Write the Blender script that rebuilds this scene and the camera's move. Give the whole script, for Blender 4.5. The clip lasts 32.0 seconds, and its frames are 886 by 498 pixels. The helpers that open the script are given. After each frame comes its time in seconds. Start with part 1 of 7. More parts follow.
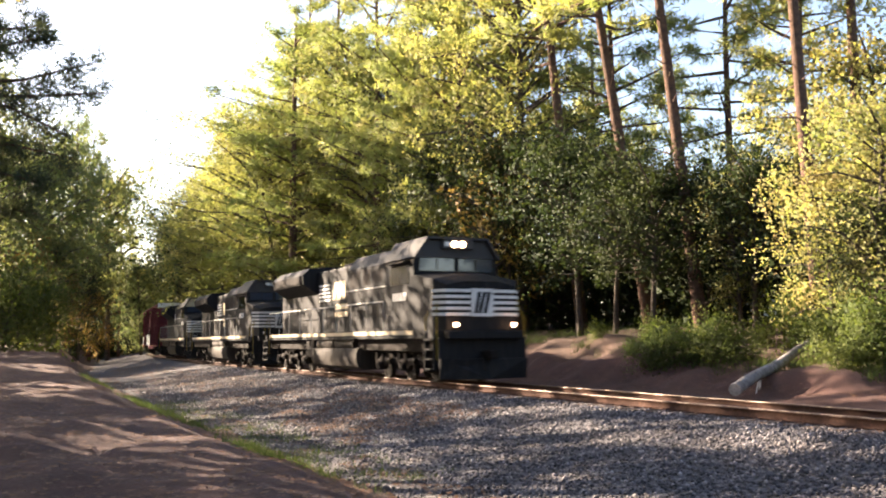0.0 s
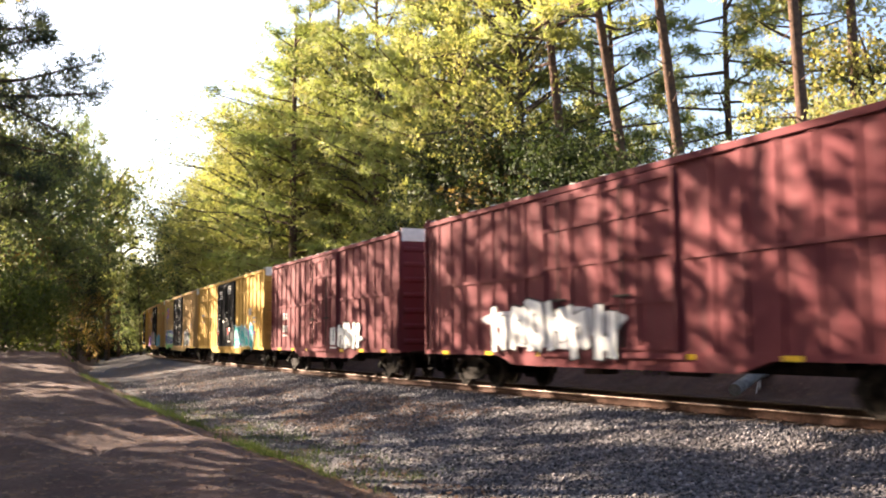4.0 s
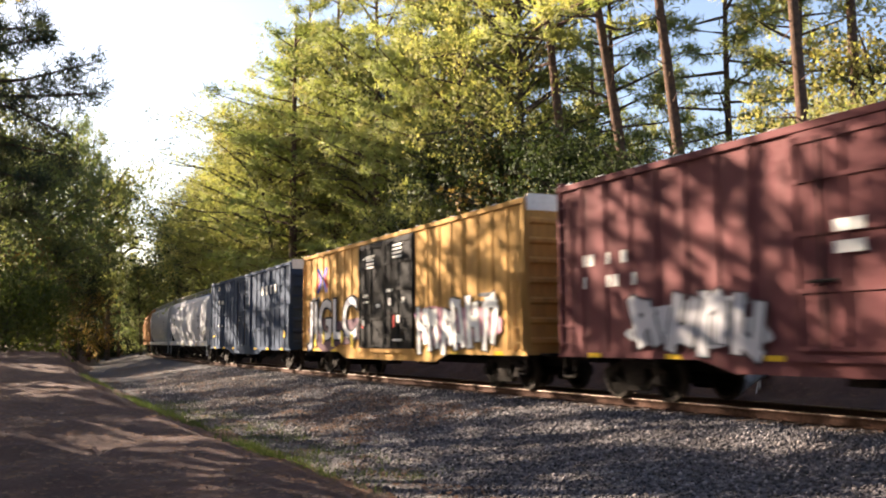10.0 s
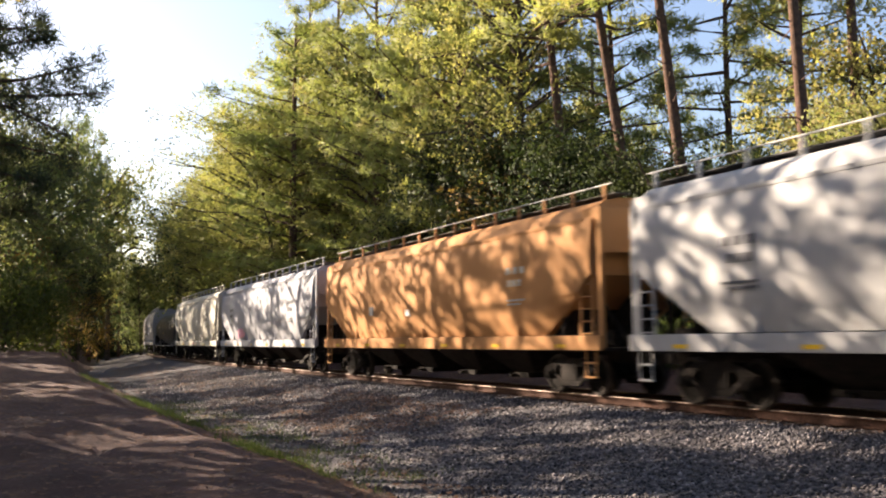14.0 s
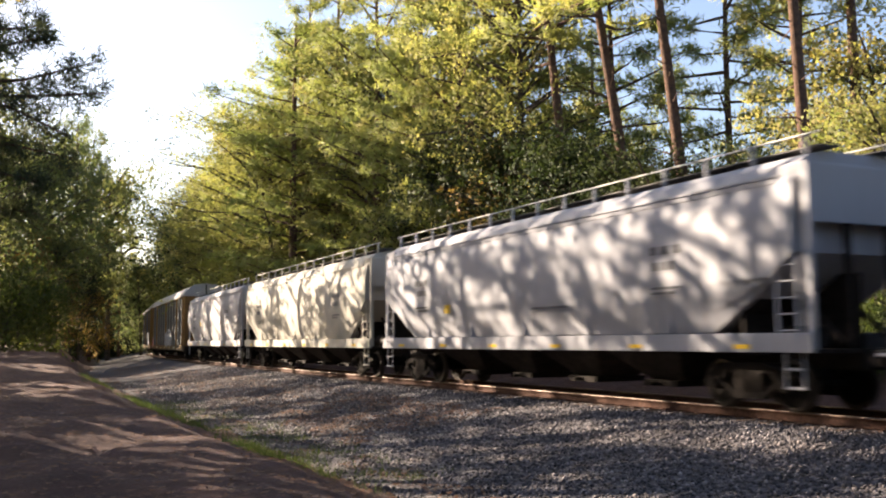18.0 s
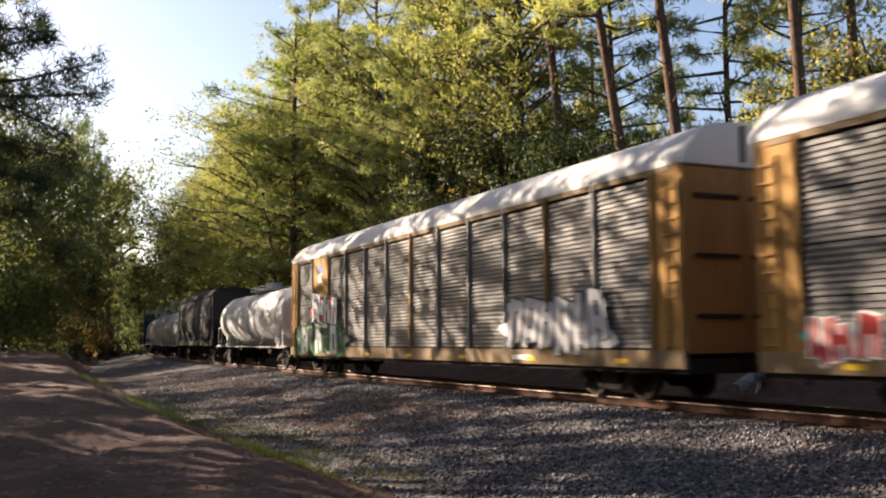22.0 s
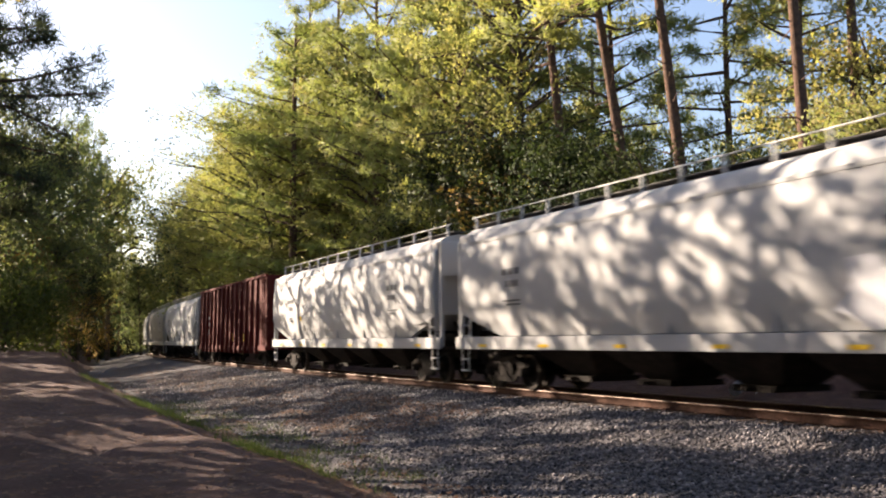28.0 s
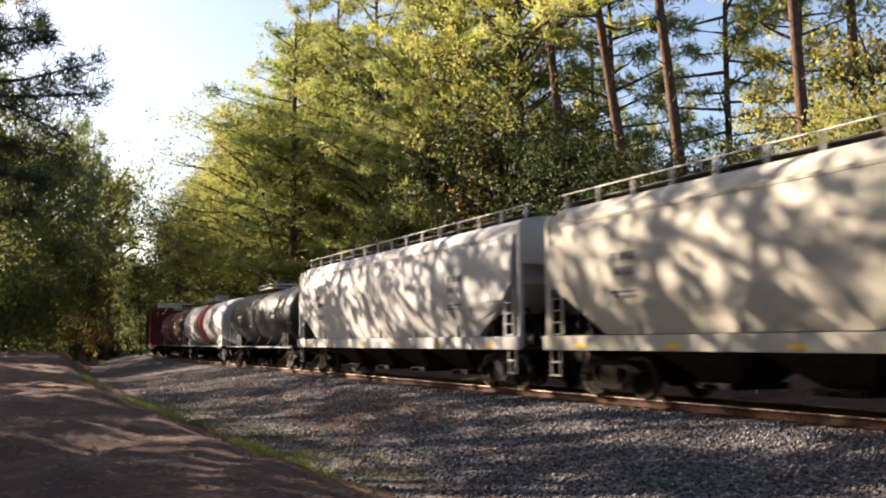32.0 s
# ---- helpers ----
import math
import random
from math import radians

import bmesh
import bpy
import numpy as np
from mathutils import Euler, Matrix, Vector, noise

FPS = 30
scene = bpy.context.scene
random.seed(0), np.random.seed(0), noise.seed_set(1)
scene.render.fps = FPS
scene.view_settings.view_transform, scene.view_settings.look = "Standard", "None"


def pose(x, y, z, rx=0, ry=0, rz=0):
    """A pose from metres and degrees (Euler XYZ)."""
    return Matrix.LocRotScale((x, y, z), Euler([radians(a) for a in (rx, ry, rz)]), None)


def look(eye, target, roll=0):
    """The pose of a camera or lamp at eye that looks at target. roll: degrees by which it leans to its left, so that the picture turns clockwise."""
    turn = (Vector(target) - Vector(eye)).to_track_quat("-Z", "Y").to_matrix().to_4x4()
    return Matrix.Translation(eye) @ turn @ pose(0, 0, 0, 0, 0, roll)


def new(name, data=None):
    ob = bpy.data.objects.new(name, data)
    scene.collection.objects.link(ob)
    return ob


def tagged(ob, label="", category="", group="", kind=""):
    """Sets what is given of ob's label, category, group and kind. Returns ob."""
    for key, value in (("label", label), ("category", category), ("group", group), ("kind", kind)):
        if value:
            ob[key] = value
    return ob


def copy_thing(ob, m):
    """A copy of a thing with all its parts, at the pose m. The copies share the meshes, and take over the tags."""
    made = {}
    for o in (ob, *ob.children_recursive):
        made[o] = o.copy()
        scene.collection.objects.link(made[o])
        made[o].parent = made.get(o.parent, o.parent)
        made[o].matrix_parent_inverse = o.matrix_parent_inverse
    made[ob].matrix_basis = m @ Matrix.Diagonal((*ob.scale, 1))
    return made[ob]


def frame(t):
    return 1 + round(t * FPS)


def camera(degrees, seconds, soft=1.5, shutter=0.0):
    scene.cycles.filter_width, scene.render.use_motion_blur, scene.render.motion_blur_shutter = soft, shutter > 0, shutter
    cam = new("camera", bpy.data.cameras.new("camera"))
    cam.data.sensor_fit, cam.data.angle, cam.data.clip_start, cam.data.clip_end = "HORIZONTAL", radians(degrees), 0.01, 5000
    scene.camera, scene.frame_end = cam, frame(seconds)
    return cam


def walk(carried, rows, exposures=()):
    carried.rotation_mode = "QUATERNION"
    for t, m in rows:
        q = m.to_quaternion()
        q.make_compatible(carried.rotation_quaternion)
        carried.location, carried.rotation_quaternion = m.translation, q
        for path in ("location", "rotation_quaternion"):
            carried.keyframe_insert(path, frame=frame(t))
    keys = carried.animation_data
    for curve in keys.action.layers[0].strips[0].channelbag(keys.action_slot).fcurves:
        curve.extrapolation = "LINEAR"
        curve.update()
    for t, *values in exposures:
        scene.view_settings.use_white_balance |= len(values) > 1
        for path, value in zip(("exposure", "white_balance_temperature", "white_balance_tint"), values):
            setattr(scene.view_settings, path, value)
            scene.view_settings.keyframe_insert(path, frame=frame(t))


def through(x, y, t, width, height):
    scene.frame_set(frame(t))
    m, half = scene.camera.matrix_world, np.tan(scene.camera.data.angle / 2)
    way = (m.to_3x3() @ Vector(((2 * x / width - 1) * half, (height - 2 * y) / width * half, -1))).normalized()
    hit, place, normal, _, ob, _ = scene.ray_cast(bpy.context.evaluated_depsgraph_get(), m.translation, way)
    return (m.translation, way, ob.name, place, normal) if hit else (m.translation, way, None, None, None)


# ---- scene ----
# camera: stands still on the dirt road beside the track
cam = camera(50.55, 32.0, soft=2.0, shutter=0.3)
EYE = Vector((0.0, 0.0, 1.306))
STAND = look(EYE, (0.0, 100.0, 1.306 + 9.757), -0.385)
# the camera opens up for the dark engines and closes down for the pale cars
EXPOSED = [(t, e + 0.08, k, 18.0) for t, e, k in ((0.0, 2.95, 6850.0), (3.3, 2.9, 6850.0), (6.0, 2.42, 6700.0), (8.0, 2.3, 6750.0), (10, 2.35, 6800.0), (12, 2.5, 6800.0), (13, 2.14, 6700.0), (14.5, 2.15, 6700.0), (17, 2.18, 6700.0), (18, 2.3, 6750.0), (19, 2.0, 6700.0), (20, 2.0, 6700.0), (22, 1.9, 6750.0), (23, 2.25, 6850.0), (24, 2.55, 6900.0), (25.5, 2.55, 6900.0), (28, 2.14, 6650.0), (29, 2.05, 6600.0), (30, 2.5, 6700.0), (31, 2.1, 6700.0), (32, 2.05, 6700.0))]
walk(cam, [(0.0, STAND), (32.0, STAND)], EXPOSED)

# ---- daylight: low sun from the far left, open sky ----
SUN_AZ, SUN_EL = radians(61.0), radians(22.0)      # azimuth to the left of +y
SUN_DIR = Vector((-math.sin(SUN_AZ) * math.cos(SUN_EL), math.cos(SUN_AZ) * math.cos(SUN_EL), math.sin(SUN_EL)))
world = bpy.data.worlds.new("sky")
scene.world = world
world.use_nodes = True
wn = world.node_tree.nodes
sky = wn.new("ShaderNodeTexSky")
sky.sky_type, sky.sun_disc = "NISHITA", False
sky.sun_elevation, sky.sun_rotation = SUN_EL, -SUN_AZ
sky.air_density, sky.dust_density, sky.ozone_density = 1.0, 1.5, 1.2
world.node_tree.links.new(sky.outputs[0], wn["Background"].inputs[0])
wn["Background"].inputs[1].default_value = 0.058
sun_data = bpy.data.lights.new("sun", "SUN")
sun_data.energy, sun_data.angle, sun_data.color = 4.9, radians(0.42), (1.0, 0.86, 0.66)
sun = new("sun", sun_data)
sun.matrix_world = look((0, 0, 60), Vector((0, 0, 60)) - SUN_DIR)


# ---- the line of the track ----
X0, Y0, HEAD = 5.162, 21.0, 0.4563


def bend(u):
    """The track's curvature u metres along, away from the camera."""
    return 0.0007 + 1.0e-5 * min(max(u, 0.0), 95.0)


LINE_STEP = 2.0
LINE_FROM, LINE_TO = -720.0, 860.0
_pts = {}


def _lay_line():
    for sign in (1, -1):
        x, y, a, u = X0, Y0, HEAD, 0.0
        _pts[0] = (x, y, a)
        end = LINE_TO if sign > 0 else -LINE_FROM
        k = 0
        while k * LINE_STEP < end:
            mid = u + sign * LINE_STEP / 2
            am = a - bend(mid) * sign * LINE_STEP / 2
            x += -math.sin(am) * LINE_STEP * sign
            y += math.cos(am) * LINE_STEP * sign
            a -= bend(mid) * LINE_STEP * sign
            u += sign * LINE_STEP
            k += 1
            _pts[sign * k] = (x, y, a)


_lay_line()


def on_line(u, w=0.0, z=0.0):
    """World point u along the track, w to the camera's side of its centre, z over the rail tops."""
    i = math.floor(u / LINE_STEP)
    i = max(min(i, max(_pts) - 1), min(_pts))
    f = u / LINE_STEP - i
    (xa, ya, aa), (xb, yb, ab) = _pts[i], _pts[i + 1]
    a = aa + (ab - aa) * f
    return Vector((xa + (xb - xa) * f - w * math.cos(a), ya + (yb - ya) * f - w * math.sin(a), z)), a


def travelled(t):
    """Metres that the train has run since the start of the clip."""
    return 21.0 * t + 0.0165 * t * t if t < 10 else 21.33 * t - 1.65


_keys = np.array([i * LINE_STEP for i in range(min(_pts), max(_pts) + 1)])
_lx = np.array([_pts[i][0] for i in range(min(_pts), max(_pts) + 1)])
_ly = np.array([_pts[i][1] for i in range(min(_pts), max(_pts) + 1)])
_la = np.array([_pts[i][2] for i in range(min(_pts), max(_pts) + 1)])


def to_line(x, y):
    """u and w of world points (arrays)."""
    u, w = np.zeros(len(x)), np.zeros(len(x))
    for s in range(0, len(x), 4000):
        px, py = x[s:s + 4000], y[s:s + 4000]
        d = (px[:, None] - _lx[None, ::5]) ** 2 + (py[:, None] - _ly[None, ::5]) ** 2
        i = np.argmin(d, axis=1) * 5
        dx, dy, a = px - _lx[i], py - _ly[i], _la[i]
        u[s:s + 4000] = _keys[i] + dx * -np.sin(a) + dy * np.cos(a)
        w[s:s + 4000] = dx * -np.cos(a) + dy * -np.sin(a)
    return u, w


def smooth(a, b, x):
    f = np.clip((x - a) / (b - a), 0, 1)
    return f * f * (3 - 2 * f)


def ground_z(u, w):
    """Height of the bare ground: roadbed, ditch, dirt road on one side; clay bank and wood on the other."""
    near = np.interp(w, [-60, -30, -12, -9, -7.2, -5.6, -4.2, -2.2, 2.0, 5.6, 7.4, 8.4, 9.4, 10.3, 12.0, 24, 60],
                     [3.2, 2.5, 1.75, 1.45, 1.05, 0.3, -0.28, -0.42, -0.42, -1.06, -1.2, -1.16, -0.72, -0.36, -0.30, -0.28, -0.1])
    soft = 1.0 - 0.4 * smooth(14, 4, u) * smooth(-16, -11, w)
    near = np.where(w < -4.2, -0.28 + (near + 0.28) * soft, near)
    rise = smooth(18, 62, u) * smooth(8.2, 10.6, w) * 0.95 + smooth(60, 120, u) * smooth(7.5, 13, w) * 1.4
    return near + rise


# ---- mesh helpers ----
def mesh_np(name, verts, faces, mat, smooth_it=False):
    """A mesh from arrays: verts (n,3), faces (m,k) of one size k."""
    verts, faces = np.asarray(verts, np.float32), np.asarray(faces, np.int32)
    me = bpy.data.meshes.new(name)
    m, k = faces.shape
    me.vertices.add(len(verts))
    me.vertices.foreach_set("co", verts.ravel())
    me.loops.add(m * k)
    me.loops.foreach_set("vertex_index", faces.ravel())
    me.polygons.add(m)
    me.polygons.foreach_set("loop_start", np.arange(0, m * k, k, dtype=np.int32))
    if smooth_it:
        me.polygons.foreach_set("use_smooth", np.ones(m, bool))
    me.update(calc_edges=True)
    me.validate()
    if mat:
        me.materials.append(mat)
    return me


def noise2(x, y, scale, seed=0):
    """Cheap smooth value noise for arrays, about -1 to 1."""
    r = np.random.RandomState(seed)
    out = np.zeros(len(x))
    for _ in range(7):
        a, p = r.rand() * 6.283, r.rand() * 6.283
        f = (0.6 + 1.0 * r.rand()) / scale * 6.283
        out += np.sin((x * math.cos(a) + y * math.sin(a)) * f + p)
    return out / 3.5
# ---- materials ----
def material(name, rough=0.8, metal=0.0):
    m = bpy.data.materials.new(name)
    m.use_nodes = True
    b = m.node_tree.nodes["Principled BSDF"]
    b.inputs["Roughness"].default_value, b.inputs["Metallic"].default_value = rough, metal
    return m, m.node_tree.nodes, m.node_tree.links, b


def noise_node(n, l, scale, detail=4.0, rough=0.6, vec=None):
    t = n.new("ShaderNodeTexNoise")
    t.inputs["Scale"].default_value, t.inputs["Detail"].default_value, t.inputs["Roughness"].default_value = scale, detail, rough
    if vec is not None:
        l.new(vec, t.inputs["Vector"])
    return t


def ramp_node(n, l, source, stops):
    r = n.new("ShaderNodeValToRGB")
    while len(r.color_ramp.elements) < len(stops):
        r.color_ramp.elements.new(0.5)
    for e, (p, c) in zip(r.color_ramp.elements, stops):
        e.position, e.color = p, (*c, 1.0) if len(c) == 3 else c
    l.new(source, r.inputs[0])
    return r


def mix_node(n, l, fac, a, b, mode="MIX"):
    m = n.new("ShaderNodeMix")
    m.data_type, m.blend_type = "RGBA", mode
    for sock, v in ((m.inputs[0], fac), (m.inputs[6], a), (m.inputs[7], b)):
        if isinstance(v, (int, float)):
            sock.default_value = v
        elif isinstance(v, tuple):
            sock.default_value = (*v, 1.0)
        else:
            l.new(v, sock)
    return m.outputs[2]


def bump_node(n, l, b, height, strength=0.4, distance=0.02):
    k = n.new("ShaderNodeBump")
    k.inputs["Strength"].default_value, k.inputs["Distance"].default_value = strength, distance
    l.new(height, k.inputs["Height"])
    l.new(k.outputs[0], b.inputs["Normal"])


def coords(n, kind="Object"):
    return n.new("ShaderNodeTexCoord").outputs[kind]


def mottled(name, c1, c2, scale=3.0, fine=40.0, rough=0.85, metal=0.0, bump=0.3, dist=0.01, dirt=None):
    """A surface of two tones, with a coarse and a fine grain."""
    m, n, l, b = material(name, rough, metal)
    b.inputs["Specular IOR Level"].default_value = 0.15
    co = coords(n)
    t1, t2 = noise_node(n, l, scale, 5, 0.65, co), noise_node(n, l, fine, 3, 0.6, co)
    r = ramp_node(n, l, t1.outputs[0], [(0.32, c1), (0.68, c2)])
    r2 = ramp_node(n, l, t2.outputs[0], [(0.3, (0.72, 0.72, 0.72)), (0.7, (1.15, 1.15, 1.15))])
    col = mix_node(n, l, 1.0, r.outputs[0], r2.outputs[0], "MULTIPLY")
    if dirt:
        t3 = noise_node(n, l, scale * 0.4, 6, 0.7, co)
        rd = ramp_node(n, l, t3.outputs[0], [(0.45, (0, 0, 0)), (0.7, (1, 1, 1))])
        col = mix_node(n, l, rd.outputs[0], col, dirt)
    l.new(col, b.inputs["Base Color"])
    if bump:
        bump_node(n, l, b, t2.outputs[0], bump, dist)
    return m


def leafy(name, tones, through=0.4, rough=0.65):
    """Foliage: tones drift from clump to clump and a little from leaf to leaf; light passes through."""
    m, n, l, b = material(name, rough)
    b.inputs["Specular IOR Level"].default_value = 0.14
    geo, info = n.new("ShaderNodeNewGeometry"), n.new("ShaderNodeObjectInfo")
    drift = noise_node(n, l, 0.55, 3, 0.6, coords(n))
    sel = n.new("ShaderNodeMath")
    sel.operation = "MULTIPLY_ADD"
    l.new(geo.outputs["Random Per Island"], sel.inputs[0])
    sel.inputs[1].default_value = 0.18
    wide = ramp_node(n, l, drift.outputs[0], [(0.3, (0, 0, 0)), (0.7, (0.7, 0.7, 0.7))])
    l.new(wide.outputs[0], sel.inputs[2])
    r = ramp_node(n, l, sel.outputs[0], [(i / max(1, len(tones) - 1), c) for i, c in enumerate(tones)])
    vary = ramp_node(n, l, info.outputs["Random"], [(0.0, (1.0, 1.12, 1.04)), (0.5, (1.22, 1.22, 1.22)), (1.0, (1.36, 1.28, 1.06))])
    col = mix_node(n, l, 1.0, r.outputs[0], vary.outputs[0], "MULTIPLY")
    l.new(col, b.inputs["Base Color"])
    tr = n.new("ShaderNodeBsdfTranslucent")
    lit = mix_node(n, l, 1.0, col, (1.25, 1.3, 0.8), "MULTIPLY")
    l.new(lit, tr.inputs["Color"])
    mx = n.new("ShaderNodeMixShader")
    mx.inputs[0].default_value = through
    l.new(b.outputs[0], mx.inputs[1])
    l.new(tr.outputs[0], mx.inputs[2])
    l.new(mx.outputs[0], n["Material Output"].inputs[0])
    return m


M_BARK_PINE = mottled("pine_bark", (0.06, 0.04, 0.03), (0.15, 0.09, 0.065), 5, 30, 0.95, bump=0.8, dist=0.03)
M_BARK_OAK = mottled("oak_bark", (0.045, 0.036, 0.03), (0.1, 0.08, 0.065), 5, 30, 0.95, bump=0.8, dist=0.03)
M_PINE = leafy("pine_needles", [(0.12, 0.148, 0.052), (0.19, 0.205, 0.074), (0.255, 0.245, 0.096), (0.3, 0.235, 0.108)], 0.5)
# needle copy in darker tones that stand for backlit shade
M_PINE_DARK = leafy("shade_toned_pine_needles", [(0.085, 0.105, 0.062), (0.135, 0.155, 0.08), (0.2, 0.19, 0.09)], 0.55)
# roadside pine: needle tones lowered again, so the colour carries its shade
M_PINE_SHADED = leafy("shaded_pine_needles", [(0.03, 0.042, 0.032), (0.05, 0.062, 0.042), (0.085, 0.09, 0.052)], 0.4)
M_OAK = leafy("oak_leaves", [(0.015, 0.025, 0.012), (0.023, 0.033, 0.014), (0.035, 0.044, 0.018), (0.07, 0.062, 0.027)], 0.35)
M_GOLD = leafy("autumn_leaves", [(0.15, 0.17, 0.065), (0.21, 0.205, 0.085), (0.26, 0.21, 0.1), (0.25, 0.17, 0.09)], 0.5)
M_OLIVE = leafy("olive_leaves", [(0.105, 0.12, 0.048), (0.18, 0.185, 0.068), (0.25, 0.225, 0.088), (0.3, 0.215, 0.1)], 0.5)
M_HICKORY = leafy("hickory_leaves", [(0.065, 0.085, 0.045), (0.1, 0.12, 0.058), (0.16, 0.16, 0.075), (0.21, 0.17, 0.08)], 0.55)
M_RUSSET = leafy("russet_leaves", [(0.11, 0.11, 0.035), (0.19, 0.12, 0.045), (0.24, 0.13, 0.055)], 0.4)
M_SHRUB = leafy("shrub_leaves", [(0.04, 0.058, 0.02), (0.075, 0.095, 0.03), (0.13, 0.135, 0.045)], 0.45)
M_GRASS = leafy("grass_blades", [(0.03, 0.05, 0.018), (0.05, 0.07, 0.024), (0.085, 0.085, 0.036)], 0.4)
M_STEEL = mottled("rail_steel", (0.12, 0.09, 0.075), (0.22, 0.17, 0.14), 8, 60, 0.5, 0.8, 0.1)
M_RUST = mottled("rusty_rail_side", (0.045, 0.024, 0.018), (0.085, 0.044, 0.03), 10, 70, 0.9, 0.1)
M_TIE = mottled("creosoted_wood", (0.06, 0.042, 0.034), (0.14, 0.1, 0.08), 4, 40, 0.95, bump=0.6)


def ground_material():
    """Red clay with leaf litter in the wood, wheel-worn dirt on the road."""
    m, n, l, b = material("red_clay_ground", 0.95)
    co = coords(n)
    big, mid, fine = noise_node(n, l, 0.35, 5, 0.6, co), noise_node(n, l, 2.2, 6, 0.7, co), noise_node(n, l, 26, 4, 0.7, co)
    clay = ramp_node(n, l, mid.outputs[0], [(0.3, (0.046, 0.019, 0.015)), (0.55, (0.074, 0.031, 0.023)), (0.75, (0.122, 0.056, 0.041))])
    litter = ramp_node(n, l, fine.outputs[0], [(0.3, (0.045, 0.026, 0.018)), (0.5, (0.09, 0.05, 0.033)), (0.72, (0.14, 0.084, 0.052))])
    att = n.new("ShaderNodeAttribute")
    att.attribute_name = "litter"
    patch = n.new("ShaderNodeMath")
    patch.operation = "MULTIPLY_ADD"
    l.new(big.outputs[0], patch.inputs[0])
    patch.inputs[1].default_value = 1.2
    l.new(att.outputs["Fac"], patch.inputs[2])
    sel = ramp_node(n, l, patch.outputs[0], [(0.75, (0, 0, 0)), (1.05, (1, 1, 1))])
    col = mix_node(n, l, sel.outputs[0], clay.outputs[0], litter.outputs[0])
    sp = ramp_node(n, l, fine.outputs[0], [(0.35, (0.7, 0.7, 0.7)), (0.65, (1.12, 1.1, 1.08))])
    col = mix_node(n, l, 1.0, col, sp.outputs[0], "MULTIPLY")
    l.new(col, b.inputs["Base Color"])
    bump_node(n, l, b, fine.outputs[0], 0.7, 0.04)
    return m


def ballast_material(name="ballast_stone"):
    m, n, l, b = material(name, 0.9)
    geo = n.new("ShaderNodeNewGeometry")
    co = coords(n)
    big = noise_node(n, l, 0.5, 4, 0.6, co)
    r = ramp_node(n, l, geo.outputs["Random Per Island"], [(0.0, (0.026, 0.025, 0.027)), (0.45, (0.071, 0.067, 0.069)), (0.8, (0.138, 0.129, 0.13)), (1.0, (0.36, 0.335, 0.325))])
    st = ramp_node(n, l, big.outputs[0], [(0.38, (1.0, 0.99, 1.05)), (0.74, (0.95, 0.84, 0.78))])
    l.new(mix_node(n, l, 1.0, r.outputs[0], st.outputs[0], "MULTIPLY"), b.inputs["Base Color"])
    return m


def gravel_bed_material():
    m, n, l, b = material("gravel_bed", 0.95)
    co = coords(n)
    v = n.new("ShaderNodeTexVoronoi")
    v.inputs["Scale"].default_value = 17
    l.new(co, v.inputs["Vector"])
    big = noise_node(n, l, 0.5, 4, 0.6, co)
    r = ramp_node(n, l, v.outputs["Color"], [(0.1, (0.026, 0.025, 0.028)), (0.5, (0.068, 0.065, 0.067)), (0.9, (0.145, 0.137, 0.138))])
    st = ramp_node(n, l, big.outputs[0], [(0.38, (1.0, 0.99, 1.05)), (0.74, (0.95, 0.84, 0.78))])
    l.new(mix_node(n, l, 1.0, r.outputs[0], st.outputs[0], "MULTIPLY"), b.inputs["Base Color"])
    bump_node(n, l, b, v.outputs["Distance"], 1.0, 0.05)
    return m


M_GROUND = ground_material()
M_BED = gravel_bed_material()
M_STONE = ballast_material()


# ---- ground, roadbed ----
def steps(*spans):
    out = []
    for a, b, s in spans:
        out += list(np.arange(a, b, s))
    return np.array(out)


def build_ground():
    gx = np.concatenate([-np.geomspace(3000, 60, 14), steps((-58, -30, 2.0), (-30, 24, 0.4), (24, 60, 1.5)), np.geomspace(62, 3000, 14)])
    gy = np.concatenate([-np.geomspace(3000, 10, 12), steps((-8, 4, 1.0), (4, 46, 0.4), (46, 140, 1.2), (140, 300, 6)), np.geomspace(310, 3000, 10)])
    X, Y = np.meshgrid(gx, gy)
    x, y = X.ravel(), Y.ravel()
    u, w = to_line(x, y)
    z = ground_z(u, w)
    off = np.abs(w)
    rough = np.where(off < 3, 0.0, 1.0)
    z = z + rough * (0.05 * noise2(x, y, 1.7, 3) + 0.09 * noise2(x, y, 5.0, 4) * smooth(4, 8, off))
    bank = smooth(-4.3, -5.2, w) * smooth(-9.5, -7.5, w)
    z = z + bank * 0.22 * noise2(x, y, 2.6, 9)
    z += -0.04 * np.exp(-((w - 12.3) / 0.5) ** 2) - 0.04 * np.exp(-((w - 14.2) / 0.5) ** 2)
    far = np.hypot(x, y)
    z = np.where(far > 320, np.minimum(z, 2.5), z)
    nx, ny = len(gx), len(gy)
    idx = np.arange(nx * ny).reshape(ny, nx)
    f = np.stack([idx[:-1, :-1], idx[:-1, 1:], idx[1:, 1:], idx[1:, :-1]], -1).reshape(-1, 4)
    me = mesh_np("ground", np.stack([x, y, z], 1), f, M_GROUND, True)
    lit = smooth(-5.5, -9.0, w) + 0.75 * smooth(9.6, 8.3, w) * smooth(5, 6.5, w) + smooth(17, 26, w) + smooth(70, 110, u) * smooth(6, 9, w)
    att = me.attributes.new("litter", "FLOAT", "POINT")
    att.data.foreach_set("value", np.clip(lit, 0, 1).astype(np.float32))
    g = new("ground", me)
    tagged(g, "red clay ground with leaf litter, ditch and dirt road", "ground", kind="structure")
    return g


build_ground()


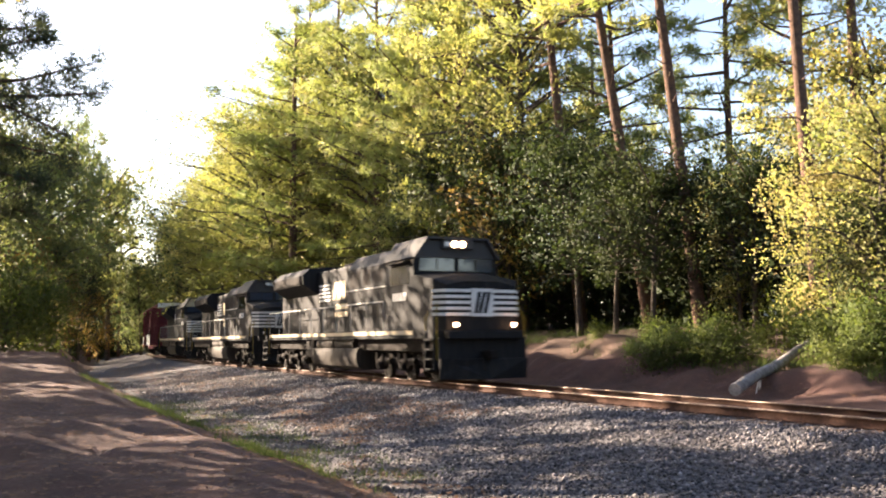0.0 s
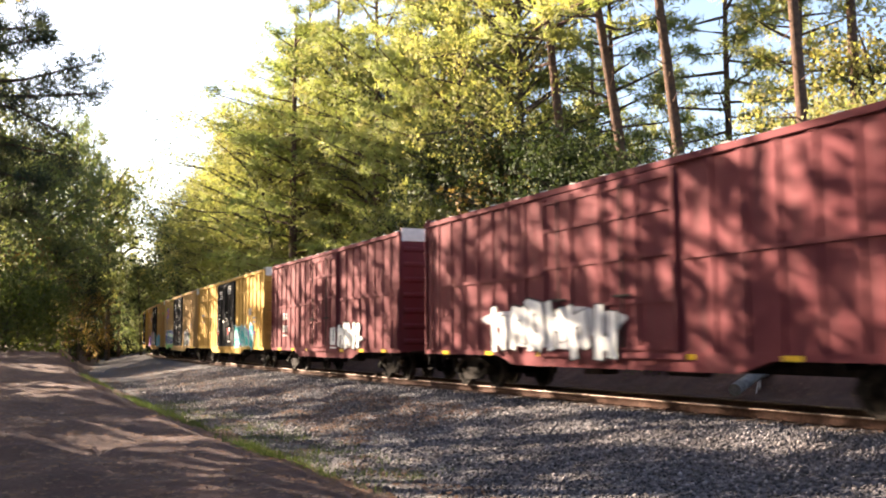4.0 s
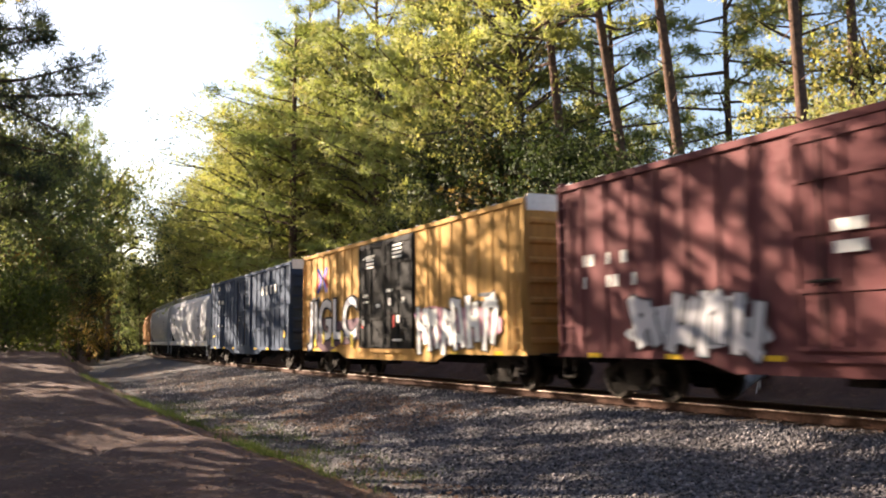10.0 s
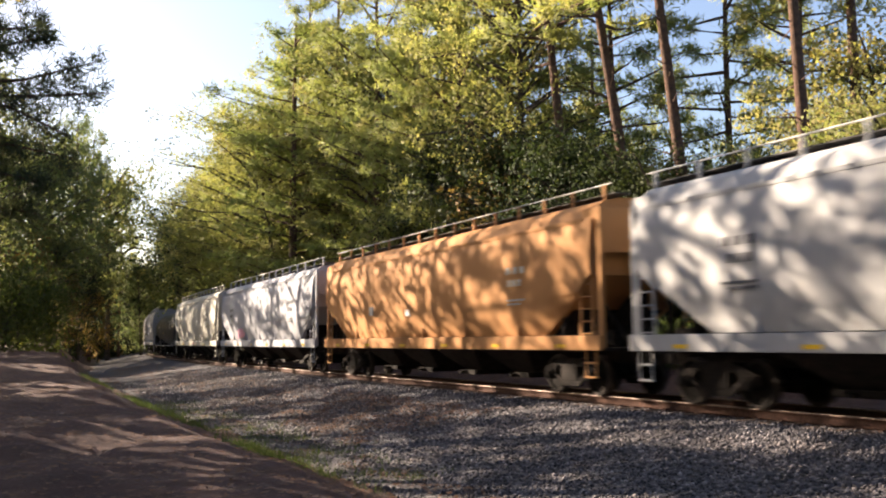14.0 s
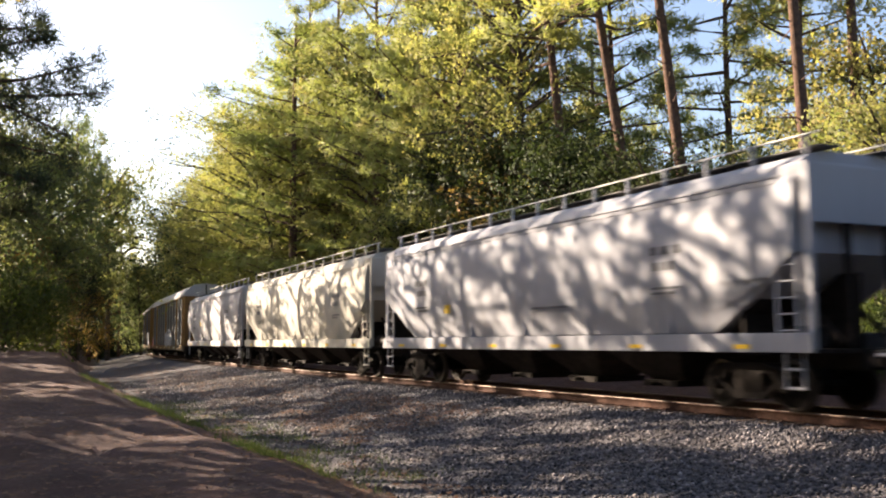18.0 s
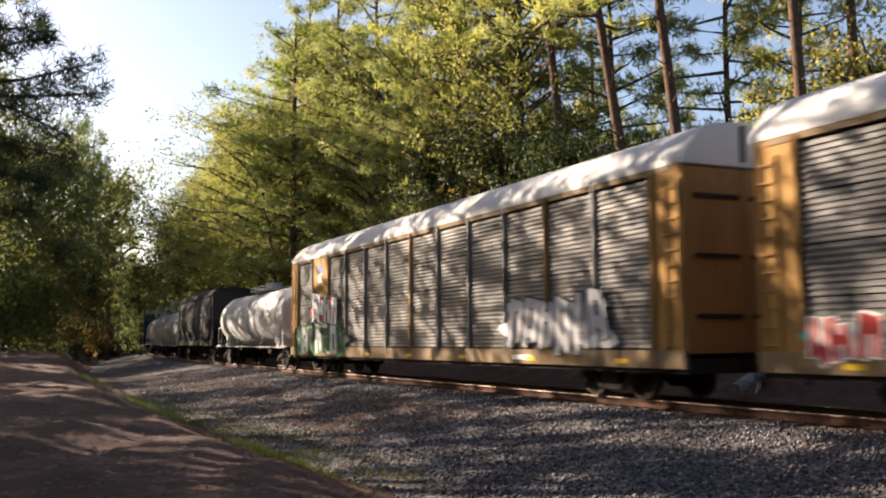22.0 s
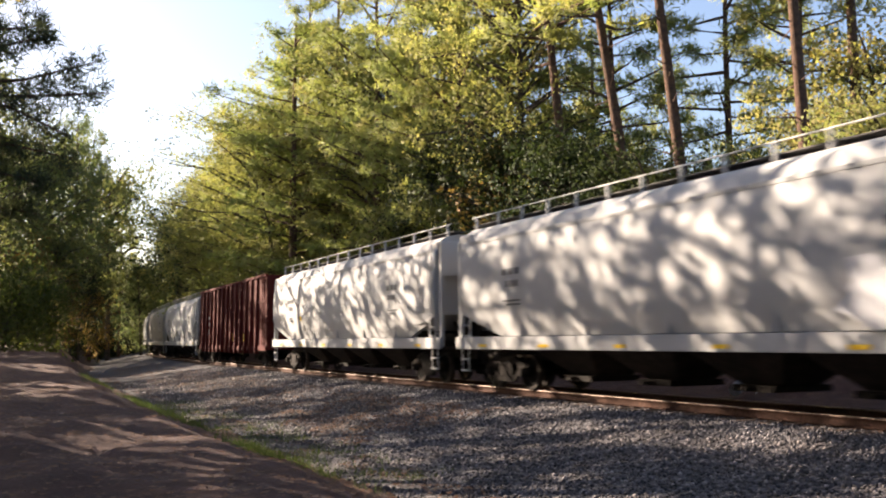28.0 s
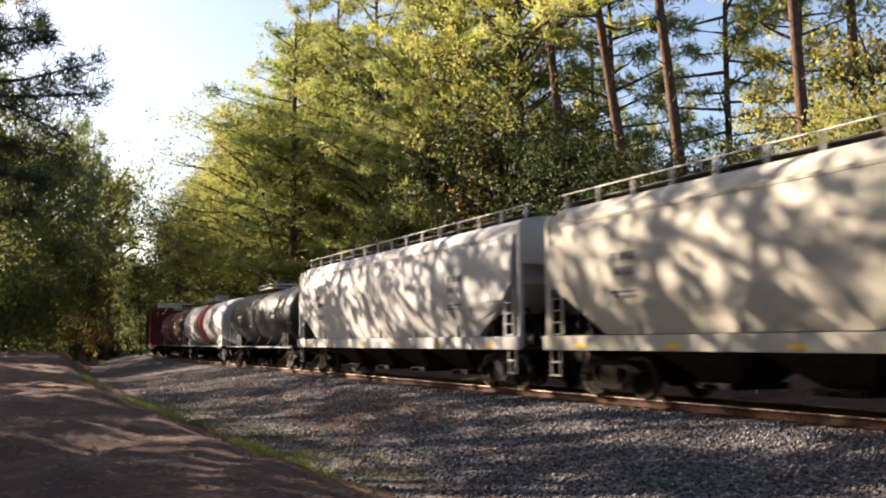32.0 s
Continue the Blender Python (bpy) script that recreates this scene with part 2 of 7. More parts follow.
def sweep(name, profile, us, mat, closed=True):
    """A profile of (w, z) points carried along the track."""
    verts, faces, k = [], [], len(profile)
    for u in us:
        for w, z in profile:
            p, _ = on_line(u, w, z)
            verts.append(p)
    e = k if closed else k - 1
    for i in range(len(us) - 1):
        for j in range(e):
            a, b = i * k + j, i * k + (j + 1) % k
            faces.append((a, b, b + k, a + k))
    return mesh_np(name, verts, faces, mat)


US_LONG = list(np.arange(-700, -40, 12.0)) + list(np.arange(-40, 130, 2.5)) + list(np.arange(130, 840, 10.0))
bed = new("ballast_bed", sweep("ballast_bed", [(-3.6, -0.6), (-2.9, -0.36), (-1.9, -0.235), (-1.3, -0.215), (1.3, -0.215), (1.9, -0.235), (2.9, -0.38), (4.2, -0.62), (5.6, -0.88), (6.8, -1.04), (7.9, -1.12), (7.9, -1.5), (-3.6, -1.5)], US_LONG, M_BED))
tagged(bed, "grey crushed-stone ballast bed under the track", "ballast", kind="structure")
# ---- rails and sleepers ----
def rail_profile(c):
    h = [(-0.035, 0.0), (0.035, 0.0), (0.037, -0.03), (0.009, -0.05), (0.009, -0.15), (0.07, -0.165), (0.07, -0.178), (-0.07, -0.178), (-0.07, -0.165), (-0.009, -0.15), (-0.009, -0.05), (-0.037, -0.03)]
    return [(c + a, b) for a, b in h]


for side in (0.753, -0.753):
    r = new("rail", sweep("rail", rail_profile(side), US_LONG, M_STEEL))
    r.data.materials.append(M_RUST)
    k = 12
    r.data.polygons.foreach_set("material_index", np.array([0 if (i % k) in (0, 1, 11) else 1 for i in range(len(r.data.polygons))], np.int32))
    tagged(r, "rusty steel rail with a worn bright head", "rail", "rails", "structure")
# ---- trees ----
def tube(points, radii, sides=6):
    """A tapered tube through points; returns verts and quads."""
    vs, fs = [], []
    pts = [Vector(p) for p in points]
    for i, p in enumerate(pts):
        d = (pts[min(i + 1, len(pts) - 1)] - pts[max(i - 1, 0)]).normalized()
        a = d.orthogonal().normalized()
        b = d.cross(a)
        for s in range(sides):
            t = 6.2832 * s / sides
            vs.append(p + (a * math.cos(t) + b * math.sin(t)) * radii[i])
    for i in range(len(pts) - 1):
        for s in range(sides):
            q = i * sides
            fs.append((q + s, q + (s + 1) % sides, q + sides + (s + 1) % sides, q + sides + s))
    return vs, fs


def gather(pieces):
    vs, fs = [], []
    for v, f in pieces:
        o = len(vs)
        vs += [tuple(p) for p in v]
        fs += [tuple(i + o for i in q) for q in f]
    return vs, fs


def blades(centres, normals, r, per, length, width, spread, radiate=0.6, flat=1.0):
    """Tufts of needles or leaves round each centre. Each blade faces out of its tuft and of the crown, so tufts shade as rounded masses."""
    c = np.repeat(np.asarray(centres), per, 0)
    o = np.repeat(np.asarray(normals), per, 0)
    n = len(c)
    d = r.normal(size=(n, 3)) + o * 0.7
    d /= np.linalg.norm(d, axis=1)[:, None] + 1e-9
    s = np.cross(d, r.normal(size=(n, 3)))
    s /= np.linalg.norm(s, axis=1)[:, None] + 1e-9
    shift = r.normal(size=(n, 3)) * spread * np.array((1, 1, flat))
    base = c + shift
    L = (length * (0.7 + 0.6 * r.rand(n)))[:, None]
    Wd = (width * (0.7 + 0.6 * r.rand(n)))[:, None]
    face = d * radiate + shift / (spread + 1e-6) * 0.5 + o * 1.6 + np.array((0, 0, 0.35))
    face /= np.linalg.norm(face, axis=1)[:, None] + 1e-9
    flip = np.sum(np.cross(s, d) * face, axis=1) < 0
    s = np.where(flip[:, None], -s, s)
    v = np.stack([base - s * Wd * 0.5, base + s * Wd * 0.5, base + d * L], 1).reshape(-1, 3)
    f = np.arange(n * 3).reshape(-1, 3)
    return v, f, np.repeat(face, 3, 0)


def leaf_mesh(v, f, nrm, mat):
    me = mesh_np("crown", v, f, mat)
    me.normals_split_custom_set_from_vertices(nrm.tolist())
    return me


def pine_meshes(seed, H, start, R, limbs, per_limb=10, dead=5, per=12, mat=None, lean=0.0, size=1.0, needle=0.085, tuft=0.17, ends=0.45, layer=1.0, boughs=()):
    """A loblolly pine: straight trunk, uneven limbs, tufts of needles towards their ends."""
    r = np.random.RandomState(seed)
    sway = r.normal(size=2) * 0.25
    mid = [(sway[0] * math.sin(t * 3) + lean * t * H, sway[1] * math.sin(t * 2.4), t * H) for t in np.linspace(0, 1, 9)]
    wood = [tube(mid, [0.19 * H / 18 * (1 - 0.82 * t) + 0.02 for t in np.linspace(0, 1, 9)], 8)]
    cs, ns = [], []

    def at(h):
        t = h / H
        return Vector((sway[0] * math.sin(t * 3) + lean * t * H, sway[1] * math.sin(t * 2.4), h))
    ang = r.rand() * 6
    for i in range(limbs):
        t = (i + 0.5 * r.rand()) / limbs
        h = H * (start + (1 - start) * 0.98 * t)
        ang += 2.4 + r.normal() * 0.4
        prof = math.sin(min(1.0, 0.25 + t * 0.9) * 3.1416 * 0.92) ** 0.7
        Lb = R * max(0.18, prof) * (0.55 + 0.6 * r.rand())
        out = Vector((math.cos(ang), math.sin(ang), 0))
        up = 0.05 + 0.55 * t + 0.15 * r.normal()
        p0 = at(h)
        p1 = p0 + out * Lb * 0.5 + Vector((0, 0, up * Lb * 0.35))
        p2 = p0 + out * Lb + Vector((r.normal() * 0.2, r.normal() * 0.2, up * Lb * 0.75 + 0.2))
        th = 0.03 + 0.018 * Lb
        wood.append(tube([p0, p1, p2], [th, th * 0.6, 0.012], 4))
        for _ in range(int(per_limb * (0.5 + 0.8 * prof))):
            f = ends + (1 - ends) * r.rand() ** 0.7
            q = (p0.lerp(p1, f * 2) if f < 0.5 else p1.lerp(p2, f * 2 - 1))
            side = Vector((-out.y, out.x, 0)) * r.normal() * 0.3 * Lb * (1.1 - f * 0.5)
            q = q + side + Vector((0, 0, layer * (0.22 * abs(r.normal()) - 0.05)))
            cs.append(q)
            ns.append((out.x * 0.55, out.y * 0.55, 0.35 + 0.2 * r.normal()))
    for h, ang, Lb, rise, count in boughs:
        out = Vector((math.cos(ang), math.sin(ang), 0))
        p0 = at(h)
        p1 = p0 + out * Lb * 0.55 + Vector((0, 0, rise * 0.25))
        p2 = p0 + out * Lb + Vector((0, 0, rise))
        wood.append(tube([p0, p1, p2], [0.06, 0.04, 0.012], 5))
        for k in range(count):
            f = 0.25 + 0.75 * r.rand() ** 0.8
            q = (p0.lerp(p1, f * 2) if f < 0.5 else p1.lerp(p2, f * 2 - 1))
            twig = q + Vector((-out.y, out.x, 0)) * r.normal() * 0.25 * (1.3 - f) * Lb * 0.6 + Vector((0, 0, 0.16 * r.normal() - 0.04))
            wood.append(tube([q, twig], [0.014, 0.006], 3))
            cs.append(twig)
            ns.append((out.x * 0.5, out.y * 0.5, 0.35))
    for i in range(dead):
        h = H * (start * (0.45 + 0.5 * r.rand()))
        a = r.rand() * 6.28
        p0 = at(h)
        Lb = 0.8 + 1.6 * r.rand()
        wood.append(tube([p0, p0 + Vector((math.cos(a) * Lb, math.sin(a) * Lb, 0.2 * Lb * r.normal()))], [0.035, 0.008], 4))
    wv, wf = gather(wood)
    return mesh_np("trunk", wv, wf, M_BARK_PINE, True), leaf_mesh(*blades([tuple(c) for c in cs], ns, r, per, 0.44 * size, needle * size, tuft * size, flat=0.4 + 0.6 * layer), mat or M_PINE)


def broadleaf_meshes(seed, H, low, R, boughs, clumps=9, per=18, leaf=0.19, mat=None):
    """A broad-leaved tree: forking limbs with clumps of leaves, gaps between the boughs."""
    r = np.random.RandomState(seed)
    top = H * 0.8
    bendx, bendy = r.normal() * 0.5, r.normal() * 0.5
    mid = [(bendx * t * t, bendy * t, t * top) for t in np.linspace(0, 1, 7)]
    wood = [tube(mid, [0.2 * H / 13 * (1 - 0.85 * t) + 0.02 for t in np.linspace(0, 1, 7)], 7)]
    cs, ns = [], []
    ang = r.rand() * 6
    for i in range(boughs):
        t = low + (1 - low) * (i + r.rand()) / boughs
        ang += 2.4 + r.normal() * 0.5
        tt = (t - low) / (1 - low)
        prof = math.sin((0.22 + 0.72 * tt) * 3.1416) ** 0.6
        Lb = R * prof * (0.6 + 0.55 * r.rand())
        p0 = Vector((bendx * min(1, t / 0.8) ** 2, bendy * min(1, t / 0.8), min(t * H, top) * 0.95))
        out = Vector((math.cos(ang), math.sin(ang), 0.15 + 0.6 * tt + 0.2 * r.normal()))
        end = p0 + out * Lb
        end.z = max(end.z, H * low * 0.7)
        mp = p0.lerp(end, 0.5) + Vector((0, 0, 0.12 * Lb))
        th = 0.02 + 0.018 * Lb
        wood.append(tube([p0, mp, end], [th, th * 0.6, 0.01], 4))
        for _ in range(clumps):
            f = 0.3 + 0.7 * r.rand()
            q = p0.lerp(mp, f * 2) if f < 0.5 else mp.lerp(end, f * 2 - 1)
            q = q + Vector((r.normal(), r.normal(), r.normal() * 0.7)) * (0.2 * Lb + 0.25)
            cs.append(q)
            o = Vector((q.x, q.y, (q.z - H * 0.5))).normalized()
            ns.append((o.x * 0.5, o.y * 0.5, o.z * 0.5 + 0.2))
    wv, wf = gather(wood)
    return mesh_np("trunk", wv, wf, M_BARK_OAK, True), leaf_mesh(*blades([tuple(c) for c in cs], ns, r, per, leaf, leaf * 0.8, 0.3), mat or M_OAK)


def tree_thing(name, meshes, label, category, group):
    root = new(name)
    root.empty_display_size = 0.3
    for nm, me in zip(("trunk", "crown"), meshes):
        o = new(nm, me)
        o.parent = root
    tagged(root, label, category, group)
    return root


PINE = "loblolly pine with a bare trunk and sunlit yellow-green needles"
DARKPINE = "pine with dark green needles, their shade put into the colour"
OAK = "broad-leaved tree with dense dark green leaves"
GOLD = "slender tree with thin yellowing autumn leaves"
RUSSET = "small tree with russet and brown leaves"
# the low boughs of the pine beside the road: height, bearing, length, rise, tufts
NEAR_BOUGHS = [(7.6, 0.02, 4.7, 0.1, 30), (7.9, 0.08, 4.3, 0.65, 28), (7.6, -0.05, 3.8, -1.0, 26), (6.6, 0.1, 3.8, -0.45, 28), (8.7, -0.1, 3.3, 0.3, 26), (5.9, -0.05, 3.2, -0.4, 26), (5.1, 0.1, 3.0, -0.3, 26),
               (9.3, 0.25, 3.0, 0.3, 24), (8.2, -0.5, 2.6, 0.2, 16), (6.9, 0.5, 2.4, -0.2, 16), (7.7, 2.4, 3.4, 0.1, 20), (6.2, 3.6, 3.2, 0.0, 20)]
KINDS = {
    "pine_a": ("pine_tree", pine_meshes(1, 26, 0.36, 5.0, 40, 13, 6, 18), PINE, "pine tree", 26),
    "pine_b": ("pine_tree", pine_meshes(2, 26, 0.2, 5.8, 38, 19, 6, 18, ends=0.22, layer=0.45, needle=0.075, tuft=0.2), PINE, "pine tree", 26),
    "pine_c": ("pine_tree", pine_meshes(3, 26, 0.14, 5.6, 40, 19, 4, 18, ends=0.22, layer=0.4, needle=0.075, tuft=0.2), PINE, "pine tree", 26),
    "pine_tall": ("pine_tree", pine_meshes(4, 27, 0.5, 4.8, 30, 13, 14, 16), PINE, "pine tree", 27),
    "pine_far": ("pine_tree", pine_meshes(8, 24, 0.25, 5.0, 30, 9, 3, 10, size=1.5), PINE, "pine tree", 24),
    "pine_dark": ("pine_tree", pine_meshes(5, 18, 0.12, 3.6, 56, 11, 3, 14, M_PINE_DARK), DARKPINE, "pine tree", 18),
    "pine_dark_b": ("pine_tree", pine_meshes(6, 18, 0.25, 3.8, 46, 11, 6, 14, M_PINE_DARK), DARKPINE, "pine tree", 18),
    "pine_near": ("pine_tree", pine_meshes(7, 18, 0.53, 4.0, 22, 22, 2, 30, M_PINE_SHADED, size=0.66, needle=0.05, ends=0.3, boughs=NEAR_BOUGHS), DARKPINE, "pine tree", 18),
    "pine_shade": ("pine_tree", pine_meshes(9, 24, 0.5, 4.6, 16, 4, 6, 20, size=1.1, needle=0.2, tuft=0.3), PINE, "pine tree", 24),
    "pine_shade_b": ("pine_tree", pine_meshes(10, 24, 0.44, 4.8, 18, 4, 8, 20, size=1.1, needle=0.2, tuft=0.3), PINE, "pine tree", 24),
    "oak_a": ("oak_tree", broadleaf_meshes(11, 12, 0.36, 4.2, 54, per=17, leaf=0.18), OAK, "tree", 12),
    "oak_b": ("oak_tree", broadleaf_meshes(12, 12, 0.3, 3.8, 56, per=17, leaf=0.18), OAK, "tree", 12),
    "oak_dark": ("oak_tree", broadleaf_meshes(18, 16, 0.08, 4.6, 70, 10, per=18, leaf=0.24, mat=M_HICKORY), OAK, "tree", 16),
    "oak_far": ("oak_tree", broadleaf_meshes(17, 12, 0.12, 4.0, 40, 8, 12, 0.3), OAK, "tree", 12),
    "olive_a": ("sweetgum_tree", broadleaf_meshes(21, 22, 0.16, 6.0, 62, 11, per=30, leaf=0.15, mat=M_OLIVE), "tall leafy tree with sunlit olive and tan leaves", "tree", 22),
    "olive_b": ("sweetgum_tree", broadleaf_meshes(22, 22, 0.22, 5.4, 56, 12, per=30, leaf=0.15, mat=M_OLIVE), "tall leafy tree with sunlit olive and tan leaves", "tree", 22),
    "hickory": ("hickory_tree", broadleaf_meshes(23, 12, 0.3, 4.2, 54, per=15, leaf=0.205, mat=M_HICKORY), "broad-leaved tree with green and yellow-brown leaves", "tree", 12),
    "gold": ("maple_tree", broadleaf_meshes(13, 10, 0.18, 2.8, 40, 7, per=22, leaf=0.14, mat=M_GOLD), GOLD, "tree", 10),
    "russet": ("young_tree", broadleaf_meshes(14, 8, 0.2, 2.2, 26, per=14, mat=M_RUSSET), RUSSET, "tree", 8),
    "shrub": ("shrub", broadleaf_meshes(15, 2.2, 0.02, 1.3, 24, clumps=7, per=20, leaf=0.13, mat=M_SHRUB), "bright green shrub on the clay bank", "shrub", 2.2),
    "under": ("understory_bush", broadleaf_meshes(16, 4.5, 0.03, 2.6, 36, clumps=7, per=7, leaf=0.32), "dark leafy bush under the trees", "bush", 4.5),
}
first = {}
tree_rng = np.random.RandomState(77)


def plant(kind, x, y, size, spin=None, lean=(0, 0), wide=1.0):
    """One tree of a kind, rooted in the ground at x, y; size is its height in metres."""
    name, meshes, label, cat, base_h = KINDS[kind]
    u, w = to_line(np.array([x]), np.array([y]))
    z = float(ground_z(u, w)[0]) - 0.15
    spin = tree_rng.rand() * 360 if spin is None else spin
    s = size / base_h
    m = pose(x, y, z, lean[0], lean[1], 0) @ pose(0, 0, 0, 0, 0, spin)
    if kind not in first:
        ob = tree_thing(name, meshes, label, cat, cat + "s beside the track")
        ob.matrix_basis = m
        first[kind] = ob
    else:
        ob = copy_thing(first[kind], m)
    k = wide * (0.92 + 0.16 * tree_rng.rand())
    ob.scale = (s * k, s * k, s)
    return ob


def plant_at(kind, u, w, size, spin=None, lean=(0, 0), wide=1.0):
    p, _ = on_line(u, w)
    return plant(kind, p.x, p.y, size, spin, lean, wide)


def bearing(px, depth):
    """A place on the ground: across the view in 1568ths, and metres ahead."""
    return (px - 784) / 1660.0 * depth, depth


rng = np.random.RandomState(5)


def pick(*kinds):
    return kinds[int(rng.randint(len(kinds)))]


# tall pines on the bank beyond the track, bare trunks among them
for px, dep, H, kind, ln in ((1150, 40, 27, "pine_tall", -8), (1240, 36, 27, "pine_tall", -6), (1030, 46, 27, "pine_tall", -5), (1452, 31, 24, "pine_tall", -2), (1536, 36, 26, "pine_tall", 0),
                             (915, 52, 25, "pine_a", 0), (1405, 40, 19, "pine_tall", 3)):
    x, y = bearing(px, dep)
    plant(kind, x, y, H, None, (0, ln))
for u in np.arange(27, 165, 5.2):
    plant_at(pick("pine_b", "pine_c", "pine_c", "olive_a"), u + rng.uniform(-1.4, 1.4), -rng.uniform(9.0, 11.5), rng.uniform(22.5, 26.5))
for u in np.arange(36, 190, 7):
    plant_at(pick("pine_far", "pine_far", "oak_far"), u + rng.uniform(-2, 2), -rng.uniform(16, 24), rng.uniform(20, 25))
for u in np.arange(30, 220, 10):
    plant_at("pine_far", u + rng.uniform(-3, 3), -rng.uniform(28, 45), rng.uniform(20, 25))
for px, dep, H, kind in ((545, 74, 28, "pine_b"), (600, 68, 28, "pine_c"), (665, 62, 28, "pine_b"), (735, 58, 28, "pine_c"), (820, 56, 27, "pine_b"), (1310, 48, 24, "pine_a"), (1085, 52, 24, "pine_a")):
    x, y = bearing(px, dep)
    plant(kind, x, y, H)
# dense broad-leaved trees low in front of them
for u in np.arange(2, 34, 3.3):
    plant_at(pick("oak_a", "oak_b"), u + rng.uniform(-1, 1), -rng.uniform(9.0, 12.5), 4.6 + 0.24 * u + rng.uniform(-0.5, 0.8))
for u in np.arange(36, 120, 6):
    plant_at(pick("hickory", "gold", "russet", "gold"), u + rng.uniform(-1.5, 1.5), -rng.uniform(7.8, 9.0), rng.uniform(6, 9))
for u in np.arange(-18, 30, 4.2):
    plant_at(pick("oak_far", "oak_b", "under"), u + rng.uniform(-1, 1), -rng.uniform(15, 21), rng.uniform(5, 7.5) if u < 16 else rng.uniform(7.5, 10))
for u in np.arange(-25, 34, 5):
    plant_at(pick("oak_far", "pine_far"), u + rng.uniform(-2, 2), -rng.uniform(28, 46), rng.uniform(7, 11))
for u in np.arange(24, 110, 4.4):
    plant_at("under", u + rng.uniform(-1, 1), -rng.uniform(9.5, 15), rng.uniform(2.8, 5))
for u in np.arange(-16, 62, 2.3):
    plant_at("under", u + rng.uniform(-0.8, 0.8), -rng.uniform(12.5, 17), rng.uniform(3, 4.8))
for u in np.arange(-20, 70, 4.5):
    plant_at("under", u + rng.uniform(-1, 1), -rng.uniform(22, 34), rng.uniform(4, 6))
# yellow and russet trees beside the clearing
for px, dep, H, kind in ((1310, 35, 6.5, "gold"), (1395, 38, 7.5, "gold"), (1475, 29, 6.5, "gold"), (1550, 27, 8.5, "gold"), (1610, 30, 9, "gold"), (1530, 36, 12.5, "gold"), (1440, 36, 9.5, "gold"), (1430, 42, 7, "russet"), (1345, 43, 7, "oak_b"), (1262, 40, 6, "russet"),
                         (905, 47, 10, "russet"), (1525, 34, 5, "russet")):
    x, y = bearing(px, dep)
    plant(kind, x, y, H)
# the wood beyond the end of the road, its pines coloured dark against the light
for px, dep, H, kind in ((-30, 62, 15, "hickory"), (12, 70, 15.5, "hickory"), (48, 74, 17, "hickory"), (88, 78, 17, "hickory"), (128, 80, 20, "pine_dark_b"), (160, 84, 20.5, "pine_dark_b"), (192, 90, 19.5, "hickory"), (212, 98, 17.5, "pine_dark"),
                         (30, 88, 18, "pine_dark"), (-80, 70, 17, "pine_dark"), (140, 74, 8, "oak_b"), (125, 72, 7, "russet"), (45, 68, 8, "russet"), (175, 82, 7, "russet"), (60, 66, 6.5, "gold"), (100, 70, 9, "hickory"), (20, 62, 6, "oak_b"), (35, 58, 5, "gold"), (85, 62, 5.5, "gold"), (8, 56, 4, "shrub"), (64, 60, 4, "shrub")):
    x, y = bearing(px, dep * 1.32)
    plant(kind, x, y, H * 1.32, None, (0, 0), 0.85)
for u in np.arange(128, 330, 6):
    plant_at(pick("oak_far", "pine_far", "oak_far"), u + rng.uniform(-2, 2), rng.uniform(7.5, 14), rng.uniform(13, 17))
for u in np.arange(104, 330, 8):
    plant_at("pine_far", u + rng.uniform(-2, 2), rng.uniform(16, 34), rng.uniform(16, 20))
for u in np.arange(84, 160, 3.4):
    plant_at("under", u + rng.uniform(-1, 1), rng.uniform(7.5, 20), rng.uniform(2.5, 4.5), None, (0, 0), 0.8)
# pines along the road that shade the track
x, y = -12.55, 22.0
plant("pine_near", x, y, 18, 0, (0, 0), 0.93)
for u in np.arange(9, 61, 5.4):
    plant_at(pick("pine_shade", "pine_shade_b"), u + rng.uniform(-0.8, 0.8), rng.uniform(18.6, 20.6), rng.uniform(21.5, 24))
# taller pines out of view, added to shade the oaks across the track
for u in (62.0, 67.0, 72.0):
    plant_at(pick("pine_shade", "pine_shade_b"), u + rng.uniform(-0.8, 0.8), rng.uniform(18.6, 20.6), rng.uniform(31, 34))
for u in (71.0, 77.0):
    plant_at("pine_tall", u + rng.uniform(-0.8, 0.8), rng.uniform(23.5, 26.5), rng.uniform(32, 35))
for u in np.arange(14, 58, 11):
    plant_at(pick("pine_shade", "pine_shade_b"), u + rng.uniform(-0.8, 0.8), rng.uniform(24, 27), rng.uniform(22, 25))
for u in (96.0, 112.0):
    plant_at("pine_shade", u, 21.5, 22)
# outer rows out of view, added to keep sun off road and ballast
for u in np.arange(18, 88, 6.2):
    plant_at(pick("pine_shade_b", "oak_far"), u + rng.uniform(-1.5, 1.5), rng.uniform(33, 39), rng.uniform(15.5, 19))
for u in np.arange(20, 84, 12.0):
    plant_at(pick("pine_shade", "pine_shade_b"), u + rng.uniform(-1.5, 1.5), rng.uniform(27, 31), rng.uniform(17.5, 20))
for u in np.arange(-70, 8, 8):
    plant_at(pick("pine_shade", "oak_far"), u + rng.uniform(-2, 2), rng.uniform(21, 27), rng.uniform(15, 21))
    plant_at("pine_shade_b", u + rng.uniform(-2, 2), rng.uniform(32, 46), rng.uniform(19, 24))
for u in np.arange(-90, -24, 9):
    plant_at(pick("pine_far", "oak_far"), u + rng.uniform(-2, 2), -rng.uniform(10, 16), rng.uniform(12, 20))
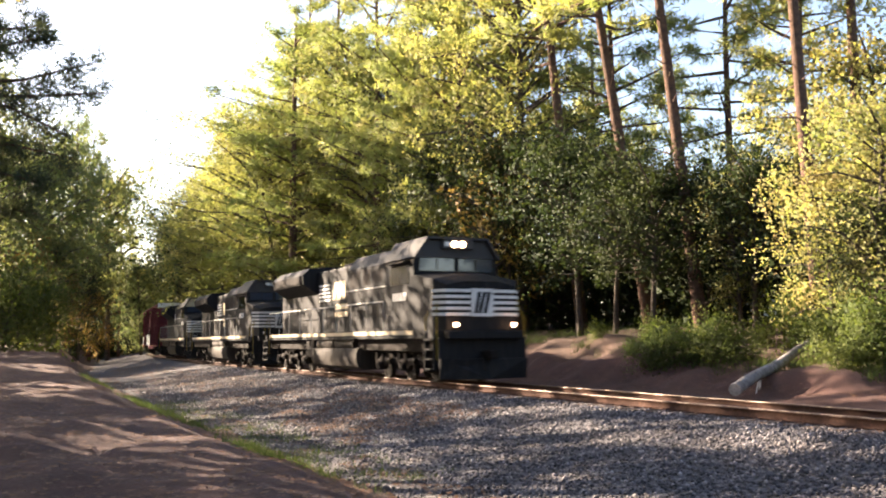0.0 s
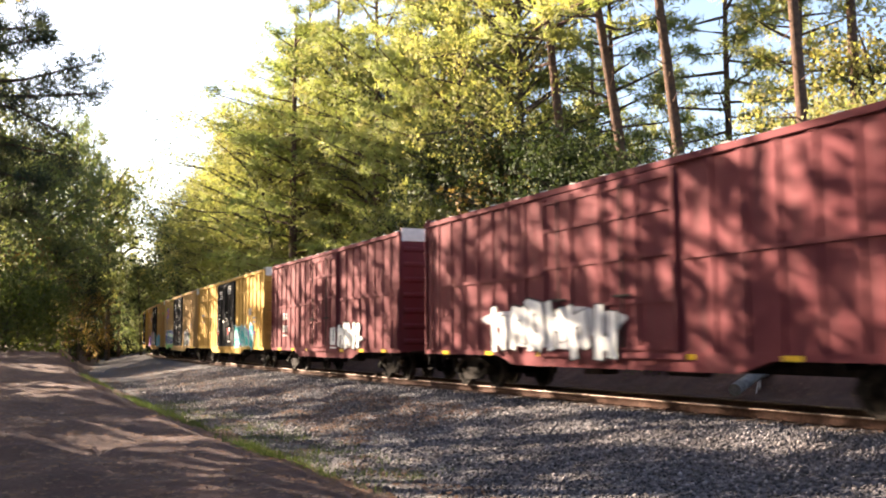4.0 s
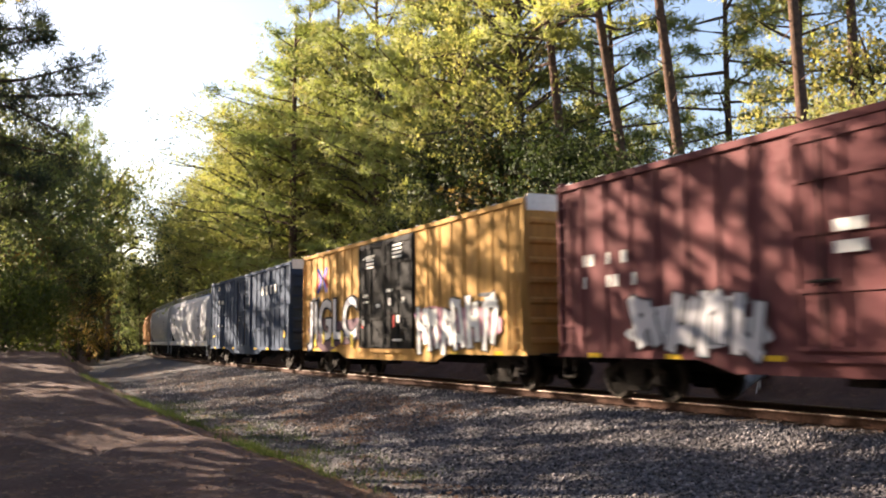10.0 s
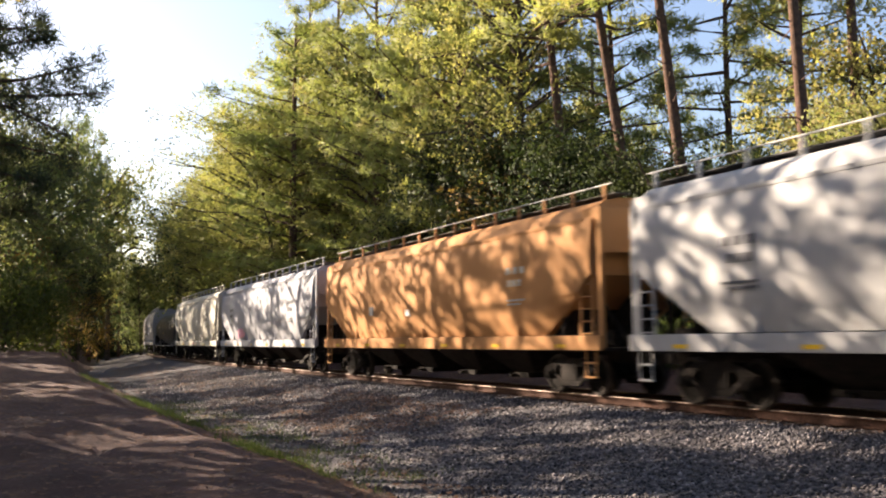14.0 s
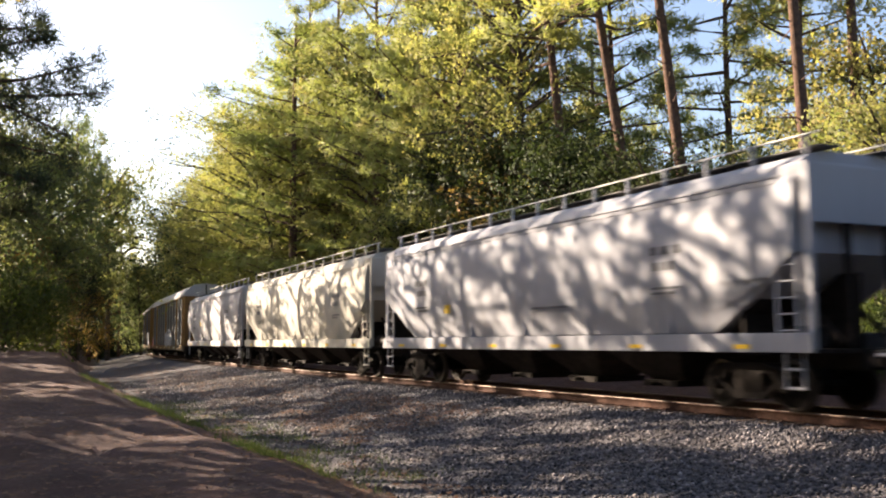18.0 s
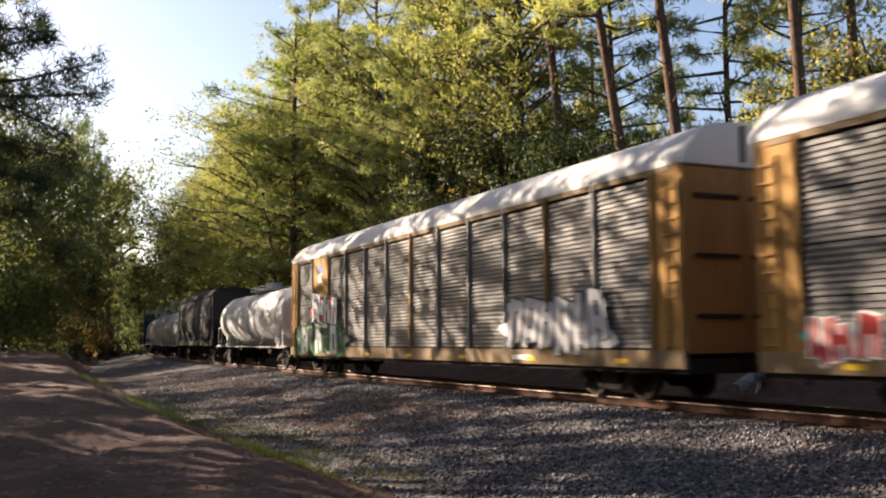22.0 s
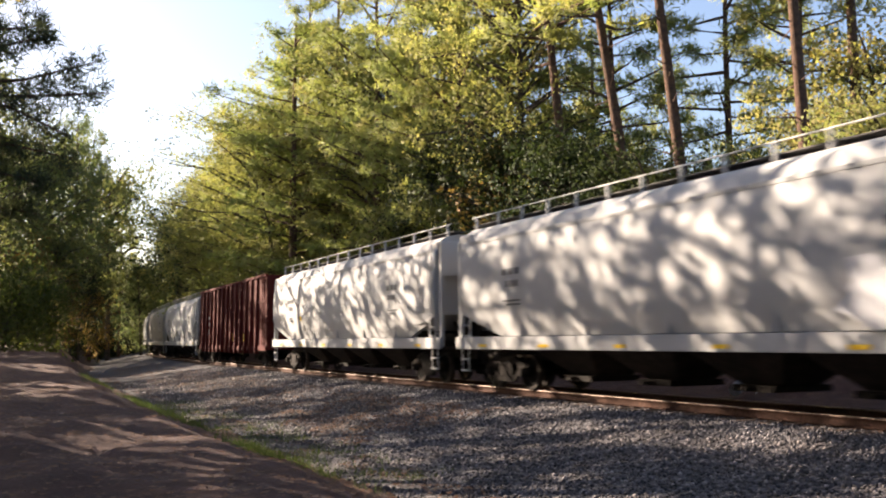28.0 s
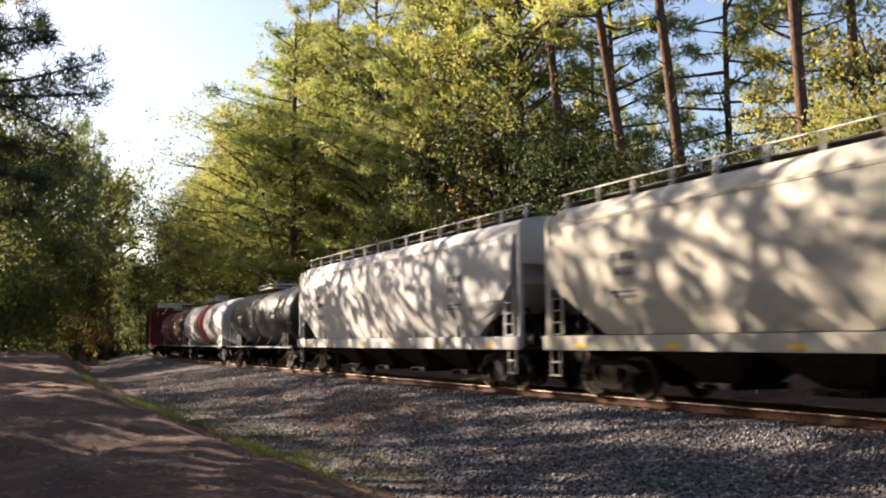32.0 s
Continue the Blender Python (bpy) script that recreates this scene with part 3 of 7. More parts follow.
# thick wood and undergrowth on the far side of the road
for u in np.arange(-24, 62, 7.6):
    plant_at(pick("oak_far", "under"), u + rng.uniform(-2, 2), rng.uniform(19.0, 22.5), rng.uniform(3, 5), None, (0, 0), 0.8)
for u in np.arange(118, 200, 3.0):
    plant_at("under", u + rng.uniform(-1, 1), rng.uniform(6, 12), rng.uniform(2.5, 5))
    plant_at("under", u + rng.uniform(-1, 1), rng.uniform(12, 34), rng.uniform(3, 6))
for u in np.arange(-80, 110, 7.5):
    plant_at(pick("pine_far", "oak_far"), u + rng.uniform(-2, 2), rng.uniform(34, 44), rng.uniform(9, 13))
for u in np.arange(-80, 4, 6):
    plant_at(pick("pine_far", "oak_far"), u + rng.uniform(-2, 2), rng.uniform(23, 30), rng.uniform(17, 22))
# unseen pines beside and behind the camera, added to block sky light
for px, dep, H in ((-2500, 3, 18), (900, -14, 17), (3000, -20, 18), (-1000, -12, 19)):
    plant("pine_far", (px - 784) / 1660.0 * 10, dep, H)
# crowns of the wood's edge that close over the bend
for px, dep, H, kind in ((362, 110, 19, "oak_a"), (372, 104, 20, "olive_b"), (392, 95, 21, "olive_a"), (418, 85, 22.5, "pine_b"), (462, 77, 23.5, "olive_a"), (520, 69, 25, "pine_b"), (490, 72, 21, "olive_b")):
    x, y = bearing(px, dep)
    plant(kind, x, y, H, None, (0, 0), 1.35)
for px, dep, H, kind in ((302, 118, 19.5, "oak_dark"), (325, 108, 18, "oak_dark"), (276, 124, 13, "oak_dark"), (252, 116, 13, "oak_dark"), (288, 126, 13, "oak_dark"), (266, 140, 14, "oak_dark")):
    x, y = bearing(px, dep)
    plant(kind, x, y, H, None, (0, 0), 0.68)
# trees that lean over the track at the bend
for u, w, H, kind, ln in ((84, -6.0, 19, "pine_a", -3), (92, -5.6, 20, "pine_a", -4), (101, -5.4, 21, "pine_a", -4), (110, -5.6, 21, "pine_far", -3), (122, -6.5, 22, "pine_a", -2)):
    plant_at(kind, u, w, H, None, (0, ln))
# ---- mesh helpers for built things ----
def bx(bm, x0, x1, y0, y1, z0, z1, bev=0.0):
    vs = [bm.verts.new(p) for p in ((x0, y0, z0), (x1, y0, z0), (x1, y1, z0), (x0, y1, z0), (x0, y0, z1), (x1, y0, z1), (x1, y1, z1), (x0, y1, z1))]
    fs = [bm.faces.new([vs[i] for i in q]) for q in ((3, 2, 1, 0), (4, 5, 6, 7), (0, 1, 5, 4), (1, 2, 6, 5), (2, 3, 7, 6), (3, 0, 4, 7))]
    if bev:
        bmesh.ops.bevel(bm, geom=list({e for f in fs for e in f.edges}), offset=bev, segments=2, affect="EDGES", profile=0.6)


def rod(bm, p0, p1, r, n=8, r1=None, caps=True):
    p0, p1 = Vector(p0), Vector(p1)
    d = (p1 - p0).normalized()
    a = d.orthogonal().normalized()
    b = d.cross(a)
    r1 = r if r1 is None else r1
    lo = [bm.verts.new(p0 + (a * math.cos(6.2832 * i / n) + b * math.sin(6.2832 * i / n)) * r) for i in range(n)]
    hi = [bm.verts.new(p1 + (a * math.cos(6.2832 * i / n) + b * math.sin(6.2832 * i / n)) * r1) for i in range(n)]
    for i in range(n):
        bm.faces.new((lo[i], lo[(i + 1) % n], hi[(i + 1) % n], hi[i]))
    if caps:
        bm.faces.new(lo[::-1])
        bm.faces.new(hi)


def loft(bm, rings, caps=True, closed=True):
    """Joins rings of points (each a list of 3D points of one length)."""
    rs = [[bm.verts.new(p) for p in ring] for ring in rings]
    k = len(rs[0])
    for a, b in zip(rs, rs[1:]):
        for i in range(k if closed else k - 1):
            bm.faces.new((a[i], a[(i + 1) % k], b[(i + 1) % k], b[i]))
    if caps and closed:
        bm.faces.new(rs[0][::-1])
        bm.faces.new(rs[-1])


def prism(bm, pts, x0, x1):
    """A (y, z) outline carried from x0 to x1."""
    loft(bm, [[(x0, y, z) for y, z in pts], [(x1, y, z) for y, z in pts]])


def sheet_xz(bm, pts, y, t=0.012):
    """An outline in x, z as a thin plate whose outer face is at y, on the side of smaller y."""
    loft(bm, [[(x, y + t, z) for x, z in pts], [(x, y, z) for x, z in pts]])


def part(name, bm, mat, parent, label="", smooth_it=False):
    """Links a bmesh as one mesh under a thing or part."""
    me = bpy.data.meshes.new(name)
    bmesh.ops.recalc_face_normals(bm, faces=bm.faces)
    bm.to_mesh(me)
    bm.free()
    me.materials.append(mat)
    if smooth_it:
        for p in me.polygons:
            p.use_smooth = True
        me.set_sharp_from_angle(angle=radians(38))
    ob = new(name, me)
    ob.parent = parent
    if label:
        tagged(ob, label)
    return ob


def again(name, me, parent, m=None):
    """One more part on a mesh that is there already."""
    ob = new(name, me)
    ob.parent = parent
    if m is not None:
        ob.matrix_basis = m
    return ob


def built(fn, *a, **k):
    bm = bmesh.new()
    fn(bm, *a, **k)
    return bm


# ---- paints of the train ----
def paint(name, col, worn=0.35, rust=(0.16, 0.075, 0.04), rough=0.72, streak=0.5, grime=(0.06, 0.05, 0.042), gloss=0.12):
    """Weathered car paint: faded patches, upright rain streaks, rust spots and road grime."""
    m, n, l, b = material(name, rough)
    b.inputs["Specular IOR Level"].default_value = gloss
    co = coords(n)
    info = n.new("ShaderNodeObjectInfo")
    shift = n.new("ShaderNodeVectorMath")
    shift.operation = "ADD"
    l.new(co, shift.inputs[0])
    l.new(info.outputs["Random"], shift.inputs[1])
    mp = n.new("ShaderNodeMapping")
    mp.inputs["Scale"].default_value = (5.0, 5.0, 0.35)
    l.new(shift.outputs[0], mp.inputs["Vector"])
    s = noise_node(n, l, 1.6, 4, 0.6, mp.outputs[0])
    p = noise_node(n, l, 0.7, 5, 0.65, shift.outputs[0])
    f = noise_node(n, l, 22, 4, 0.7, shift.outputs[0])
    fade = tuple(min(0.85, c * 1.12 + 0.012) for c in col)
    base = mix_node(n, l, ramp_node(n, l, p.outputs[0], [(0.35, (0, 0, 0)), (0.75, (worn, worn, worn))]).outputs[0], col, fade)
    base = mix_node(n, l, ramp_node(n, l, s.outputs[0], [(0.48, (0, 0, 0)), (0.8, (streak, streak, streak))]).outputs[0], base, grime)
    base = mix_node(n, l, ramp_node(n, l, f.outputs[0], [(0.66, (0, 0, 0)), (0.8, (worn, worn, worn))]).outputs[0], base, rust)
    l.new(base, b.inputs["Base Color"])
    rr = ramp_node(n, l, f.outputs[0], [(0.3, (rough - 0.1,) * 3), (0.7, (min(1, rough + 0.2),) * 3)])
    l.new(rr.outputs[0], b.inputs["Roughness"])
    bump_node(n, l, b, f.outputs[0], 0.12, 0.004)
    return m


def plain(name, col, rough=0.6, metal=0.0, glow=0.0):
    m, n, l, b = material(name, rough, metal)
    b.inputs["Specular IOR Level"].default_value = 0.15
    co = coords(n)
    t = noise_node(n, l, 9, 4, 0.6, co)
    r = ramp_node(n, l, t.outputs[0], [(0.3, tuple(c * 0.78 for c in col)), (0.7, col)])
    l.new(r.outputs[0], b.inputs["Base Color"])
    if glow:
        b.inputs["Emission Color"].default_value, b.inputs["Emission Strength"].default_value = (*col, 1), glow
    return m


P_YELLOW = paint("yellow_car_paint", (0.42, 0.255, 0.06), 0.35, streak=0.4)
P_OCHRE = paint("faded_ochre_paint", (0.42, 0.24, 0.075), 0.5, streak=0.55)
P_TAN = paint("weathered_tan_paint", (0.42, 0.26, 0.105), 0.5, streak=0.55)
P_MAROON = paint("maroon_car_paint", (0.13, 0.03, 0.035), 0.3, streak=0.4)
P_PLUM = paint("dull_plum_paint", (0.125, 0.042, 0.044), 0.4, streak=0.4)
P_BLUE = paint("blue_car_paint", (0.019, 0.038, 0.075), 0.3, streak=0.25)
P_BLACK = paint("black_car_paint", (0.008, 0.008, 0.009), 0.15, rough=0.7, streak=0.18, grime=(0.045, 0.04, 0.035))
P_LOCO = paint("black_engine_paint", (0.012, 0.012, 0.013), 0.2, rough=0.6, streak=0.24, grime=(0.075, 0.064, 0.052))
P_GREY = paint("light_grey_car_paint", (0.325, 0.33, 0.355), 0.3, streak=0.3, grime=(0.28, 0.25, 0.22))
P_WHITE = paint("off_white_car_paint", (0.38, 0.38, 0.38), 0.3, streak=0.3, grime=(0.34, 0.29, 0.22))
P_CREAM = paint("cream_car_paint", (0.37, 0.355, 0.31), 0.35, streak=0.35, grime=(0.36, 0.27, 0.16))
P_ORANGE = paint("faded_orange_paint", (0.42, 0.21, 0.085), 0.4, streak=0.35, grime=(0.3, 0.15, 0.07))
P_RUSTTOP = paint("grey_paint_with_rust", (0.38, 0.38, 0.39), 0.6, streak=0.7, grime=(0.3, 0.17, 0.08))
P_CHARCOAL = paint("charcoal_car_paint", (0.026, 0.026, 0.03), 0.3, streak=0.35)
P_TANKBLACK = paint("black_tank_paint", (0.035, 0.035, 0.038), 0.25, rough=0.35, streak=0.3)
P_RED = paint("red_car_paint", (0.075, 0.0105, 0.009), 0.35, streak=0.3)
P_GALV = paint("galvanized_side_screen", (0.145, 0.142, 0.14), 0.3, rough=0.42, streak=0.6, grime=(0.13, 0.11, 0.085), gloss=0.4)
P_RACKROOF = paint("white_roof_paint", (0.46, 0.46, 0.46), 0.25, streak=0.3, grime=(0.28, 0.26, 0.24))
P_RACKYEL = paint("rusty_yellow_frame_paint", (0.31, 0.175, 0.055), 0.5, streak=0.6, grime=(0.2, 0.1, 0.04))
P_RACKSILL = paint("rusty_rack_sill_paint", (0.2, 0.14, 0.08), 0.5, streak=0.6)
P_RACKDOOR = paint("rust_brown_door_paint", (0.24, 0.13, 0.05), 0.5, streak=0.6)
P_DUST = paint("dusty_tank_paint", (0.035, 0.03, 0.026), 0.4, streak=0.5, grime=(0.12, 0.095, 0.07))
P_LOCOROOF = paint("dusty_cab_roof", (0.06, 0.058, 0.056), 0.4, streak=0.4)
P_WALK = mottled("dark_walkway_grating", (0.08, 0.078, 0.075), (0.17, 0.16, 0.15), 5, 40, 0.8, 0.3)
# underframe grime; also the near-black that stands for shade in hopper ends
P_UNDER = mottled("grime_and_shade_dark", (0.012, 0.01, 0.009), (0.035, 0.028, 0.024), 4, 30, 0.9, bump=0.3)
P_TRUCK = mottled("grimy_cast_steel", (0.009, 0.0075, 0.007), (0.028, 0.022, 0.018), 6, 40, 0.85, 0.2, bump=0.3)
P_WHEEL = mottled("wheel_steel", (0.008, 0.007, 0.006), (0.02, 0.016, 0.013), 7, 50, 0.8, 0.2, bump=0.2)
P_TREAD = mottled("dull_tread", (0.028, 0.023, 0.02), (0.06, 0.05, 0.043), 7, 50, 0.6, 0.4, bump=0.1)
P_GALVROOF = paint("galvanized_roof", (0.5, 0.49, 0.46), 0.4, streak=0.4, rough=0.5, grime=(0.22, 0.17, 0.12))
C_WHITE = plain("white_marking", (0.75, 0.74, 0.7))
C_DARKMARK = plain("dark_marking", (0.12, 0.12, 0.13))
C_YELLOWMARK = plain("yellow_reflector", (0.75, 0.48, 0.03), 0.35)
C_SAFETY = plain("yellow_handrail", (0.22, 0.155, 0.025), 0.5)
C_REDMARK = plain("red_marking", (0.55, 0.06, 0.05))
C_BLUEMARK = plain("blue_marking", (0.07, 0.12, 0.5))
C_STRIPE = paint("off_white_sill_stripe", (0.62, 0.52, 0.36), 0.5, streak=0.4)
C_GLASS = plain("cab_window_glass", (0.035, 0.05, 0.075), 0.05)
C_GLASS.node_tree.nodes["Principled BSDF"].inputs["Specular IOR Level"].default_value = 0.9
C_DARKGLASS = plain("dark_cab_side_glass", (0.012, 0.014, 0.018), 0.15)
C_HANDRAIL = plain("pale_handrail_paint", (0.5, 0.49, 0.46), 0.6)
C_LAMP = plain("lit_headlight", (1.0, 0.62, 0.34), 0.3, glow=3.5)
C_LENS = plain("unlit_headlight", (0.45, 0.45, 0.42), 0.15)
SPRAY = {k: paint("spray_" + k, c, 0.3, streak=0.25) for k, c in {
    "white": (0.72, 0.72, 0.7), "blue": (0.035, 0.07, 0.25), "teal": (0.05, 0.38, 0.36), "green": (0.12, 0.36, 0.12), "purple": (0.2, 0.1, 0.34),
    "pink": (0.6, 0.3, 0.36), "black": (0.025, 0.025, 0.03), "silver": (0.48, 0.48, 0.5), "yellow": (0.65, 0.5, 0.08), "skyblue": (0.15, 0.38, 0.62), "red": (0.5, 0.07, 0.06)}.items()}

# ---- running gear, shared by all the cars ----
WHEEL_R = 0.46


def wheel_profile(bm, y, s):
    ring = [(0.0, 0.10), (0.10, 0.11), (0.13, 0.03), (0.36, 0.015), (0.4, 0.07), (WHEEL_R, 0.07), (WHEEL_R + 0.025, -0.05), (WHEEL_R + 0.025, -0.075), (0.4, -0.075), (0.34, -0.03), (0.12, -0.03), (0.0, -0.04)]
    n = 20
    rings = []
    for i in range(n + 1):
        a = 6.2832 * i / n
        rings.append([(r * math.cos(a), y + s * o, r * math.sin(a)) for r, o in ring])
    loft(bm, rings, caps=False, closed=False)


def wheelset_mesh():
    bm = bmesh.new()
    for s in (-1, 1):
        wheel_profile(bm, s * 0.78, s)
    rod(bm, (0, -0.98, 0), (0, 0.98, 0), 0.085, 8)
    bmesh.ops.remove_doubles(bm, verts=bm.verts, dist=1e-5)
    bmesh.ops.recalc_face_normals(bm, faces=bm.faces)
    for f in bm.faces:
        c = f.calc_center_median()
        if 0.42 < math.hypot(c.x, c.z):
            f.material_index = 1
    me = bpy.data.meshes.new("wheelset")
    bm.to_mesh(me)
    me.materials.append(P_WHEEL)
    me.materials.append(P_TREAD)
    return me


def sideframe_mesh(span, name="sideframe"):
    """The cast side of a truck with its axle boxes and spring nest."""
    h = span / 2
    bm = bmesh.new()
    top = [(-h - 0.22, 0.42), (-h - 0.2, 0.62), (-0.45, 0.86), (0.45, 0.86), (h + 0.2, 0.62), (h + 0.22, 0.42), (h - 0.2, 0.42), (h - 0.25, 0.56), (0.52, 0.72), (0.34, 0.66), (0.34, 0.34), (-0.34, 0.34), (-0.34, 0.66), (-0.52, 0.72), (-h + 0.25, 0.56), (-h + 0.2, 0.42)]
    sheet_xz(bm, top, -0.07, 0.14)
    low = [(-h + 0.2, 0.44), (-0.4, 0.2), (0.4, 0.2), (h - 0.2, 0.44), (h - 0.2, 0.54), (0.36, 0.33), (-0.36, 0.33), (-h + 0.2, 0.54)]
    sheet_xz(bm, low, -0.06, 0.12)
    for x in (-0.2, 0.0, 0.2):
        rod(bm, (x, 0, 0.33), (x, 0, 0.66), 0.075, 8)
    for x in (-h, h):
        bx(bm, x - 0.14, x + 0.14, -0.13, 0.07, 0.34, 0.6, 0.03)
        rod(bm, (x, -0.17, 0.46), (x, 0.1, 0.46), 0.1, 10)
    me = bpy.data.meshes.new(name)
    bmesh.ops.recalc_face_normals(bm, faces=bm.faces)
    bm.to_mesh(me)
    bm.free()
    me.materials.append(P_TRUCK)
    return me


def loco_sideframe_mesh():
    bm = bmesh.new()
    out = [(-2.35, 0.42), (-2.3, 0.78), (-1.2, 0.86), (-0.9, 0.72), (0.9, 0.72), (1.2, 0.86), (2.3, 0.78), (2.35, 0.42), (1.75, 0.42), (1.6, 0.52), (0.4, 0.5), (0.3, 0.34), (-0.3, 0.34), (-0.4, 0.5), (-1.6, 0.52), (-1.75, 0.42)]
    sheet_xz(bm, out, -0.08, 0.18)
    for x in (-2.05, 0, 2.05):
        bx(bm, x - 0.2, x + 0.2, -0.2, 0.07, 0.3, 0.68, 0.04)
        rod(bm, (x, -0.26, 0.48), (x, -0.1, 0.48), 0.13, 10)
        for d in (-0.3, 0.3):
            rod(bm, (x + d, -0.12, 0.56), (x + d, -0.12, 0.9), 0.09, 8)
    for x in (-1.05, 1.05):
        rod(bm, (x - 0.25, -0.2, 0.64), (x + 0.25, -0.2, 0.64), 0.11, 10)
        bx(bm, x - 0.12, x + 0.12, -0.17, 0.0, 0.2, 0.6, 0.03)
    rod(bm, (-2.2, -0.16, 0.98), (2.2, -0.16, 0.98), 0.035, 6)
    me = bpy.data.meshes.new("sideframe")
    bmesh.ops.recalc_face_normals(bm, faces=bm.faces)
    bm.to_mesh(me)
    bm.free()
    me.materials.append(P_TRUCK)
    return me


def bolster_mesh(half):
    bm = bmesh.new()
    bx(bm, -0.22, 0.22, -1.05, 1.05, 0.42, 0.84, 0.04)
    for x in (-half, half):
        bx(bm, x - 0.5, x - 0.42, -0.85, 0.85, 0.36, 0.5)
    rod(bm, (0, 0, 0.84), (0, 0, 0.98), 0.2, 12)
    me = bpy.data.meshes.new("truck")
    bmesh.ops.recalc_face_normals(bm, faces=bm.faces)
    bm.to_mesh(me)
    bm.free()
    me.materials.append(P_TRUCK)
    return me


def coupler_mesh():
    bm = bmesh.new()
    bx(bm, -0.7, 0.12, -0.09, 0.09, 0.78, 0.98, 0.02)
    bx(bm, 0.08, 0.36, -0.16, 0.16, 0.74, 1.02, 0.05)
    bx(bm, 0.3, 0.46, -0.14, 0.02, 0.76, 1.0, 0.04)
    rod(bm, (0.0, -0.22, 0.86), (0.4, -0.3, 0.42), 0.03, 6)
    me = bpy.data.meshes.new("coupler")
    bmesh.ops.recalc_face_normals(bm, faces=bm.faces)
    bm.to_mesh(me)
    bm.free()
    me.materials.append(P_TRUCK)
    return me


WHEELSET, SIDEFRAME, LOCOFRAME, BOLSTER, LOCOBOLSTER, COUPLER = wheelset_mesh(), sideframe_mesh(1.78), loco_sideframe_mesh(), bolster_mesh(0.89), bolster_mesh(2.05), coupler_mesh()
CARS, WHEELS = [], []


def add_truck(root, x, d, three=False):
    t = again("truck", LOCOBOLSTER if three else BOLSTER, root, pose(x, 0, 0))
    fr = LOCOFRAME if three else SIDEFRAME
    again("sideframe", fr, t, pose(0, -1.0, 0))
    again("sideframe", fr, t, pose(0, 1.0, 0, 0, 0, 180))
    for a in ((-2.05, 0, 2.05) if three else (-0.89, 0.89)):
        w = again("wheelset", WHEELSET, t, pose(a, 0, WHEEL_R))
        WHEELS.append((w, a, d, x + a))


def car_root(name, label, category, d):
    root = new(name)
    root.empty_display_size = 0.5
    tagged(root, label, category, "cars of the passing train")
    CARS.append((root, d))
    return root


def running_gear(root, L, d, inset=2.2):
    h = L / 2
    for s in (1, -1):
        add_truck(root, s * (h - inset), d)
        again("coupler", COUPLER, root, pose(s * (h + 0.28), 0, 0, 0, 0, 0 if s > 0 else 180))


def ladder(root, x, y, z0, z1, mat, rungs=6, w=0.4, name="ladder"):
    bm = bmesh.new()
    s = 1 if y > 0 else -1
    for k in (-w / 2, w / 2):
        bx(bm, x + k - 0.025, x + k + 0.025, y - 0.02, y + 0.02, z0, z1)
    for i in range(rungs):
        z = z0 + (z1 - z0) * (i + 0.5) / rungs
        rod(bm, (x - w / 2, y + s * 0.02, z), (x + w / 2, y + s * 0.02, z), 0.016, 5)
    return part(name, bm, mat, root)


def bars(root, name, mat, rows, y):
    """Writing that cannot be read: plain bars (x, z, width, height) on a car's side."""
    for x, z, w, h in rows:
        ob = part(name, built(bx, x - w / 2, x + w / 2, y - 0.006, y, z, z + h), mat, root)
    return ob


def blob(bm, cx, cz, w, h, y, seed, n=26, wob=0.2, t=0.006):
    """A rounded uneven patch of spray paint."""
    r = np.random.RandomState(seed)
    ph = r.rand(4) * 6.28
    pts = []
    for i in range(n):
        a = 6.2832 * i / n
        k = 1 + wob * (math.sin(3 * a + ph[0]) + 0.7 * math.sin(5 * a + ph[1]) + 0.5 * math.sin(8 * a + ph[2])) / 2
        ca, sa = math.cos(a), math.sin(a)
        q = (abs(ca) ** 4 + abs(sa) ** 4) ** -0.25
        pts.append((cx + ca * q * k * w / 2, cz + sa * q * k * h / 2))
    loft(bm, [[(x, y + t, z) for x, z in pts], [(x, y, z) for x, z in pts]])


def text_part(name, word, size, x, z, y, mat, root, offset=0.0, squeeze=1.0, shear=0.0):
    """Letters in the built-in font on the side that faces the road (outer face at y)."""
    cu = bpy.data.curves.new(name, "FONT")
    cu.body, cu.size, cu.extrude, cu.offset, cu.shear = word, size, 0.004, offset, shear
    cu.align_x, cu.align_y, cu.resolution_u = "CENTER", "BOTTOM", 3
    tmp = bpy.data.objects.new(name, cu)
    scene.collection.objects.link(tmp)
    me = bpy.data.meshes.new_from_object(tmp.evaluated_get(bpy.context.evaluated_depsgraph_get()))
    bpy.data.objects.remove(tmp)
    me.materials.append(mat)
    ob = new(name, me)
    ob.parent = root
    ob.matrix_basis = pose(x, y, z, 90, 0, 0) @ Matrix.Diagonal((squeeze, 1, 1, 1))
    return ob


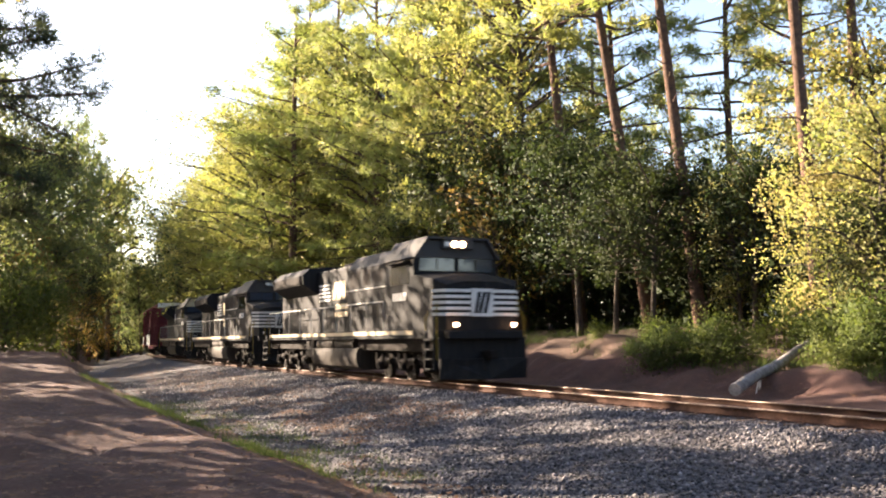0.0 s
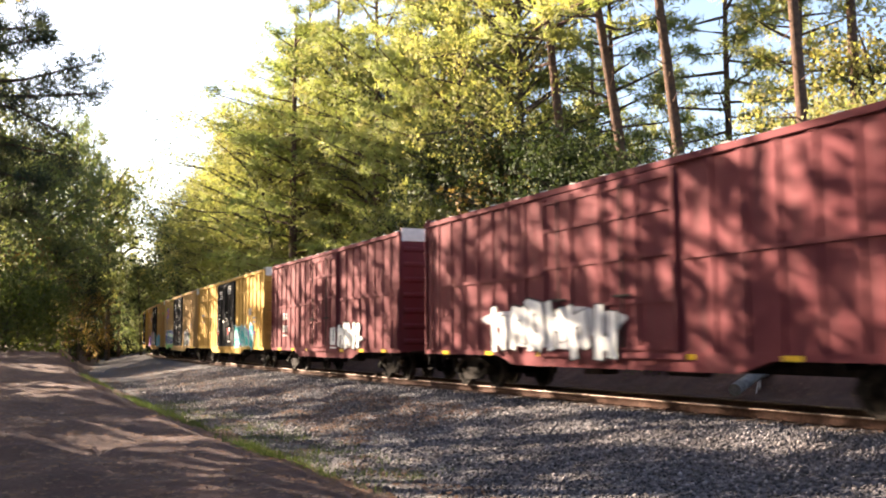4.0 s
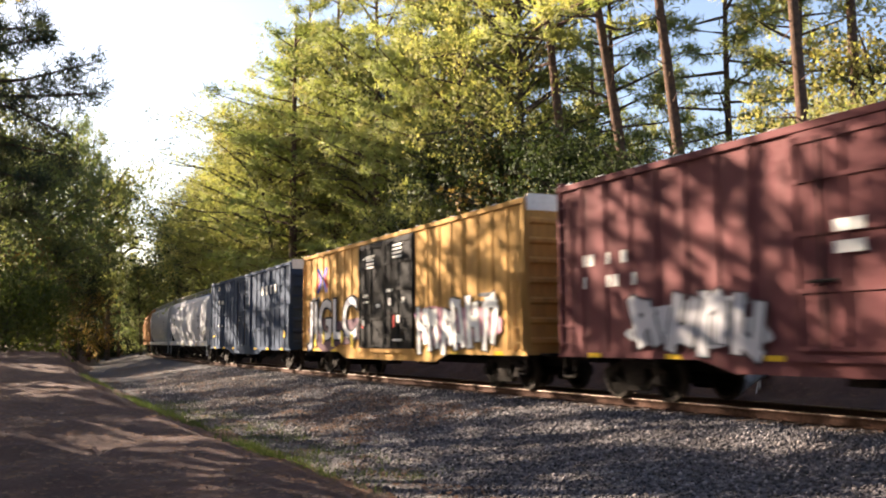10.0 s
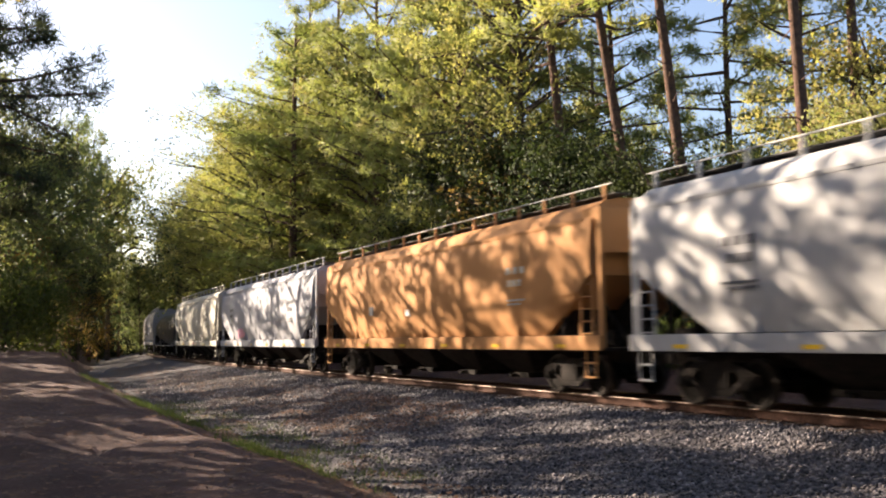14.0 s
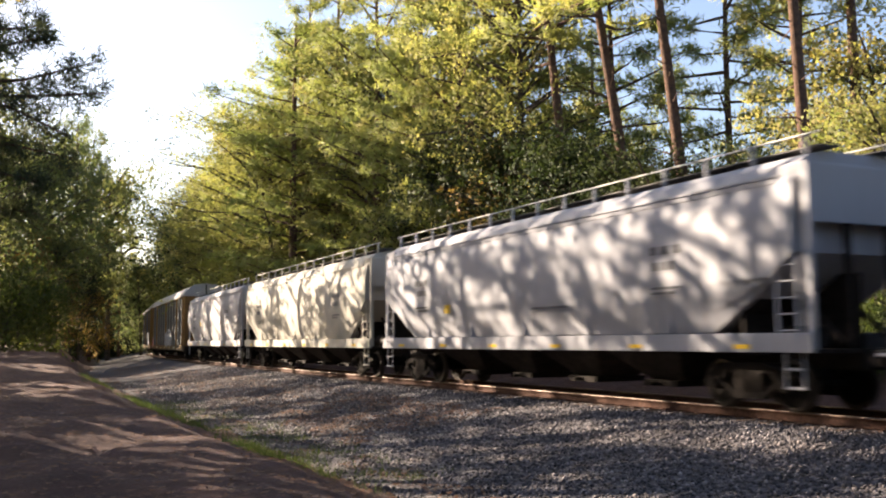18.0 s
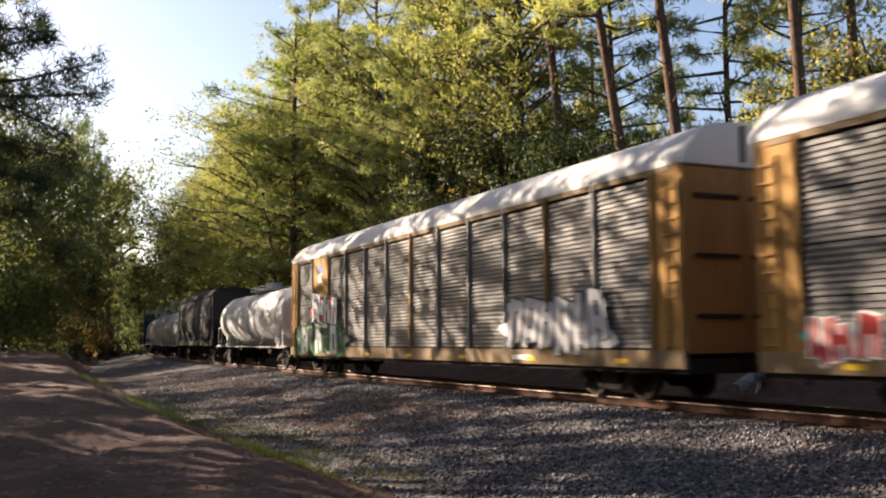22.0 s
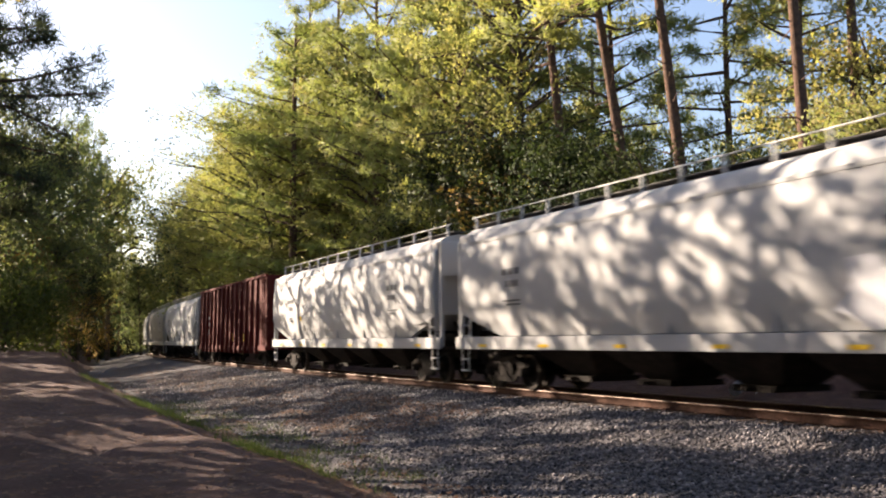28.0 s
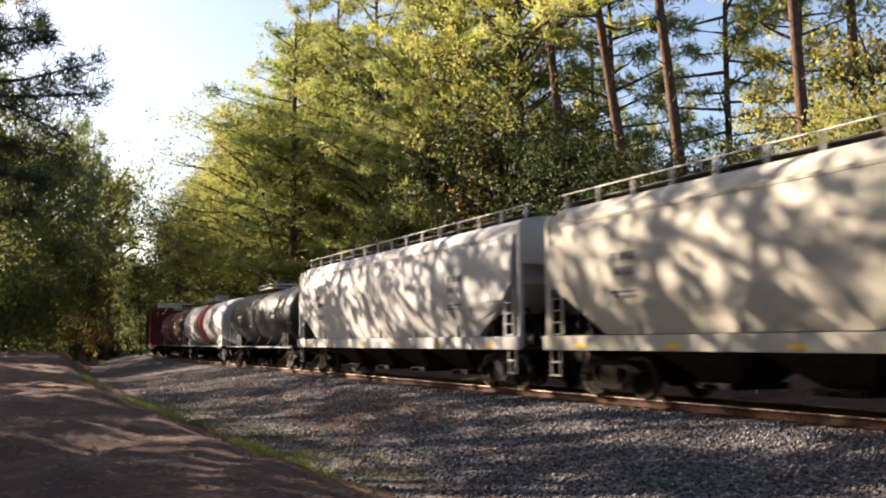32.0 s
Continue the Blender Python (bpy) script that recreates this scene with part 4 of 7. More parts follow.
def graffiti(root, x, z, w, h, y, cols, letters, seed):
    """A sprayed piece: a cloud, outlined fat letters that cannot be read, with highlights."""
    r = np.random.RandomState(seed)
    back, edge, fill = cols[:3]
    second = cols[3] if len(cols) > 3 else fill
    bm = bmesh.new()
    blob(bm, x, z + h / 2, w * 0.96, h * 0.72, y - 0.004, seed, n=48, wob=0.3)
    cloud = part("graffiti_cloud", bm, SPRAY[back], root)
    step = w / letters

    def stroke(bm, x0, z0, x1, z1, t, yy):
        dx, dz = x1 - x0, z1 - z0
        n = math.hypot(dx, dz) or 1.0
        px, pz, ex, ez = -dz / n * t, dx / n * t, dx / n * t * 0.5, dz / n * t * 0.5
        sheet_xz(bm, [(x0 - ex + px, z0 - ez + pz), (x0 - ex - px, z0 - ez - pz), (x1 + ex - px, z1 + ez - pz), (x1 + ex + px, z1 + ez + pz)], yy, 0.004)
    for i in range(letters):
        # slanted fat bars side by side, joined by a cross bar, each with its outline
        cx = x - w / 2 + step * (i + 0.5)
        lean, hh = 0.14 * r.normal(), h * (0.74 + 0.2 * r.rand())
        zb = z + h * 0.5 - hh * 0.5 + h * 0.06 * r.normal()
        t = step * (0.13 + 0.04 * r.rand())
        k = step * 0.27
        lines = [(cx - k, zb, cx - k + lean, zb + hh), (cx + k, zb + hh * 0.25 * r.rand(), cx + k + lean, zb + hh * (0.75 + 0.25 * r.rand()))]
        m = zb + hh * (0.15 + 0.7 * r.rand())
        lines.append((cx - k, m, cx + k + lean * 0.5, m + 0.2 * hh * r.normal()))
        if r.rand() < 0.5:
            lines.append((cx - k + lean, zb + hh * 0.95, cx + k + lean, zb + hh * (0.8 + 0.15 * r.rand())))
        yo = y - 0.012 - 0.006 * (i % 2)
        for q, (x0, z0, x1, z1) in enumerate(lines):
            part("graffiti_outline", built(stroke, x0, z0, x1, z1, t + 0.05, yo - 0.0005 * q), SPRAY[edge], cloud)
            part("graffiti_bar", built(stroke, x0, z0, x1, z1, t, yo - 0.003 - 0.0005 * q), SPRAY[second if i % 2 else fill], cloud)


# ---- box cars ----
def boxcar(a, b, label, body, grid=0, door=None, door_w=4.9, top=4.98, posts=17, band=None, roofmat=None, doors=2, texts=True, name="boxcar"):
    """A high box car: sheeted sides with outside posts, plug doors, ribbed ends, roof, ladders."""
    L, d = b - a, (a + b) / 2
    h, W = L / 2, 1.54
    root = car_root(name, label, "train car", d)
    z0, zs = 0.93, top - 0.1
    door = door or body
    hw = door_w / 2
    for s in (-1, 1):
        part("side_wall", built(bx, -h, h, s * W - 0.03, s * W + 0.03, z0, zs), body, root)
        part("top_chord", built(bx, -h, h, s * (W + 0.05) - 0.05, s * (W + 0.05) + 0.05, zs - 0.1, zs + 0.04, 0.015), body, root)
        sill = [(-h, z0 + 0.12), (-h, z0 - 0.02), (-hw - 2.4, z0 - 0.02), (-hw - 1.5, z0 - 0.26), (hw + 1.5, z0 - 0.26), (hw + 2.4, z0 - 0.02), (h, z0 - 0.02), (h, z0 + 0.12)]
        bm = bmesh.new()
        sheet_xz(bm, sill, s * (W + 0.045) - 0.02, 0.04)
        part("side_sill", bm, body, root)
        # upright posts on both sides of the door
        bm = bmesh.new()
        bx(bm, -0.05, 0.05, -0.05, 0.05, z0 + 0.1, zs - 0.1)
        pm = part("side_post", bm, body, root)
        pm.matrix_basis = pose(-h + 0.06, s * (W + 0.02), 0)
        n = posts // 2
        for i in range(1, n + 1):
            for e in (-1, 1):
                x = e * (hw + 0.12 + (h - hw - 0.2) * i / n)
                if i == n and e < 0:
                    continue
                again("side_post", pm.data, root, pose(x, s * (W + 0.02), 0))
        for g in range(grid):
            z = z0 + (zs - z0) * (g + 1) / (grid + 1) + (0.1 if grid == 3 and g == 2 else 0)
            for e in (-1, 1):
                x0, x1 = e * (hw + 0.15), e * (h - 1.05)
                part("side_rib", built(bx, min(x0, x1), max(x0, x1), s * (W + 0.03) - 0.045, s * (W + 0.03) + 0.045, z - 0.04, z + 0.04), body, root)
        # doors
        if doors:
            dw = door_w / doors
            part("door_track", built(bx, -hw - 0.2, hw + 0.2, s * (W + 0.08) - 0.06, s * (W + 0.08) + 0.06, z0 - 0.02, z0 + 0.1), body, root)
            for k in range(doors):
                x0 = -hw + k * dw
                bm = built(bx, x0 + 0.03, x0 + dw - 0.03, s * (W + 0.06) - 0.03, s * (W + 0.06) + 0.03, z0 + 0.12, zs - 0.12)
                dr = part("door", bm, door, root)
                y = s * (W + 0.1)
                if s > 0:
                    continue
                for zz in (0.2, 1.15, 2.1, 3.0, zs - z0 - 0.28):
                    part("door_rib", built(bx, x0 + 0.06, x0 + dw - 0.06, y - 0.03, y + 0.03, z0 + zz - 0.04, z0 + zz + 0.04), door, dr)
                for xx in (0.08, dw / 2, dw - 0.08):
                    part("door_post", built(bx, x0 + xx - 0.04, x0 + xx + 0.04, y - 0.035, y + 0.035, z0 + 0.15, zs - 0.2), door, dr)
                bm = bmesh.new()
                rod(bm, (x0 + dw * 0.3, y - s * -0.05, z0 + 0.2), (x0 + dw * 0.3, y - s * -0.05, zs - 0.25), 0.025, 6)
                rod(bm, (x0 + dw * 0.3 - 0.3, y - s * -0.06, z0 + 1.3), (x0 + dw * 0.3 + 0.3, y - s * -0.06, z0 + 1.3), 0.03, 6)
                part("lock_bar", bm, P_UNDER, dr)
    for e in (-1, 1):
        ew = part("end_wall", built(bx, e * h - 0.03, e * h + 0.03, -W, W, z0, zs + 0.16), body, root)
        bm = bmesh.new()
        for i in range(7):
            z = z0 + 0.35 + i * (zs - z0 - 0.9) / 6
            prism_pts = [(e * h, z - 0.13), (e * (h + 0.09), z - 0.04), (e * (h + 0.09), z + 0.04), (e * h, z + 0.13)]
            loft(bm, [[(x, -W + 0.06, zz) for x, zz in prism_pts], [(x, W - 0.06, zz) for x, zz in prism_pts]])
        part("end_corrugation", bm, body, ew)
        if band:
            part("end_band", built(bx, e * (h + 0.035) - 0.012, e * (h + 0.035) + 0.012, -W, W, zs - 0.28, zs + 0.15), band, ew, "white painted band")
        part("crossover_step", built(bx, e * (h + 0.06), e * (h + 0.42), -1.2, 1.2, z0 - 0.02, z0 + 0.04), P_UNDER, root)
        for s in (-1, 1):
            ladder(root, e * (h - 0.32), s * (W + 0.1), z0 + 0.1, z0 + 2.1 if e > 0 else zs - 0.3, body, 5 if e > 0 else 9)
            bm = bmesh.new()
            for x in (-0.2, 0.2):
                rod(bm, (e * (h - 0.32) + x, s * W, z0), (e * (h - 0.32) + x, s * W, 0.46), 0.02, 5)
            bx(bm, e * (h - 0.32) - 0.2, e * (h - 0.32) + 0.2, s * W - 0.05, s * W + 0.05, 0.44, 0.48)
            part("sill_step", bm, P_UNDER, root)
    bm = bmesh.new()
    rod(bm, (h + 0.16, 0.6, 1.5), (h + 0.22, 0.6, 1.5), 0.26, 14)
    rod(bm, (h, 0.6, 1.5), (h + 0.2, 0.6, 1.5), 0.04, 6)
    part("brake_wheel", bm, P_UNDER, root)
    # roof with cross ribs
    bm = bmesh.new()
    prism(bm, [(-W - 0.05, zs), (-W - 0.05, zs + 0.05), (0, zs + 0.2), (W + 0.05, zs + 0.05), (W + 0.05, zs)], -h, h)
    for i in range(15):
        x = -h + 0.4 + (L - 0.8) * i / 14
        prism(bm, [(-W - 0.03, zs + 0.04), (-W - 0.03, zs + 0.09), (0, zs + 0.24), (W + 0.03, zs + 0.09), (W + 0.03, zs + 0.04)], x - 0.05, x + 0.05)
    part("roof", bm, roofmat or P_GALVROOF, root)
    bm = bmesh.new()
    bx(bm, -h + 0.3, h - 0.3, -0.35, 0.35, 0.62, 0.95)
    for i in range(9):
        x = -h + 1.2 + (L - 2.4) * i / 8
        bx(bm, x - 0.06, x + 0.06, -1.45, 1.45, 0.78, 0.94)
    part("underframe", bm, P_UNDER, root)
    bm = bmesh.new()
    rod(bm, (1.2, -0.8, 0.72), (2.3, -0.8, 0.72), 0.19, 12)
    part("brake_reservoir", bm, P_UNDER, root)
    part("brake_valve", built(bx, -1.6, -0.9, -1.1, -0.6, 0.5, 0.85, 0.04), P_UNDER, root)
    running_gear(root, L, d, 2.1)
    ys = -W - 0.034
    n = 0
    for x in np.linspace(-h + 1.4, h - 1.4, 7):
        part("reflector", built(bx, x - 0.22, x + 0.22, ys - 0.045, ys - 0.02, z0 - 0.02, z0 + 0.08), C_YELLOWMARK, root)
    return root, h, ys


def railpool_marks(root, h, ys, seed=0, faded=False, along=0.66):
    """Lettering, logo and warning panels of the yellow pool cars, as plain shapes."""
    x = -h + (h - 2.45) * along

    def lift(pts):
        return [(px, 3.25 + (pz - 2.8) * 0.66) for px, pz in pts]
    if not faded:
        bm = bmesh.new()
        sheet_xz(bm, lift([(x - 0.12, 3.0), (x - 0.12, 4.2), (x + 0.12, 4.2), (x + 0.12, 3.0)]), ys - 0.01)
        part("logo_centre", bm, C_WHITE, root)
        for s in (-1, 1):
            bm = bmesh.new()
            sheet_xz(bm, lift([(x + s * 0.1, 3.5), (x + s * 0.1, 3.72), (x + s * 0.5, 4.22), (x + s * 0.72, 4.0), (x + s * 0.42, 3.62), (x + s * 0.74, 3.2), (x + s * 0.52, 3.0)]), ys - 0.014)
            part("logo_arm", bm, C_REDMARK, root)
            bm = bmesh.new()
            sheet_xz(bm, lift([(x + s * 0.04, 3.45), (x + s * 0.04, 3.78), (x + s * 0.5, 4.42), (x + s * 0.66, 4.3), (x + s * 0.2, 3.62), (x + s * 0.66, 2.92), (x + s * 0.5, 2.8)]), ys - 0.018)
            part("logo_bracket", bm, C_BLUEMARK, root)
    yd = ys - 0.1
    r = np.random.RandomState(seed)
    rows = [(-1.5 + 0.15 * i, 4.2 - 0.13 * i, 0.9, 0.07) for i in range(1)] + [(-1.25, 4.25 - 0.13 * i, 0.8 - 0.1 * r.rand(), 0.07) for i in range(4)]
    rows += [(1.2, 4.45 - 0.13 * i, 0.9 - 0.2 * r.rand(), 0.07) for i in range(4)]
    rows += [(-1.7, 2.85, 0.4, 0.12), (-1.7, 2.65, 0.45, 0.07), (0.55, 2.95, 0.5, 0.1), (0.6, 2.5, 0.28, 0.24), (-0.5, 2.45, 0.3, 0.13), (1.7, 2.55, 0.18, 0.18), (-1.9, 1.85, 0.22, 0.2), (1.2, 1.3, 0.8, 0.07), (1.3, 1.9, 0.25, 0.25)]
    bars(root, "door_lettering", C_WHITE, rows, yd)
    bars(root, "warning_label", C_REDMARK, [(0.9, 1.75, 0.14, 0.4), (-2.0, 1.75, 0.12, 0.14)], yd)
    bars(root, "side_lettering", C_DARKMARK, [(-h + 1.7, 2.9, 0.9, 0.22), (-h + 1.7, 2.55, 0.7, 0.16), (h - 2.2, 2.5, 1.0, 0.1), (h - 2.2, 2.3, 0.7, 0.08)], ys - 0.008)


# ---- covered hopper cars ----
def hopper(a, b, label, body, ext=False, top=4.62, bays=4, cut=True, rise=1.0, walk_top=True):
    """A covered hopper with bulging sides, sloped ends, roof walk with stanchions and discharge hoppers."""
    L, d = b - a, (a + b) / 2
    h = L / 2
    root = car_root("covered_hopper_car", label, "train car", d)
    zs = 1.42
    prof_r = [(1.44, zs), (1.53, zs + 0.35), (1.59, zs + 0.9), (1.61, zs + 1.5), (1.58, zs + 2.1), (1.5, zs + 2.6), (1.44, top - 0.52), (1.36, top - 0.3), (1.15, top - 0.14), (0.7, top - 0.04)]
    ring = [(y, z) for y, z in prof_r] + [(-y, z) for y, z in reversed(prof_r)]

    def shell(bm):
        e1, e2 = h - 0.32, h - 2.4
        # side shell: the ends rise as a slope towards the car's ends
        rings = []
        for x, lift in ((-e1, 1.35), (-e1 + 0.5, 0.95), (-e2, 0.0), (e2, 0.0), (e1 - 0.5, 0.95), (e1, 1.35)):
            rings.append([(x, y, max(z, zs + lift * rise) if lift else z) for y, z in ring])
        loft(bm, rings)
    part("tank_shell", built(shell), body, root, smooth_it=True)

    def lip(bm):
        for s in (-1, 1):
            bx(bm, -h + 0.72, h - 0.72, s * 1.47 - 0.05, s * 1.47 + 0.05, top - 0.62, top - 0.54)
            if ext:
                bx(bm, -h + 0.72, h - 0.72, s * 1.44 - 0.04, s * 1.44 + 0.04, top - 0.5, top - 0.46)
    part("roof_lip", built(lip), body, root)
    for s in (-1, 1):
        part("side_sill", built(bx, -h, h, s * 1.5 - 0.06, s * 1.5 + 0.06, 1.06, 1.4, 0.02), body, root)
        for x in np.linspace(-h + 3.6, h - 3.6, bays + 1):
            part("bay_seam", built(bx, x - 0.03, x + 0.03, s * 1.45 - 0.09, s * 1.45 + 0.09, zs, zs + 0.5), body, root)
    for e in (-1, 1):
        # end cage
        for s in (-1, 1):
            part("end_post", built(bx, e * (h - 0.1) - 0.07, e * (h - 0.1) + 0.07, s * 1.42 - 0.05, s * 1.42 + 0.05, 1.1, top - 0.5), body, root)
            # inner posts, braces, slope, bulkhead and web coloured near-black for the recess's shade
            part("end_post", built(bx, e * (h - 0.1) - 0.05, e * (h - 0.1) + 0.05, s * 0.5 - 0.05, s * 0.5 + 0.05, 1.1, top - 0.5), P_UNDER, root)
            part("end_brace", built(rod, (e * (h - 0.15), s * 0.6, 1.2), (e * (h - 2.2), s * 0.6, 3.1), 0.05, 6), P_UNDER, root)
        part("end_sheet", built(bx, e * (h - 0.06) - 0.02, e * (h - 0.06) + 0.02, -1.45, 1.45, top - 1.65 if not cut else top - 1.35, top - 0.35), body, root)
        part("slope_sheet", built(loft, [[(e * (h - 0.74), -1.3, zs + 1.3), (e * (h - 2.6), -1.3, 1.1), (e * (h - 2.6), -1.3, 1.0), (e * (h - 0.7), -1.3, zs + 1.2)], [(e * (h - 0.74), 1.3, zs + 1.3), (e * (h - 2.6), 1.3, 1.1), (e * (h - 2.6), 1.3, 1.0), (e * (h - 0.7), 1.3, zs + 1.2)]]), P_UNDER, root)
        part("end_bulkhead", built(bx, e * (h - 1.75) - 0.03, e * (h - 1.75) + 0.03, -1.36, 1.36, 1.0, 2.0), P_UNDER, root)
        part("end_web", built(prism, [(-0.03, 1.05), (-0.03, 2.45), (0.03, 2.45), (0.03, 1.05)], min(e * (h - 0.3), e * (h - 1.7)), max(e * (h - 0.3), e * (h - 1.7))), P_UNDER, root)
        part("end_platform", built(bx, e * h - e * 0.85, e * h, -1.46, 1.46, 1.05, 1.12), P_UNDER, root)
        bm = built(bx, e * (h - 0.42) - 0.34, e * (h - 0.42) + 0.34, -1.44, 1.44, top - 0.62, top - 0.3, 0.04)
        part("roof_end", bm, body, root)
        for s in (-1, 1):
            ladder(root, e * (h - 0.55), s * 1.5, 1.3, 2.7, body, 5, 0.46)
            bm = bmesh.new()
            for x in (-0.2, 0.2):
                rod(bm, (e * (h - 0.45) + x, s * 1.48, 1.08), (e * (h - 0.45) + x, s * 1.48, 0.45), 0.02, 5)
            for z in (0.46, 0.78):
                bx(bm, e * (h - 0.45) - 0.2, e * (h - 0.45) + 0.2, s * 1.48 - 0.04, s * 1.48 + 0.04, z - 0.02, z + 0.02)
            part("sill_step", bm, body, root)
    # roof walk, its stanchions and the hatch trough
    for s in (-1, 1) if walk_top else ():
        part("running_board", built(bx, -h + 0.1, h - 0.1, s * 0.75 - 0.24, s * 0.75 + 0.24, top + 0.01, top + 0.035), P_WALK, root)
        st = None
        for x in np.linspace(-h + 0.4, h - 0.4, 15):
            if st is None:
                st = part("stanchion", built(bx, -0.03, 0.03, -0.03, 0.03, top - 0.14, top + 0.24), body, root)
                st.matrix_basis = pose(x, s * 1.05, 0)
            else:
                again("stanchion", st.data, root, pose(x, s * 1.05, 0))
        bm = bmesh.new()
        rod(bm, (-h + 0.15, s * 1.05, top + 0.24), (h - 0.15, s * 1.05, top + 0.24), 0.02, 5)
        part("grab_rail", bm, P_GALVROOF, root)
    for x in np.linspace(-h + 2.2, h - 2.2, 8):
        part("roof_hatch", built(bx, x - 0.75, x + 0.75, -0.38, 0.38, top - 0.06, top + 0.1, 0.04), body, root)
    # discharge hoppers below
    span = (L - 7.0) / bays
    for i in range(bays):
        x = -h + 3.5 + span * (i + 0.5)
        hp = part("discharge_hopper", built(loft, [[(x - span * 0.48, -1.4, 1.2), (x + span * 0.48, -1.4, 1.2), (x + span * 0.48, 1.4, 1.2), (x - span * 0.48, 1.4, 1.2)], [(x - 0.5, -0.5, 0.42), (x + 0.5, -0.5, 0.42), (x + 0.5, 0.5, 0.42), (x - 0.5, 0.5, 0.42)]]), P_UNDER, root)
        bm = built(bx, x - 0.55, x + 0.55, -0.75, 0.75, 0.3, 0.43)
        rod(bm, (x, -1.0, 0.36), (x, 1.0, 0.36), 0.045, 8)
        part("outlet_gate", bm, P_TRUCK, hp)
    for e in (-1, 1):
        part("stub_sill", built(bx, min(e * (h - 3.6), e * h), max(e * (h - 3.6), e * h), -0.3, 0.3, 0.75, 1.06), P_UNDER, root)
        part("air_reservoir", built(rod, (e * (h - 1.4), -0.6, 1.33), (e * (h - 0.6), -0.6, 1.33), 0.2, 10), P_UNDER, root)
    running_gear(root, L, d, 2.0)
    for x in np.linspace(-h + 1.6, h - 1.6, 6):
        part("reflector", built(bx, x - 0.2, x + 0.2, -1.575, -1.56, 1.12, 1.2), C_YELLOWMARK, root)
    return root, h


def hopper_marks(root, h, mat=None, left=True, extra=()):
    """Reporting marks and data, as bars that follow the bulging side."""
    m = mat or C_DARKMARK
    x = h - 3.6
    for nm, rows, y in (("car_number", [(x - 0.35, 3.0, 0.2, 0.17), (x, 3.0, 0.2, 0.17), (x + 0.35, 3.0, 0.2, 0.17), (x - 0.3, 2.68, 0.16, 0.17), (x - 0.05, 2.68, 0.16, 0.17), (x + 0.2, 2.68, 0.16, 0.17)], -1.62),
                        ("data_lettering", [(x, 2.3, 0.9, 0.05), (x - 0.1, 2.2, 0.7, 0.05)], -1.6)):
        if left:
            rows = rows + [(-xx * 0.92 - 0.8, z, w, hh) for xx, z, w, hh in rows]
        bars(root, nm, m, rows, y)
    for i, (x, z, w, hh, mt) in enumerate(extra):
        bars(root, "placard", mt, [(x, z, w, hh)], -1.618)


